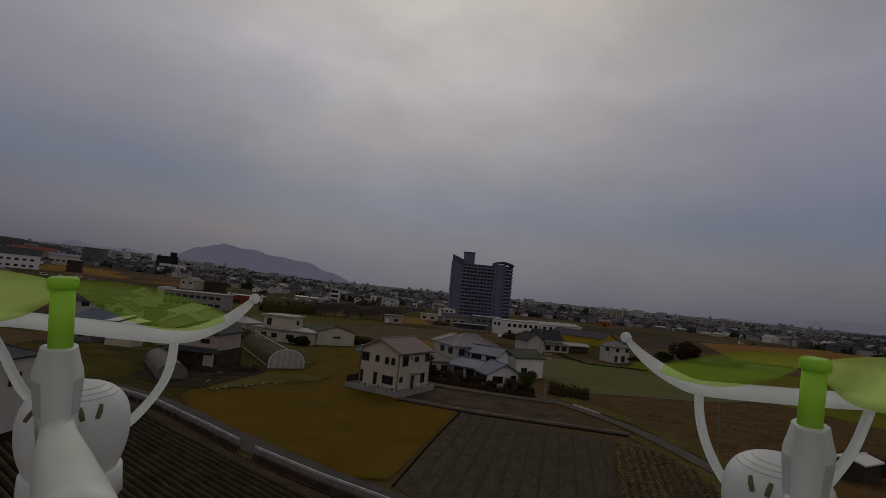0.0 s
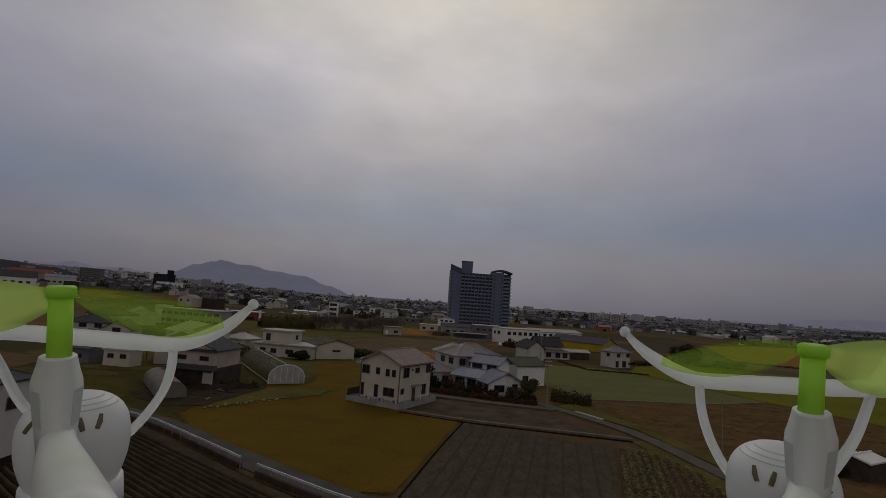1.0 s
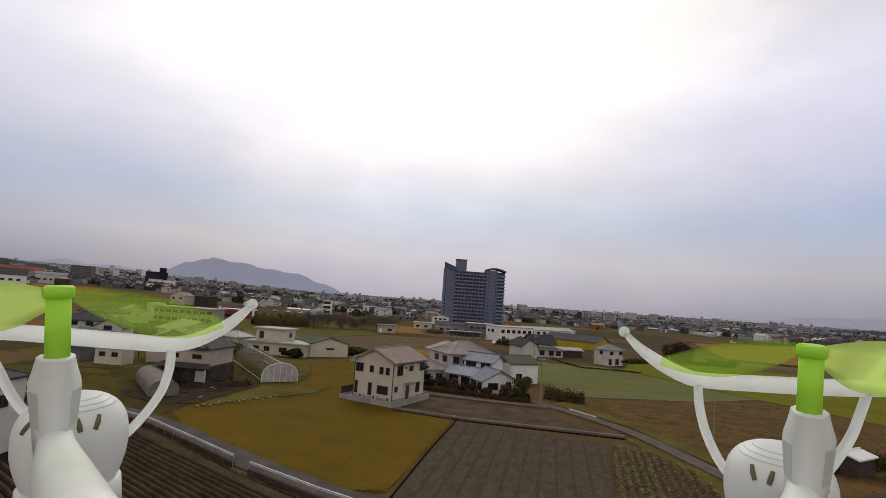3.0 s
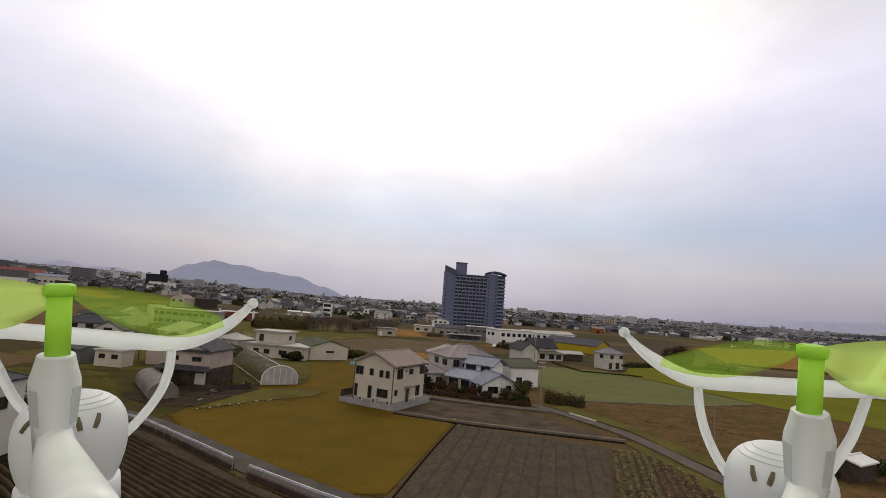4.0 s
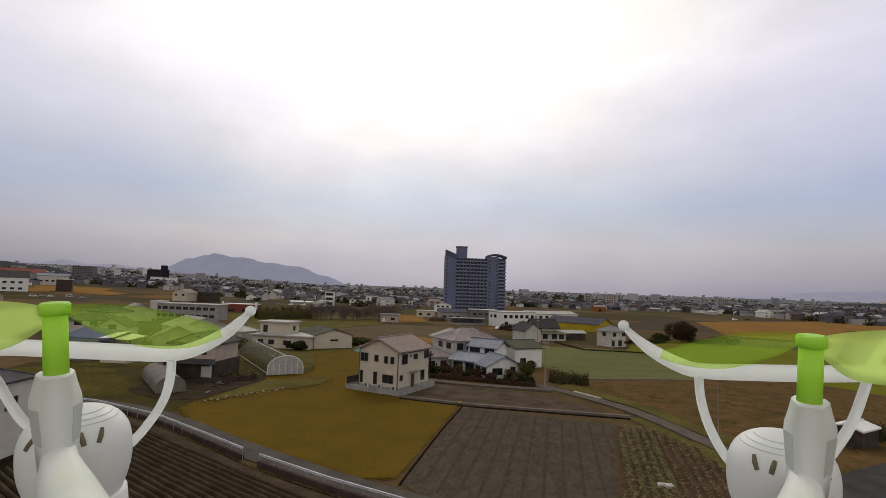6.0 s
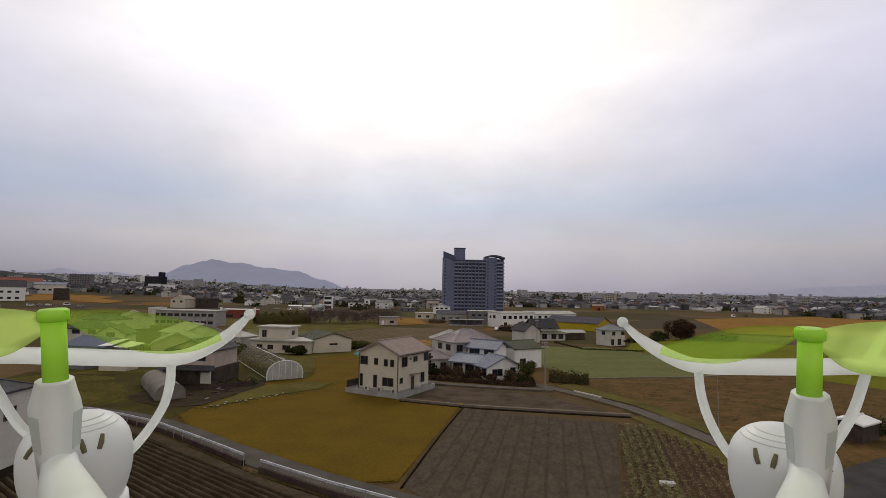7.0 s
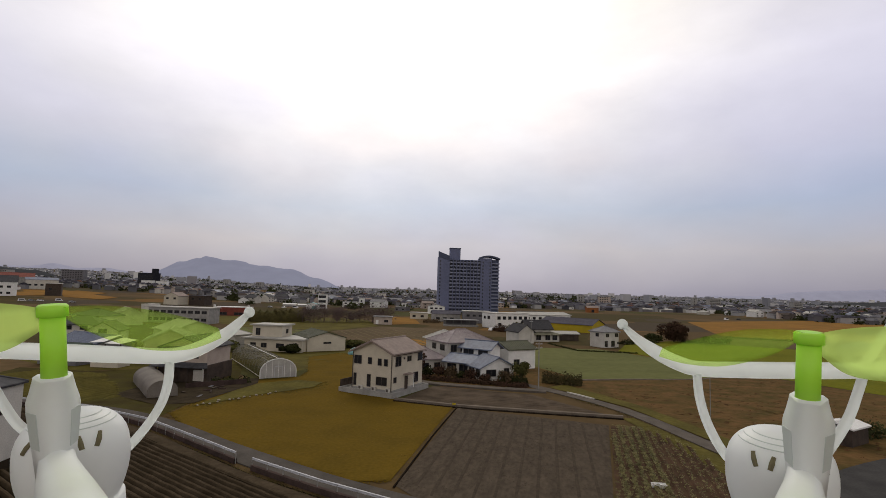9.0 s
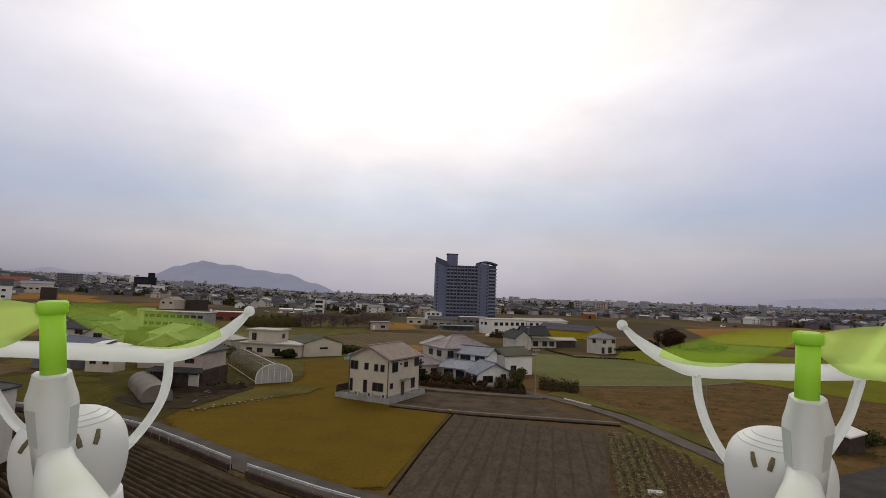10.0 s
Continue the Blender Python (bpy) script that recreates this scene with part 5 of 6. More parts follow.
ROOF_TEAL = mat("faded_teal_sheet_roof", (0.095, 0.125, 0.105), (0.065, 0.088, 0.075), rough=0.6, scale=0.6, fine=8, spec=0.12)
house("green_shed", "low shed with a faded teal roof", -73.5, 107, -12, 9, 6, 2.9, "cross", 1.0, GREY_WALL, ROOF_TEAL, [("f", -2, .9, 1.6, .9), ("f", 2, .9, 1.6, .9)], rib=0.6, category="shed")
house("tool_hut", "small cream hut with two windows and a pale flat roof", -63.6, 104.2, -4, 5.6, 3.6, 3.0, "flat", 0, CREAM, ROOF_PALE, [("f", -1.3, 1.5, 1.3, .9), ("f", 1.3, 1.5, 1.3, .9)], over=0.3, category="hut")
TS = thing("tarp_shelter", "open shelter roofed with sagging white tarpaulins", "shelter", -69, 113.5, 1.2, -15)
for px in (-4, 0, 4):
    for py in (-2, 2):
        part("post", boxes((px - .06, px + .06, py - .06, py + .06, -1.3, 2.5)), DARKWOOD, TS)
for px, tilt in ((-2.1, .5), (2.1, -.4)):
    bm = bmesh.new()
    slab_from(bm, [(px - 2, -2.3, 2.45), (px + 2, -2.3, 2.6 + tilt * .3), (px + 2, 2.3, 3.4 + tilt), (px - 2, 2.3, 3.3)], .05)
    part("tarpaulin", bm, WHITE, TS)
house("blue_shed", "broad low shed with a blue-grey sheet roof", -78, 121, -28, 16, 8, 3.0, "cross", 1.6, CONCRETE, TILE_BLUE, [("f", 0, 1, 2, 1)], rib=0.7, category="shed")
house("green_house", "two-storey house with a faded green roof", -86, 139, 12, 7, 8, 4.2, "gable", 2.0, PLASTER, ROOF_GREEN, [("f", 0, 3.4, 2, 1.2)], rib=0.7)
house("dark_roof_house", "house with a dark tiled hip roof", -100, 150, 10, 12, 9, 4.8, "hip", 2.1, PLASTER, TILE_DARK, [("f", -2, 3.2, 2, 1.2), ("f", 2, 3.2, 2, 1.2)])
house("dark_roof_house", "house with a dark tiled hip roof", -122, 190, -20, 13, 10, 4.8, "hip", 2.1, PLASTER, TILE_DARK, [("f", -2, 3.2, 2, 1.2), ("f", 2, 3.2, 2, 1.2)])
house("grey_gable_house", "pale house with a pale grey gable roof", -123, 210, 40, 9, 12, 4.6, "gable", 2.1, PLASTER, ROOF_PALE, rib=0.8)

# buildings on the right and behind
house("white_house", "white two-storey house with a grey hip roof in the meadow", 58.4, 173, 32, 7.0, 6.2, 5.2, "hip", 1.7, PLASTER, ROOF_GREY,
      [("f", -2.8, .2, 1.4, 2), ("f", .6, .2, 1.8, 2), ("f", -2.2, 3.4, 1.6, 1.2), ("f", 2.4, 3.4, 1.8, 1.2), ("l", 0, 3.4, 1.4, 1.2), ("f", 3.1, 1, .8, .8)])
house("yellow_warehouse", "long yellow warehouse with a blue-grey sheet roof", 67.5, 247, -42, 27, 14, 3.6, "cross", 2.4, YELLOW, SLATE, rib=1.1, category="warehouse")
DF = house("dark_farmhouse", "farmhouse with a steep dark roof over an olive lower roof", 38.5, 190, 14, 9, 6.5, 4.8, "cross", 2.4, PLASTER, TILE_DARK, [("f", -2.4, 3.9, 1.6, .7, "window", ALU, GLASS, 0), ("f", 2.0, 3.9, 1.6, .7, "window", ALU, GLASS, 0)], rib=0.6, over=0.9)
part("lower_wall", boxes((-7, 7, -5.2, 4.6, -0.2, 2.6)), PLASTER, DF)
part("lower_roof", hip_roof(14, 10.4, 2.6, 1.5, 0.8, rib=0.6), ROOF_OLIVE, DF, "faded olive lower roof")
for u in (-4.6, -1.2, 2.4, 5.2):
    window(DF, "f", 14, 10.4, u, 0.5, 1.9, 1.8)
house("gable_store", "store with a pale gable end and dark roof", 31, 180, 20, 6, 9, 4.0, "gable", 2.2, PLASTER, TILE_DARK, rib=0.6)
house("open_shed", "low open shed with a pale sheet roof", 49.5, 195, 8, 11, 6, 2.4, "cross", 0.7, DARKWOOD, ROOF_PALE, rib=0.8, category="shed")
house("white_factory", "white two-storey block with dark square windows", 37, 258, 27, 20, 12, 7.0, "flat", 0, WHITE, ROOF_PALE, [("f", -8 + 3.2 * k, 4.2, 1.9, 1.6, "window", ALU, GLASS, 0) for k in range(6)] + [("f", -7.5, 1, 1.9, 1.6), ("l", 0, 4.2, 2.2, 1.6), ("l", -3.5, 4.2, 1.6, 1.4)], over=0.25)
house("white_factory_hall", "white hall with dark windows and a low pale roof", 62, 292, 24, 32, 13, 5.6, "cross", 1.3, WHITE, ROOF_PALE, [("f", -13 + 4.0 * k, 3.2, 2, 1.4, "window", ALU, GLASS, 0) for k in range(7)], rib=1.5)
house("grey_store", "grey boxy store with a pale roof edge below the tower", 25, 292, 2, 15, 10, 6.4, "flat", 0, GREY_WALL, ROOF_PALE, [("f", -5 + 3.4 * k, 3.6, 1.8, 1.2) for k in range(4)], over=0.4)
house("dark_store", "low dark store among the houses below the tower", 8, 300, 5, 16, 10, 4.4, "cross", 1.6, CONCRETE, SLATE, [("f", -5 + 4 * k, 1, 2.2, 1.4) for k in range(3)])
CP = house("carport_roof", "open carport on white posts with a pale flat roof", 14.5, 259, 3, 17, 6, 0.3, "flat", 0, CONCRETE, CONCRETE, over=0.1, category="carport")
part("canopy", boxes((-8.8, 8.8, -3.4, 3.4, 3.0, 3.25)), ROOF_GREY, CP)
part("back_wall", boxes((-8.4, 8.4, 2.7, 3.0, 0.3, 3.0)), GREY_WALL, CP)
for x_ in (-8, -4, 0, 4, 8):
    part("post", boxes((x_ - .14, x_ + .14, -3.1, -2.8, 0.3, 3.0)), POLE, CP)
house("cream_cottage", "small cream cottage before the tower", -8, 320, 0, 11, 8, 3.6, "flat", 0, CREAM, ROOF_PALE, [("f", -3, 1, 2, 1.3), ("f", 2, 1, 2, 1.3)])
house("low_house", "low pinkish house with a white door beside an orange plot", -24.4, 258, 4, 9, 7, 3.6, "flat", 0, PINK, ROOF_GREY, [("f", -2.8, .1, 1.3, 2.1, "door", WHITE, WHITE, 0), ("f", 1.6, 1, 2, 1.2)])
house("striped_block", "narrow three-storey white block with dark glazed bands", -92, 432, 5, 7, 8, 12, "flat", 0, WHITE, ROOF_GREY, [("f", 0, 1.2, 6, 2.2), ("f", 0, 5.0, 6, 2.2), ("f", 0, 8.8, 6, 2.2)])
house("brown_block", "tan gable-fronted block among the far houses", -196, 396, -10, 12, 12, 6.6, "gable", 2.6, CREAM, ROOF_BROWN, [("f", -3, 4, 2, 1.5), ("f", 3, 4, 2, 1.5)])
house("dark_brown_block", "dark brown flat-roofed block beside the tan one", -181, 404, -10, 13, 10, 7.2, "flat", 0, DARKWOOD, SLATE, [("f", -3, 4, 2, 1.4), ("f", 3, 4, 2, 1.4)])
NIGHT = mat("near_black_cladding", (0.026, 0.027, 0.036), (0.018, 0.019, 0.026), rough=0.8, scale=0.3, fine=4, spec=0.05)
DB = house("dark_block", "near-black boxy building with a stair head", -501, 911, -10, 30, 18, 23, "flat", 0, NIGHT, NIGHT, [("f", -12 + 6 * k, z_, 3.6, 1.8) for k in range(5) for z_ in (5, 9, 13, 17)])
part("stair_head", boxes((8.5, 14.5, -5, 5, 23.3, 31)), NIGHT, DB)
house("white_roof_shed", "small dark shed with a white sheet roof by the road", 50.2, 62.2, 30, 4.4, 3.2, 2.0, "cross", 0.45, DARKWOOD, WHITE, over=0.25, category="shed")
house("left_factory", "white two-storey works with a dark roof at the edge of town", -357.6, 419.8, 38, 34, 16, 11.5, "cross", 5, WHITE, TILE_DARK, [("f", -13 + 5 * k, z_, 2.6, 1.8) for k in range(6) for z_ in (1.5, 6.5)])
house("left_red_roof", "long hall under a rust-red roof", -480, 590, 38, 42, 18, 13.5, "cross", 4.5, CONCRETE, ROOF_RED)
house("left_low_hall", "low bluish white hall among the far works", -452, 600, 38, 30, 14, 11, "cross", 2.5, PLASTER, TILE_BLUE, [("f", -11 + 5.5 * k, 4, 3, 2) for k in range(5)])
house("left_dark_store", "tall dark store with a white flat roof", -337, 462, 30, 11.5, 10, 10.5, "flat", 0, DARKWOOD, WHITE, [("f", -2, 5, 2, 1.6)], over=0.2)
for x_, y_ in ((-478, 867), (-455, 868)):
    house("white_flat_block", "white flat-roofed block below the dark building", x_, y_, 12, 17, 12, 11, "flat", 0, WHITE, ROOF_PALE, [("f", -5 + 5 * k, 5, 2.4, 2) for k in range(3)])
hedge("dark hedge beside the white house", 68, 182, 84, 192, 3.5, 2.4, LEAF, 9)
hedge("dark hedge along the green crop", 96, 194, 116, 200, 3.5, 2.0, LEAF, 10)
hedge("thin dark growth along the meadow fence", 40.5, 177, 44.5, 157, 0.6, 0.6, LEAF, 36, "fence_growth")
hedge("thin dark growth along the meadow fence", 44.5, 156.5, 62, 153.5, 0.6, 0.6, LEAF, 37, "fence_growth")

hedge("brown bank between the stubble plots", 131, 229, 180, 206, 2, 1.2, LEAF_BROWN, 21)
hedge("dry scrub in the stubble", 150, 190, 160, 186, 4, 1.8, LEAF_BROWN, 22)
house("blue_roof_house", "small house with a blue-grey roof beyond the green crop", 124, 146, -30, 9, 8, 4.2, "hip", 1.8, PLASTER, TILE_BLUE, [("f", -2, 1, 2, 1.2), ("f", 2, 1, 2, 1.2)])
hedge("dark bushes by the grey road", 46, 62, 58, 66, 3, 2.6, LEAF, 8)
crate = thing("field_trough", "pale plastic trough lying in the vegetable plot", "trough", 20.4, 46.0, 0.02, -8)
crate.scale = (0.8, 0.8, 0.7)
part("tub", boxes((-.75, .75, -.35, -.3, 0, .42), (-.75, .75, .3, .35, 0, .42), (-.75, -.7, -.3, .3, 0, .42), (.7, .75, -.3, .3, 0, .42), (-.7, .7, -.3, .3, 0.02, .3)), WHITE, crate)
part("rim", boxes((-.8, .8, -.4, -.35, .38, .44), (-.8, .8, .35, .4, .38, .44)), PLASTER, crate)
tree("broad dark russet tree beside the green crop", 95, 200, 9.0, 6.2, LEAF_RED, 11, trunk=0.03, leaves=4200, size=0.34)
tree("low dark shrub tree beside the green crop", 84, 196, 4, 4.5, LEAF, 12, trunk=0.1, leaves=700, size=0.4)
rnd = random.Random(77)
for i in range(15):
    u = (i + rnd.uniform(.1, .9)) / 15
    h_ = rnd.uniform(7.5, 11.5)
    tree("leafless winter tree with a haze of thin purplish twigs", -66 + 44 * u, 256 + 16 * u + rnd.uniform(-5, 9), h_, h_ * .55, TWIG, seed=20 + i, leaves=1500, size=0.16, trunk=0.0, bare=True, group="bare winter trees")
hedge("olive-brown winter scrub behind the flat-roofed house", -88, 249, -66, 262, 12, 6.5, LEAF_OLIVE, 71)
hedge("olive-brown winter scrub behind the flat-roofed house", -80, 262, -72, 266, 8, 7.5, LEAF_OLIVE, 72)
for i, (x_, y_, h_, r_) in enumerate(((36, 224, 5, 4), (42, 214, 4, 4), (104, 190, 3.5, 4), (110, 196, 2.5, 5), (-52, 132, 3, 3.5), (-36, 133, 2.6, 2.6), (-24, 150, 2.5, 5))):
    tree("bushy dark evergreen clump among the buildings", x_, y_, h_, r_, LEAF if i % 2 else LEAF_LIGHT, 40 + i, trunk=0.1, leaves=700, size=0.4, group="evergreen clumps")

AQUA = mat("aqua_tarpaulin", (0.20, 0.42, 0.44), (0.15, 0.33, 0.36), rough=0.5, scale=1.2, fine=6, spec=0.3)
bm = bmesh.new()
bmesh.ops.create_icosphere(bm, subdivisions=3, radius=1)
for v in bm.verts:
    k = 1 + .12 * noise.noise(v.co * 2.3)
    v.co = Vector((v.co.x * 2.3 * k, v.co.y * 1.7 * k, max(-.05, v.co.z * 1.7 * k)))
o = part("tarpaulin_mound", bm, AQUA)
o.location = (-19.2, 134, 0)
for f in o.data.polygons:
    f.use_smooth = True
tagged(o, "low mound under a crumpled aqua tarpaulin beside the field", "mound")
house("white_hall", "white two-storey hall among brown fields", -76.4, 481, 4, 14, 9, 5.2, "flat", 0, WHITE, ROOF_GREY, [("f", -4 + 4 * k, z_, 2.2, 1.2) for k in range(3) for z_ in (1, 3.4)])
house("white_annex_tower", "narrow white stair block beside the hall", -66.5, 484, 4, 5, 7, 9, "flat", 0, WHITE, ROOF_GREY, [("f", 0, 5.5, 1.6, 1.8)], over=0.2)
house("aqua_shed", "pale shed with an aqua door front", -95.2, 411, 3, 9, 7, 4.0, "gable", 1.2, WHITE, AQUA, [("f", 1.5, .2, 3.4, 2.6, "door", ALU, AQUA, 0)], category="shed")
for x_ in (-125, -112):
    house("white_sheet_shed", "low shed with a glaring white sheet roof", x_, 452, 12, 11, 6, 1.8, "cross", 0.7, CONCRETE, WHITE, over=0.3, category="shed")
RUST = mat("rust_orange_cladding", (0.30, 0.115, 0.04), (0.22, 0.085, 0.035), rough=0.8, scale=0.3, fine=4, spec=0.05)
house("rust_barn", "rust-orange barn alone in the brown fields", 170.7, 545, -5, 12, 9, 5.2, "cross", 1.8, RUST, ROOF_BROWN, [("f", 0, .2, 3, 3)], category="barn")
for x_, y_, w_ in ((203, 683, 18), (249, 722, 19), (268, 646, 20), (296, 648, 18)):
    house("long_shed", "long low shed with a pale roof in the brown fields", x_, y_, -4, w_, 8, 3.0, "cross", 1.2, GREY_WALL, ROOF_PALE, over=0.4, category="shed")
house("tower_foot_house", "white two-storey house at the foot of the tower", 3.1, 400, 0, 13, 9, 5.6, "gable", 1.6, WHITE, ROOF_GREY, [("f", -3.5, 3.6, 2.2, 1.3), ("f", 0, 3.6, 2.2, 1.3), ("f", 3.5, 3.6, 2.2, 1.3), ("f", -3, .6, 2.4, 1.6), ("f", 3, .6, 2.4, 1.6)])

# ---- the apartment tower ----
TOWER_PANE = mat("dim_tower_window", (0.030, 0.034, 0.055), (0.018, 0.020, 0.034), rough=0.5, scale=0.3, fine=2, bump=0, spec=0.3)
TW = thing("apartment_tower", "slate-blue fifteen-storey apartment tower with balcony rows", "tower", 30, 447, 0, 3)
part("core", boxes((-16.5, 10.3, -7, 9, 0, 45.3)), TOWER_BLUE, TW)
part("left_shaft", boxes((-26, -16.503, -8.4, 9, 0, 47.5)), TOWER_BLUE, TW)
part("right_shaft", boxes((10.303, 20, -8.4, 9, 0, 47.2)), TOWER_BLUE, TW)
part("right_flank", boxes((20.003, 26.5, -6, 9, 0, 46.2)), TOWER_SIDE, TW)
bm = bmesh.new()
slab_from(bm, [(-26.3, -8.8, 52), (-16.4, -8.8, 48.2), (-16.4, -6.0, 48.2), (-26.3, -6.0, 52)], 4.4)
part("left_crest", bm, TOWER_SIDE, TW)
bm = bmesh.new()
arc = [(9.8 + 17.4 * k / 8, 46.8 + 2.9 * math.sin(math.pi * (0.15 + 0.78 * k / 8))) for k in range(9)]
for (xa, za), (xb, zb) in zip(arc, arc[1:]):
    slab_from(bm, [(xa, -8.8, za), (xb, -8.8, zb), (xb, 2, zb), (xa, 2, za)], 1.4)
part("right_crest", bm, TOWER_SIDE, TW)
part("penthouse", boxes((-15.9, -6.9, -3, 6, 45.3, 55.0)), TOWER_BLUE, TW)
part("penthouse_cap", boxes((-16.3, -6.5, -3.4, 6.4, 55.0, 55.7)), TOWER_SIDE, TW)
floor_rail = boxes((-16.4, 10.2, -8.3, -8.15, 0.0, 1.1), (-16.4, 10.2, -8.15, -7.0, -0.12, 0.05))
fm = bpy.data.meshes.new("balcony")
floor_rail.to_mesh(fm)
fm.materials.append(BALCONY)
wbm = boxes((-1.25, 1.25, -7.06, -7.003, 0.1, 2.3))
wm = bpy.data.meshes.new("window")
wbm.to_mesh(wm)
wm.materials.append(TOWER_PANE)
fin = boxes((-0.32, 0.32, -8.75, -7.0, 0, 45.1))
finm = bpy.data.meshes.new("partition")
fin.to_mesh(finm)
finm.materials.append(TOWER_BLUE)
sw = boxes((-0.5, 0.5, -8.46, -8.403, 0.5, 1.9))
swm = bpy.data.meshes.new("small_window")
sw.to_mesh(swm)
swm.materials.append(GLASS)
sideb = boxes((20.1, 26.9, -7.6, -6.0, -0.1, 1.1))
sbm = bpy.data.meshes.new("side_balcony")
sideb.to_mesh(sbm)
sbm.materials.append(BALCONY)
for k in range(15):
    z = 0.6 + 2.98 * k
    o = part("balcony", fm, None, TW)
    o.location = (0, 0, z)
    o = part("side_balcony", sbm, None, TW)
    o.location = (0, 0, z)
    for j in range(9):
        o = part("window", wm, None, TW)
        o.location = (-15.0 + 2.98 * j, 0, z)
    for x_ in (-24.6, 12.4, 18.6):
        o = part("small_window", swm, None, TW)
        o.location = (x_, 0, z)
for j in range(8):
    o = part("partition", finm, None, TW)
    o.location = (-13.5 + 2.98 * j, 0, 0)

# ---- the far town ----
WALLS = [PLASTER, CONCRETE, WHITE, PINK, GREY_WALL]
ROOFS = [TILE_DARK, TILE_BLUE, ROOF_GREY, ROOF_BROWN, TILE_DARK, ROOF_PALE, SLATE]
protos = []
rnd = random.Random(9)
for i in range(14):
    w, d, h = rnd.uniform(8, 15), rnd.uniform(7, 12), rnd.choice([3.2, 5.4, 5.6, 5.8, 6.0])
    kind = rnd.choice(["gable", "cross", "hip", "hip", "flat"])
    wall, roofing = WALLS[i % 5], ROOFS[i % 7]
    look_words = {PLASTER: "off-white", GREY_WALL: "dark grey", WHITE: "white", PINK: "pinkish", CONCRETE: "grey"}[wall]
    roof_words = {TILE_DARK: "dark tiled", TILE_BLUE: "blue-grey tiled", ROOF_GREY: "grey sheet", ROOF_BROWN: "brownish", ROOF_PALE: "pale sheet", SLATE: "slate-grey"}[roofing]
    wins = [("f", u * w * .28, z_, 1.7, 1.2, "window", ALU, GLASS, 0) for u in (-1, 1) for z_ in ((0.9, 3.6) if h > 5 else (0.9,))]
    protos.append(house("town_house", f"distant {look_words} town house with a {roof_words} roof", 0, -400 - 30 * i, 0, w, d, h, kind, rnd.uniform(1.6, 2.6), wall, roofing, wins, "distant town houses"))


def free(x, y):
    """Open land keeps clear of the scattered houses."""
    if abs(x - 30) < 42 and abs(y - 447) < 24:
        return False
    if y < 430 and -170 < x < 330 or y < 640 and 60 < x < 350:
        return False
    return not within_poly([(40, 200), (400, 150), (520, 420), (250, 420), (110, 400), (90, 330)])(x, y) and not within_poly([(-420, 430), (-200, 240), (-120, 240), (-150, 420), (-270, 620), (-480, 680)])(x, y)


placed = 0
while placed < 285:
    a, r = radians(rnd.uniform(-47, 47)), rnd.uniform(300, 800) if rnd.random() < .8 else rnd.uniform(600, 1000)
    x, y = math.sin(a) * r * 1.05, math.cos(a) * r
    if not free(x, y) or noise.noise(Vector((x / 130, y / 130, 3))) < rnd.uniform(-.5, .25):
        continue
    copy_thing(protos[placed % 14], pose(x, y, climb(x, y), 0, 0, rnd.choice((15, -15, 75, 105)) + rnd.uniform(-8, 8)))
    placed += 1
for p in protos:
    a, r = radians(rnd.uniform(-40, 40)), rnd.uniform(620, 800)
    p.matrix_basis = pose(math.sin(a) * r, math.cos(a) * r + 60, climb(math.sin(a) * r, math.cos(a) * r + 60), 0, 0, rnd.uniform(0, 180))


def sprawl(name, label, n, r0, r1, hmax, material, roofing, seed, tall=0.02):
    """Uncounted far buildings: bodies with pitched roofs, joined."""
    rnd = random.Random(seed)
    wv, wf, rv, rf = [], [], [], []
    while n:
        a, r = radians(rnd.uniform(-50, 50)), r0 + (r1 - r0) * rnd.random() ** 1.3
        x, y = math.sin(a) * r * 1.05, math.cos(a) * r
        if not free(x, y) or noise.noise(Vector((x / 220, y / 220, 1.7))) < rnd.uniform(-.55, .1):
            continue
        n -= 1
        w, d, h, t = rnd.uniform(2.6, 5), rnd.uniform(2.6, 4.8), rnd.uniform(3, 6), radians(rnd.choice((15, 105)) + rnd.uniform(-10, 10))
        big = rnd.random()
        if big < tall:
            h, w = rnd.uniform(10, hmax), rnd.uniform(6, 12)
        elif big < .12:
            w *= 1.6
        c, s = math.cos(t), math.sin(t)
        q = len(wv)
        e = climb(x, y)
        wv += [(x + c * px - s * py, y + s * px + c * py, z) for z in (e - .5, e + h) for px, py in ((-w, -d), (w, -d), (w, d), (-w, d))]
        wf += [(q, q + 1, q + 5, q + 4), (q + 1, q + 2, q + 6, q + 5), (q + 2, q + 3, q + 7, q + 6), (q + 3, q, q + 4, q + 7), (q + 4, q + 5, q + 6, q + 7)]
        if h < 10:
            k = len(rv)
            rv += [(x + c * px - s * py, y + s * px + c * py, e + z) for px, py, z in ((-w - .5, -d - .5, h), (w + .5, -d - .5, h), (w + .5, d + .5, h), (-w - .5, d + .5, h), (-w * .6, 0, h + 2.2), (w * .6, 0, h + 2.2))]
            rf += [(k, k + 1, k + 5, k + 4), (k + 2, k + 3, k + 4, k + 5), (k + 1, k + 2, k + 5), (k + 3, k, k + 4)]
    t = thing(name, label, "town", kind="stuff")
    part("walls", mesh_of("walls", wv, wf, material), None, t)
    part("roofs", mesh_of("roofs", rv, rf, roofing), None, t)


def island_mat(name, stops, rough=0.7):
    m = bpy.data.materials.new(name)
    m.use_nodes = True
    n, l = m.node_tree.nodes, m.node_tree.links
    g, r = n.new("ShaderNodeNewGeometry"), n.new("ShaderNodeValToRGB")
    r.color_ramp.interpolation = "CONSTANT"
    ramp_stops(r, stops)
    l.new(g.outputs["Random Per Island"], r.inputs[0])
    l.new(r.outputs[0], n["Principled BSDF"].inputs["Base Color"])
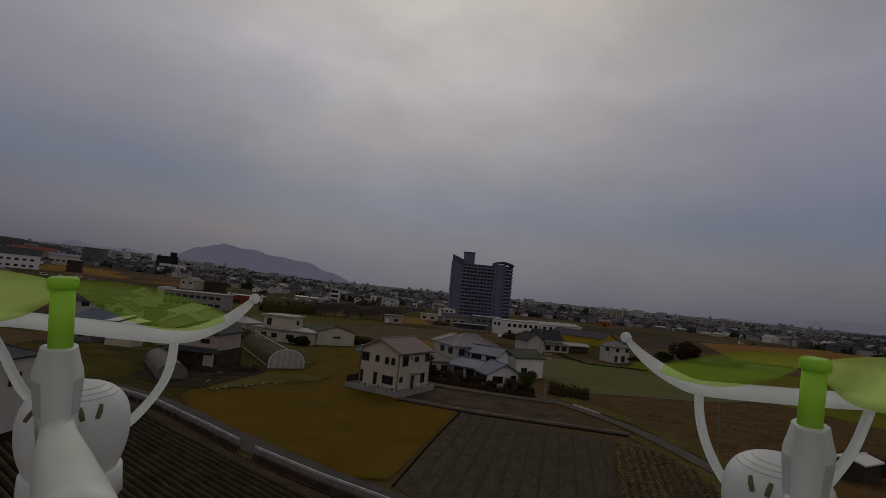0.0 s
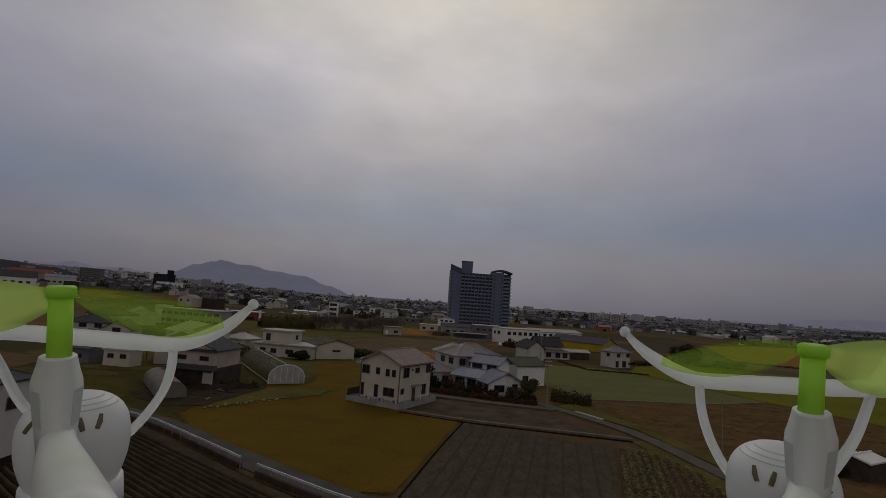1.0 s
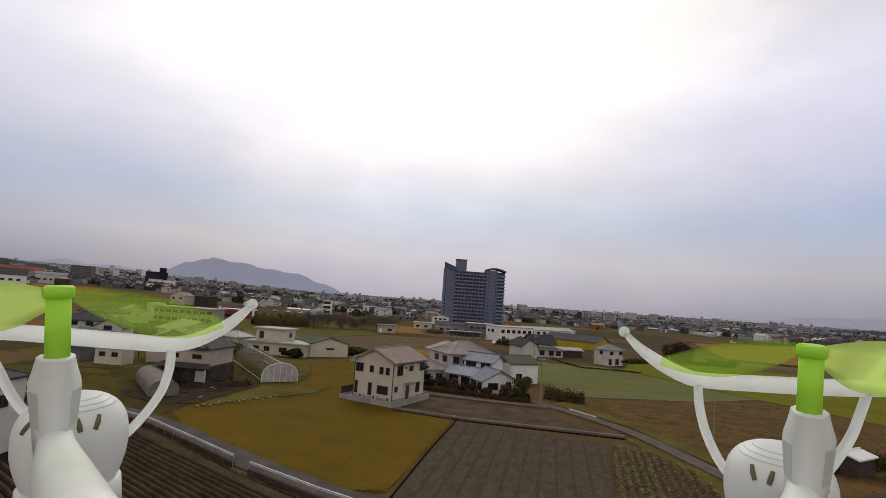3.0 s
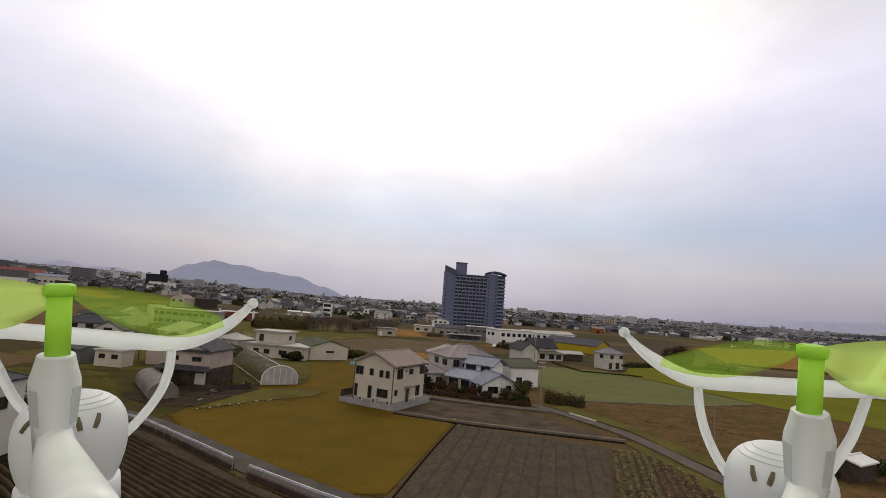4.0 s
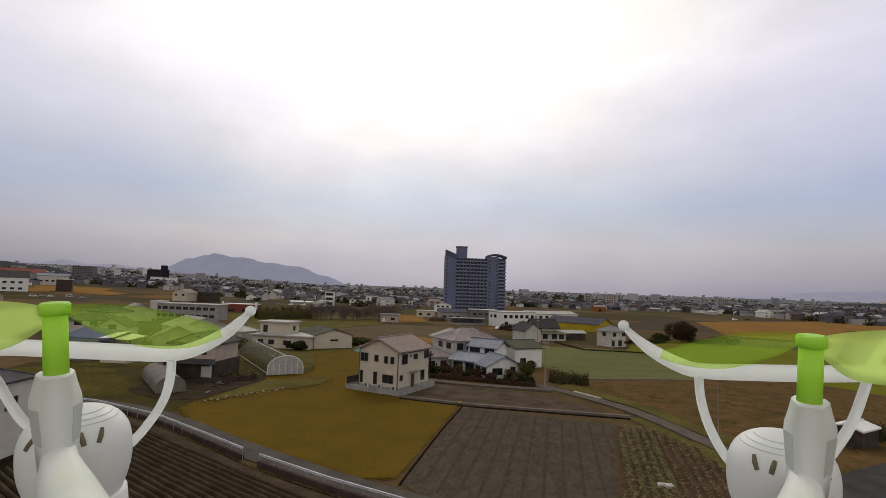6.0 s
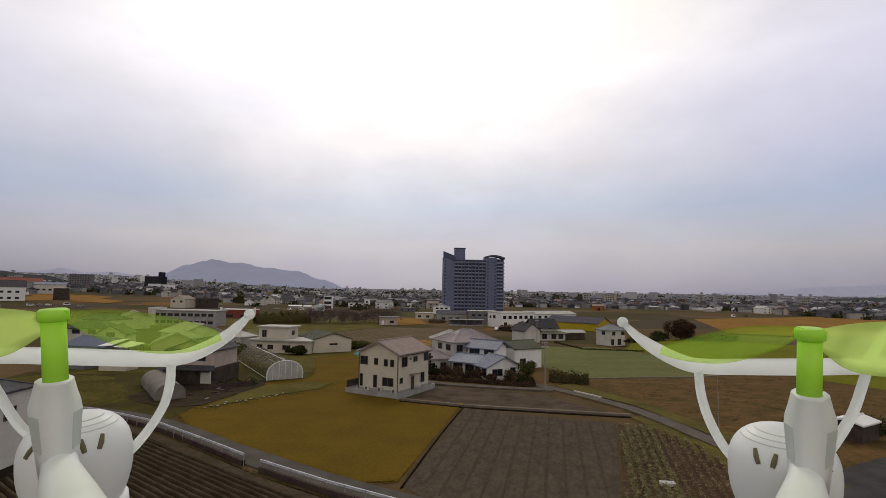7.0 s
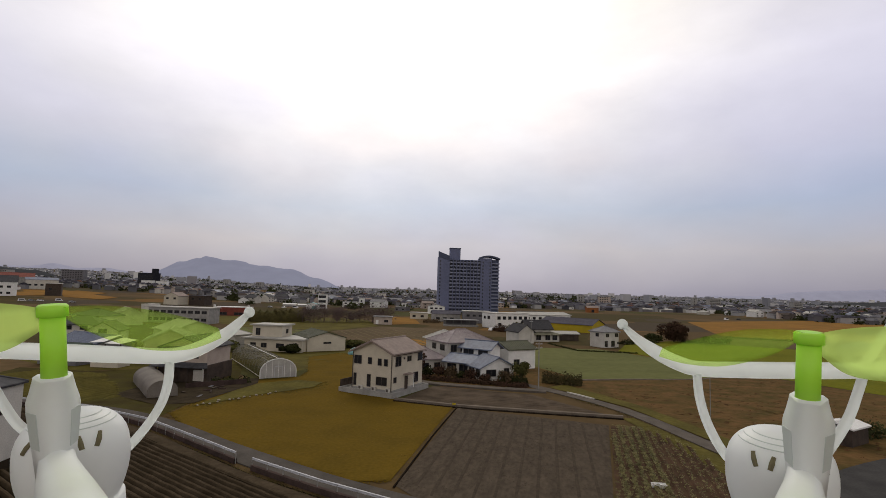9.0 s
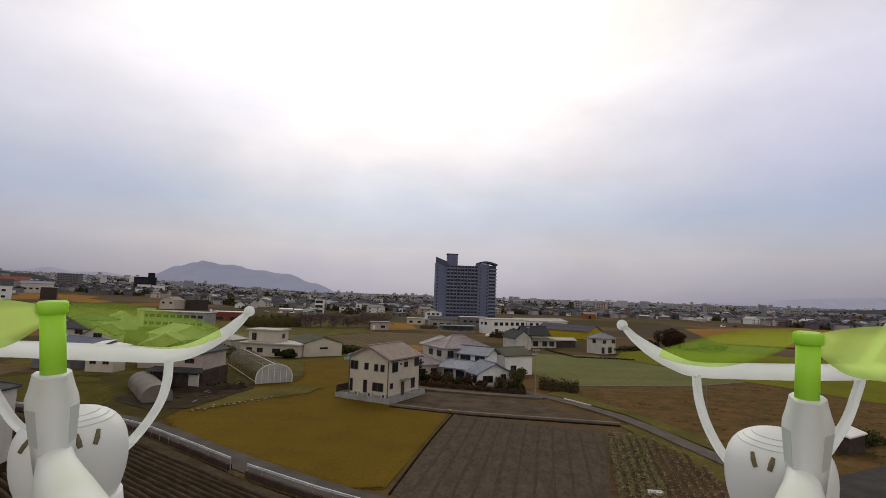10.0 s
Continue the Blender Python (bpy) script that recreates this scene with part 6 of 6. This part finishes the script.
    n["Principled BSDF"].inputs["Roughness"].default_value = rough
    n["Principled BSDF"].inputs["Specular IOR Level"].default_value = 0.15
    return m


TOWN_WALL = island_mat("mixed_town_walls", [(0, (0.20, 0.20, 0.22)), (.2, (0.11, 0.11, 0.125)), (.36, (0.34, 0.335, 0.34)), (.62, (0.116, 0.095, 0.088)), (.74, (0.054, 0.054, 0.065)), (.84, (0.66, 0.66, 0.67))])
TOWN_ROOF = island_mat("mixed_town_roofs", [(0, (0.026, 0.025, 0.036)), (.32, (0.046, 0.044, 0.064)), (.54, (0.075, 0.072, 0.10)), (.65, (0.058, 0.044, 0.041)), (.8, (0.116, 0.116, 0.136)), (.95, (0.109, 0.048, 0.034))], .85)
# far copies of the town colours, paler and bluer with haze painted in
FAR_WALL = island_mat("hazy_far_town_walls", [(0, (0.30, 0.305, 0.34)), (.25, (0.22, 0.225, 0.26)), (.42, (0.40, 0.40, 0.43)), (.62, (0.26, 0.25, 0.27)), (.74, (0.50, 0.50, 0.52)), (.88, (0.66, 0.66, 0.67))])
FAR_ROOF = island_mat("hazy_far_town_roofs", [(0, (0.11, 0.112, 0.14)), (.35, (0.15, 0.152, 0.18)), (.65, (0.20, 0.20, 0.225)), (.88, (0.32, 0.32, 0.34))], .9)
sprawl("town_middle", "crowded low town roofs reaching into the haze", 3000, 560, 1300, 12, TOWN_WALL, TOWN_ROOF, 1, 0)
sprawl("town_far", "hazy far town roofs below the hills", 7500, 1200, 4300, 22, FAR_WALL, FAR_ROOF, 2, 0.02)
# mid-rise blocks that stand above the roofs
for i, (x_, y_, w_, d_, h_, wall_) in enumerate(((262, 900, 11, 12, 18, CONCRETE), (305, 905, 20, 12, 16, PINK), (560, 1010, 22, 14, 17, CONCRETE), (505, 980, 8, 10, 17, CONCRETE), (690, 960, 18, 12, 14, CONCRETE),
        (-626, 903, 34, 14, 22, GREY_WALL), (-830, 1010, 20, 14, 16, CONCRETE), (-420, 1250, 14, 14, 17, CONCRETE), (-520, 1300, 14, 14, 18, CONCRETE), (-240, 1000, 18, 14, 11, PLASTER), (-90, 900, 16, 12, 11, PLASTER))):
    house("midrise_block", "distant flat-roofed mid-rise block with rows of windows", x_, y_, -10 + 4 * (i % 6), w_, d_, h_, "flat", 0, wall_, ROOF_GREY,
          [("f", -w_ / 2 + 2.4 + 4 * k, 1.2 + 3.1 * f, 2.4, 1.5, "window", ALU, GLASS, 0) for k in range(int((w_ - 1) / 4)) for f in range(int(h_ / 3.1))], "distant mid-rise blocks", over=0.3, category="building")
# dark tree belts between the far houses
rnd = random.Random(21)
verts, faces = [], []
for _ in range(1000):
    a, r = radians(rnd.uniform(-50, 50)), rnd.uniform(330, 2000)
    x, y = math.sin(a) * r * 1.05, math.cos(a) * r
    if not free(x, y):
        continue
    R = rnd.uniform(2.5, 6) * (1 + r / 1500)
    for _ in range(60):
        d = Vector((rnd.gauss(0, 1), rnd.gauss(0, .6), abs(rnd.gauss(0, .55)))) * R * .6
        p = Vector((x, y, 0.4 + climb(x, y))) + d
        n = Vector((rnd.uniform(-1, 1), rnd.uniform(-1, .2), rnd.uniform(0, 1))).normalized()
        u = n.orthogonal().normalized()
        w = n.cross(u)
        k = R * rnd.uniform(.14, .28)
        q = len(verts)
        verts += [p + u * k, p + w * k, p - u * k, p - w * k]
        faces.append((q, q + 1, q + 2, q + 3))
for _ in range(320):
    a, r = radians(rnd.uniform(23, 50)), rnd.uniform(480, 1150)
    x, y = math.sin(a) * r * 1.05, math.cos(a) * r
    if not free(x, y):
        continue
    R = rnd.uniform(3, 7)
    for _ in range(70):
        d = Vector((rnd.gauss(0, 1), rnd.gauss(0, .6), abs(rnd.gauss(0, .6)))) * R * .6
        p = Vector((x, y, 0.4 + climb(x, y))) + d
        n = Vector((rnd.uniform(-1, 1), rnd.uniform(-1, .2), rnd.uniform(0, 1))).normalized()
        u = n.orthogonal().normalized()
        w = n.cross(u)
        k = R * rnd.uniform(.12, .24)
        q = len(verts)
        verts += [p + u * k, p + w * k, p - u * k, p - w * k]
        faces.append((q, q + 1, q + 2, q + 3))
tagged(part("far_woods", mesh_of("far_woods", verts, faces, LEAF)), "dark tree clumps scattered through the far town", "trees", kind="stuff")


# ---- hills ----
# Slope material with distance haze painted into its bluish colour and a faint glow.
def painted_haze_mat(name, colour, glow):
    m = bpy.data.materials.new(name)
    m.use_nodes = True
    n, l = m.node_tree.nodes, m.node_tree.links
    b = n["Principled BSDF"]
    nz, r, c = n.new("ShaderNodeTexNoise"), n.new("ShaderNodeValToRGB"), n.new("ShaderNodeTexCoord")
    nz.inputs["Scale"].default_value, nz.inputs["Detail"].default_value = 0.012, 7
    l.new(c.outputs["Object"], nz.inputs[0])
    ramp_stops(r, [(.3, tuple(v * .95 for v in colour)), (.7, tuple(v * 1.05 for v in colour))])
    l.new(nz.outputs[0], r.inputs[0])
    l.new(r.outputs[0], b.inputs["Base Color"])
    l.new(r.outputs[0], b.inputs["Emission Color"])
    # emission stands in for light scattered by the air
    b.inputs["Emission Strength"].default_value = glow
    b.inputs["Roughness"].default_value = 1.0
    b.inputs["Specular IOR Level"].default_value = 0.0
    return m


def hill(name, label, x0, x1, y, depth, peaks, material, seed):
    """A ridge from x0 to x1 whose crest goes through the peaks (place along it, height)."""
    bm = bmesh.new()
    nx, ny = 90, 16
    rows = []
    for j in range(ny + 1):
        row = []
        for i in range(nx + 1):
            t = i / nx
            h = 0
            for (ta, ha), (tb, hb) in zip(peaks, peaks[1:]):
                if ta <= t <= tb:
                    k = (t - ta) / (tb - ta)
                    h = ha + (hb - ha) * (k * k * (3 - 2 * k))
            s = 1 - abs(j / ny * 2 - 1)
            p = Vector((x0 + (x1 - x0) * t, y + depth * (j / ny - .5), 0))
            f = s ** .8
            z = h * f * (1 + .09 * noise.fractal(p * .004, .8, 2.1, 5)) + h * .03 * noise.noise(p * .03) - 3
            row.append(bm.verts.new((p.x, p.y, z)))
        rows.append(row)
    for a, b in zip(rows, rows[1:]):
        for i in range(nx):
            bm.faces.new((a[i], a[i + 1], b[i + 1], b[i]))
    o = part(name, bm, material)
    for p in o.data.polygons:
        p.use_smooth = True
    return tagged(o, label, "hill", kind="structure")


HAZE_NEAR = painted_haze_mat("hazy_blue_wooded_slope", (0.132, 0.138, 0.185), 0.95)
HAZE_FAR = painted_haze_mat("pale_hazy_slope", (0.165, 0.166, 0.215), 0.95)
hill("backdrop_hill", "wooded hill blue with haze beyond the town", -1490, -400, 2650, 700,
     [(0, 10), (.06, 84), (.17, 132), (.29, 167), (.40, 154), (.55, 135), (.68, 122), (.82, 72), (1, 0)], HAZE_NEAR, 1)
# woodland colour, lightened and blued to paint in distance haze
WOODED = mat("haze_tinted_wooded_slope", (0.066, 0.070, 0.078), (0.050, 0.053, 0.060), rough=1.0, scale=0.02, fine=0.15, bump=0, spec=0.0)
hill("backdrop_ridge_right", "low dark wooded ridge at the end of the fields", 900, 2100, 1350, 300, [(0, 0), (.12, 22), (.4, 36), (.8, 44), (1, 40)], WOODED, 4)
hill("backdrop_ridge_left", "low dark wooded ridge behind the left works", -1500, -760, 1150, 200, [(0, 60), (.5, 54), (.71, 48), (.82, 43), (.92, 30), (1, 8)], WOODED, 5)
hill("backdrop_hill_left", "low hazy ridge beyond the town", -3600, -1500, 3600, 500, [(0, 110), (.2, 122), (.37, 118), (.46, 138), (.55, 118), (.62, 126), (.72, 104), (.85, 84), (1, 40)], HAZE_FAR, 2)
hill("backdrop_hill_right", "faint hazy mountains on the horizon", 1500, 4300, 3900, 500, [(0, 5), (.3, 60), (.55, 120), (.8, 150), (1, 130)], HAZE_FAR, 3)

# ---- the drone's own front arms, before the lens ----
DR = new("quadcopter_drone")
DR.empty_display_size = 0.02
DR.matrix_basis = eye(*REST)
tagged(DR, "white toy quadcopter with lime green rotors hovering in the air", "drone")
MM = 0.001


def mm(bm):
    """Millimetres before the lens (x right, y up, depth ahead) to metres."""
    for v in bm.verts:
        v.co = Vector((v.co.x * MM, v.co.y * MM, -v.co.z * MM))
    return bm


def flat_bar(bm, pts, seg=1):
    """A flat bar through (x, y, depth, half height, half thickness)."""
    rings = []
    for i, (x, y, z, hh, ht) in enumerate(pts):
        a, b = pts[max(i - 1, 0)], pts[min(i + 1, len(pts) - 1)]
        d = Vector((b[0] - a[0], b[1] - a[1])).normalized()
        n = Vector((-d.y, d.x))
        ring = []
        for k in range(12):
            t = 2 * math.pi * k / 12
            u, w = math.cos(t), math.sin(t)
            u, w = math.copysign(abs(u) ** .45, u), math.copysign(abs(w) ** .45, w)
            ring.append(bm.verts.new((x + n.x * hh * u, y + n.y * hh * u, z + ht * w)))
        rings.append(ring)
    for a, b in zip(rings, rings[1:]):
        for k in range(12):
            bm.faces.new((a[k], a[(k + 1) % 12], b[(k + 1) % 12], b[k]))
    bm.faces.new(rings[0])
    bm.faces.new(rings[-1][::-1])


def curve_pts(ctrl, n=8):
    """A smooth run through the control rows."""
    out = []
    for i in range(len(ctrl) - 1):
        p = [ctrl[max(i - 1, 0)], ctrl[i], ctrl[i + 1], ctrl[min(i + 2, len(ctrl) - 1)]]
        for k in range(n):
            t = k / n
            out.append(tuple(0.5 * (2 * b + (c - a) * t + (2 * a - 5 * b + 4 * c - d) * t * t + (3 * b - a - 3 * c + d) * t ** 3) for a, b, c, d in zip(*p)))
    out.append(tuple(ctrl[-1]))
    return out


def front_arm(s, cx, cy, hub, lift, guard, strut, strut2, blades):
    """One front rotor: s is -1 or 1 for the side; cx, cy the pod's middle; hub the shaft's foot and head; lift how far its boom swings inwards."""
    # pod: a flattened bulb narrowing to a collar, with fine rings and slots
    bm = bmesh.new()
    R, top, full = 11.4, 10.8, 2.6

    def girth(h):
        return R * max(0, 1 - (h / top) ** full) ** (1 / full)
    prof = [(girth(h), h) for h in (10.79, 10.7, 10.4, 9.9, 9.2, 8.2, 7.0, 5.5, 3.8, 2.0, 0.001)] + [(R * .995, -2), (R * .96, -4.5), (R * .90, -7), (R * .82, -9.5), (R * .74, -12), (R * .70, -15)]
    rings = [[bm.verts.new((cx + r * math.cos(a), cy + h, 120 + r * math.sin(a))) for a in (2 * math.pi * k / 48 for k in range(48))] for r, h in prof]
    for a, b in zip(rings, rings[1:]):
        for k in range(48):
            bm.faces.new((a[k], a[(k + 1) % 48], b[(k + 1) % 48], b[k]))
    bm.faces.new(rings[0])
    pod = smooth(part("motor_pod", mm(bm), PLASTIC_SOLID, DR))
    bm = bmesh.new()
    tube(bm, [(cx, cy - 9.6, 120), (cx, cy - 9.9, 120), (cx, cy - 16, 120), (cx, cy - 16.3, 120)], [R * .86, R * .9, R * .93, R * .9], 40)
    smooth(part("collar", mm(bm), PLASTIC_SOLID, pod))

    def on_dome(phi, h, out=0.0):
        """A point of the bulb, phi degrees round from the side that faces the lens."""
        r = girth(h) + out
        return cx + r * math.sin(radians(phi)), cy + h, 120 - r * math.cos(radians(phi))
    for h in (10.1, 9.3, 8.4):
        bm = bmesh.new()
        tube(bm, [on_dome(-s * 35 - 80 + 160 * k / 24, h, -.02) for k in range(25)], 0.15, 5)
        smooth(part("ring", mm(bm), PLASTIC_GREY, pod))
    for off, lean in ((-50, 7), (-30, 6), (7, -3), (27, 8)):
        phi = -s * (35 + off)
        lean *= -s
        bm = bmesh.new()
        n = [on_dome(phi - lean * k * .5, 5.9 - 1.35 * k, .02) for k in (-1, 0, 1)]
        tube(bm, n, [.42, .58, .5], 8)
        part("vent_slot", mm(bm), SLOT, pod)
    # the faceted bearing post in front of the bulb
    hx0, hy0, hx1, hy1 = hub
    bm = bmesh.new()
    secs = [(0, .5, 3.35, 4.4), (0, -.2, 3.45, 4.4), (0, -2.6, 4.0, 4.0), (.0, -4.6, 4.6, 3.6), (.15, -6.4, 4.62, 3.3), (.3, -14.0, 3.9, 3.2), (.5, -20, 3.4, 3.0)]
    ca, sa = math.cos(math.atan2(hx0, 104)), math.sin(math.atan2(hx0, 104))

    def faced(u, w):
        """Turns a section point so that the post's narrow face looks at the lens."""
        return u * ca + w * sa, -u * sa + w * ca
    rg = []
    for dx, dy, a, b in secs:
        rg.append([bm.verts.new((hx0 - s * dx + u, hy0 + dy, 104 + w)) for u, w in (faced(px * a, pz * b) for px, pz in ((-1, .6), (-.55, -.7), (.55, -.7), (1, .6), (.8, 1.1), (-.8, 1.1)))])
    for a, b in zip(rg, rg[1:]):
        for k in range(6):
            bm.faces.new((a[k], a[(k + 1) % 6], b[(k + 1) % 6], b[k]))
    bm.faces.new(rg[0])
    bm.faces.new(rg[-1][::-1])
    bmesh.ops.bevel(bm, geom=bm.edges[:], offset=.22, segments=2, affect="EDGES")
    post = smooth(part("bearing_post", mm(bm), PLASTIC_SOLID, DR))
    # thin grey plates put the shade of the side facets into colour
    for side in (-1, 1):
        bm = bmesh.new()
        q = []
        for dx, dy, a, b in ((.12, -6.2, 4.62, 3.32), (.29, -13.6, 3.93, 3.2)):
            for k in (.10, .92):
                px, pz = .55 + .45 * k, -.7 + 1.3 * k
                u, w = faced(side * px * a, pz * b)
                q.append(Vector((hx0 - s * dx + u, hy0 + dy, 104 + w)))
        nu, nw = faced(side * 1.3 * 3.5, -.45 * 5.0)
        nrm = Vector((nu, 0, nw)).normalized()
        f = bm.faces.new([bm.verts.new(v + nrm * .05) for v in (q[0], q[1], q[3], q[2])])
        e = bmesh.ops.extrude_face_region(bm, geom=[f])
        bmesh.ops.translate(bm, verts=[v for v in e["geom"] if isinstance(v, bmesh.types.BMVert)], vec=nrm * .1)
        bmesh.ops.bevel(bm, geom=bm.edges[:], offset=.08, segments=1, affect="EDGES")
        part("side_panel", mm(bm), PLASTIC_GREY, post, "grey plate standing for the shaded side facet")
    # the boom that runs back under the camera
    bm = bmesh.new()
    ox, oy = hx0 / 106, hy0 / 106
    run = [(-0.008, -0.125, 107), (-0.008, -0.150, 105.2), (-0.006, -0.178, 102.6), (0.0, -0.206, 98.5), (0.010, -0.24, 93), (0.026, -0.285, 84), (0.044, -0.335, 73), (0.062, -0.395, 60)]
    tube(bm, [((ox - s * dx * lift) * z, (oy + dy) * z, z) for dx, dy, z in run], [2.6, 2.9, 3.4, 4.1, 4.8, 5.2, 5.3, 5.0], 32)
    smooth(part("boom", mm(bm), PLASTIC_SOLID, DR))
    # rotor shaft, hub and blades
    bm = bmesh.new()
    tube(bm, [(hx0, hy0 - .5, 104.3), (hx1, hy1, 105)], [2.25, 2.2], 24)
    smooth(part("rotor_shaft", mm(bm), LIME, DR))
    bm = bmesh.new()
    tube(bm, [(hx1, hy1 - .7, 105), (hx1, hy1 - .55, 105), (hx1, hy1 + 1.5, 105), (hx1, hy1 + 1.85, 105)], [2.4, 2.72, 2.72, 2.35], 28)
    hubp = part("rotor_hub", mm(bm), LIME, DR)
    for f in hubp.data.polygons:
        f.use_smooth = len(f.vertices) < 5
    for rows, film in zip(blades, (BLADE_PALE, BLADE)):
        bm = bmesh.new()
        pr = []
        for x, y, z, hh, dz in curve_pts(rows, 5):
            pr.append([bm.verts.new(p) for p in ((x, y + hh, z - dz), (x, y + hh * .3, z - dz * .2 - .2), (x, y - hh * .5, z + dz * .5 - .15), (x, y - hh, z + dz), (x, y - hh * .5, z + dz * .5 + .15), (x, y + hh * .3, z - dz * .2 + .2))])
        for a, b in zip(pr, pr[1:]):
            for k in range(6):
                bm.faces.new((a[k], a[(k + 1) % 6], b[(k + 1) % 6], b[k]))
        bm.faces.new(pr[0])
        bm.faces.new(pr[-1][::-1])
        smooth(part("rotor_blade", mm(bm), film, hubp, "thin translucent lime blade"))
    # guard bar with its ball end, and the struts that carry it
    bm = bmesh.new()
    flat_bar(bm, curve_pts(guard))
    g = smooth(part("guard_bar", mm(bm), PLASTIC, DR))
    bm = bmesh.new()
    bmesh.ops.create_uvsphere(bm, u_segments=20, v_segments=12, radius=1.35)
    bmesh.ops.translate(bm, verts=bm.verts, vec=guard[-1][:3])
    smooth(part("ball_end", mm(bm), PLASTIC, g))
    for st in (strut, strut2):
        bm = bmesh.new()
        flat_bar(bm, curve_pts(st))
        smooth(part("guard_strut", mm(bm), PLASTIC, DR))


front_arm(-1, -86.6, -48.0, (-79.2, -25.9, -79.95, -12.7), 1.0,
          [(-133.17, -26.09, 130, 2.02, 1.0), (-112.99, -25.22, 130, 2.09, 1.0), (-95.7, -25.8, 130, 2.16, 1.0), (-79.84, -26.52, 130, 2.09, 1.0), (-69.76, -26.81, 130, 1.95, 1.0), (-63.27, -25.51, 130, 1.87, 1.0), (-56.06, -21.91, 130, 1.59, 1.0), (-51.74, -18.45, 130, 1.15, 1.0), (-49.15, -15.85, 130, 0.58, 1.0)],
          [(-69.32, -28.1, 130, 0.86, 1.0), (-69.76, -33.29, 130, 0.94, 1.0), (-71.49, -38.77, 130, 0.94, 1.0), (-75.23, -44.53, 130, 1.01, 1.0), (-80.13, -50.01, 130, 1.15, 1.0), (-85.61, -53.9, 130, 1.3, 1.0)],
          [(-121.64, -22.92, 130, 0.86, 1.0), (-114.43, -33.29, 130, 0.94, 1.0), (-111.55, -38.19, 130, 0.94, 1.0), (-108.09, -43.38, 130, 1.01, 1.0), (-102.9, -48.14, 130, 1.01, 1.0), (-96.5, -53.0, 128, 1.05, 1.0)],
          [[(-80.5, -12.6, 105, 1.0, 1.5), (-83.5, -13.6, 103, 3.2, 2.5), (-88, -14.6, 98, 5.4, 3), (-96.28, -14.4, 92, 5.6, 3), (-103.35, -13.25, 86, 2.0, 1)], [(-79.0, -12.6, 105, 1.0, 1.5), (-75.0, -14.6, 108, 3.4, 2.5), (-67.5, -17.0, 112, 5.1, 3), (-59.0, -18.6, 116, 4.4, 3), (-52.0, -19.2, 119, 1.4, 1)]])
front_arm(1, 79.7, -53.9, (74.9, -31.5, 75.75, -19.3), 0.35,
          [(134.9, -30.84, 130, 2.02, 1.0), (111.84, -31.56, 130, 2.09, 1.0), (95.99, -31.71, 130, 2.16, 1.0), (78.69, -31.42, 130, 2.09, 1.0), (65.72, -30.99, 130, 1.95, 1.0), (59.96, -29.4, 130, 1.87, 1.0), (54.19, -26.37, 130, 1.66, 1.0), (49.58, -23.06, 130, 1.15, 1.0), (45.98, -19.46, 130, 0.58, 1.0)],
          [(65.14, -32.14, 130, 0.86, 1.0), (65.72, -38.05, 130, 0.94, 1.0), (67.59, -44.53, 130, 1.01, 1.0), (70.91, -51.02, 130, 1.08, 1.0), (74.8, -55.78, 130, 1.15, 1.0), (80.13, -58.95, 130, 1.3, 1.0)],
          [(117.61, -17.15, 130, 0.86, 1.0), (109.68, -28.68, 130, 0.94, 1.0), (107.23, -35.89, 130, 0.94, 1.0), (104.35, -43.81, 130, 1.01, 1.0), (100.31, -50.3, 130, 1.15, 1.0), (93.5, -56.5, 128, 1.15, 1.0)],
          [[(76.36, -18.6, 105, 1.0, 1.5), (79.2, -19.6, 103, 3.4, 2.5), (82.6, -20.4, 98, 5.6, 3), (93.43, -19.8, 92, 5.6, 3), (100.68, -17.64, 86, 2.0, 1)], [(74.6, -18.6, 105, 1.0, 1.5), (71.5, -20.2, 108, 3.2, 2.5), (64.0, -22.2, 112, 4.6, 3), (57.0, -23.6, 116, 3.6, 3), (51.0, -24.4, 119, 1.2, 1)]])
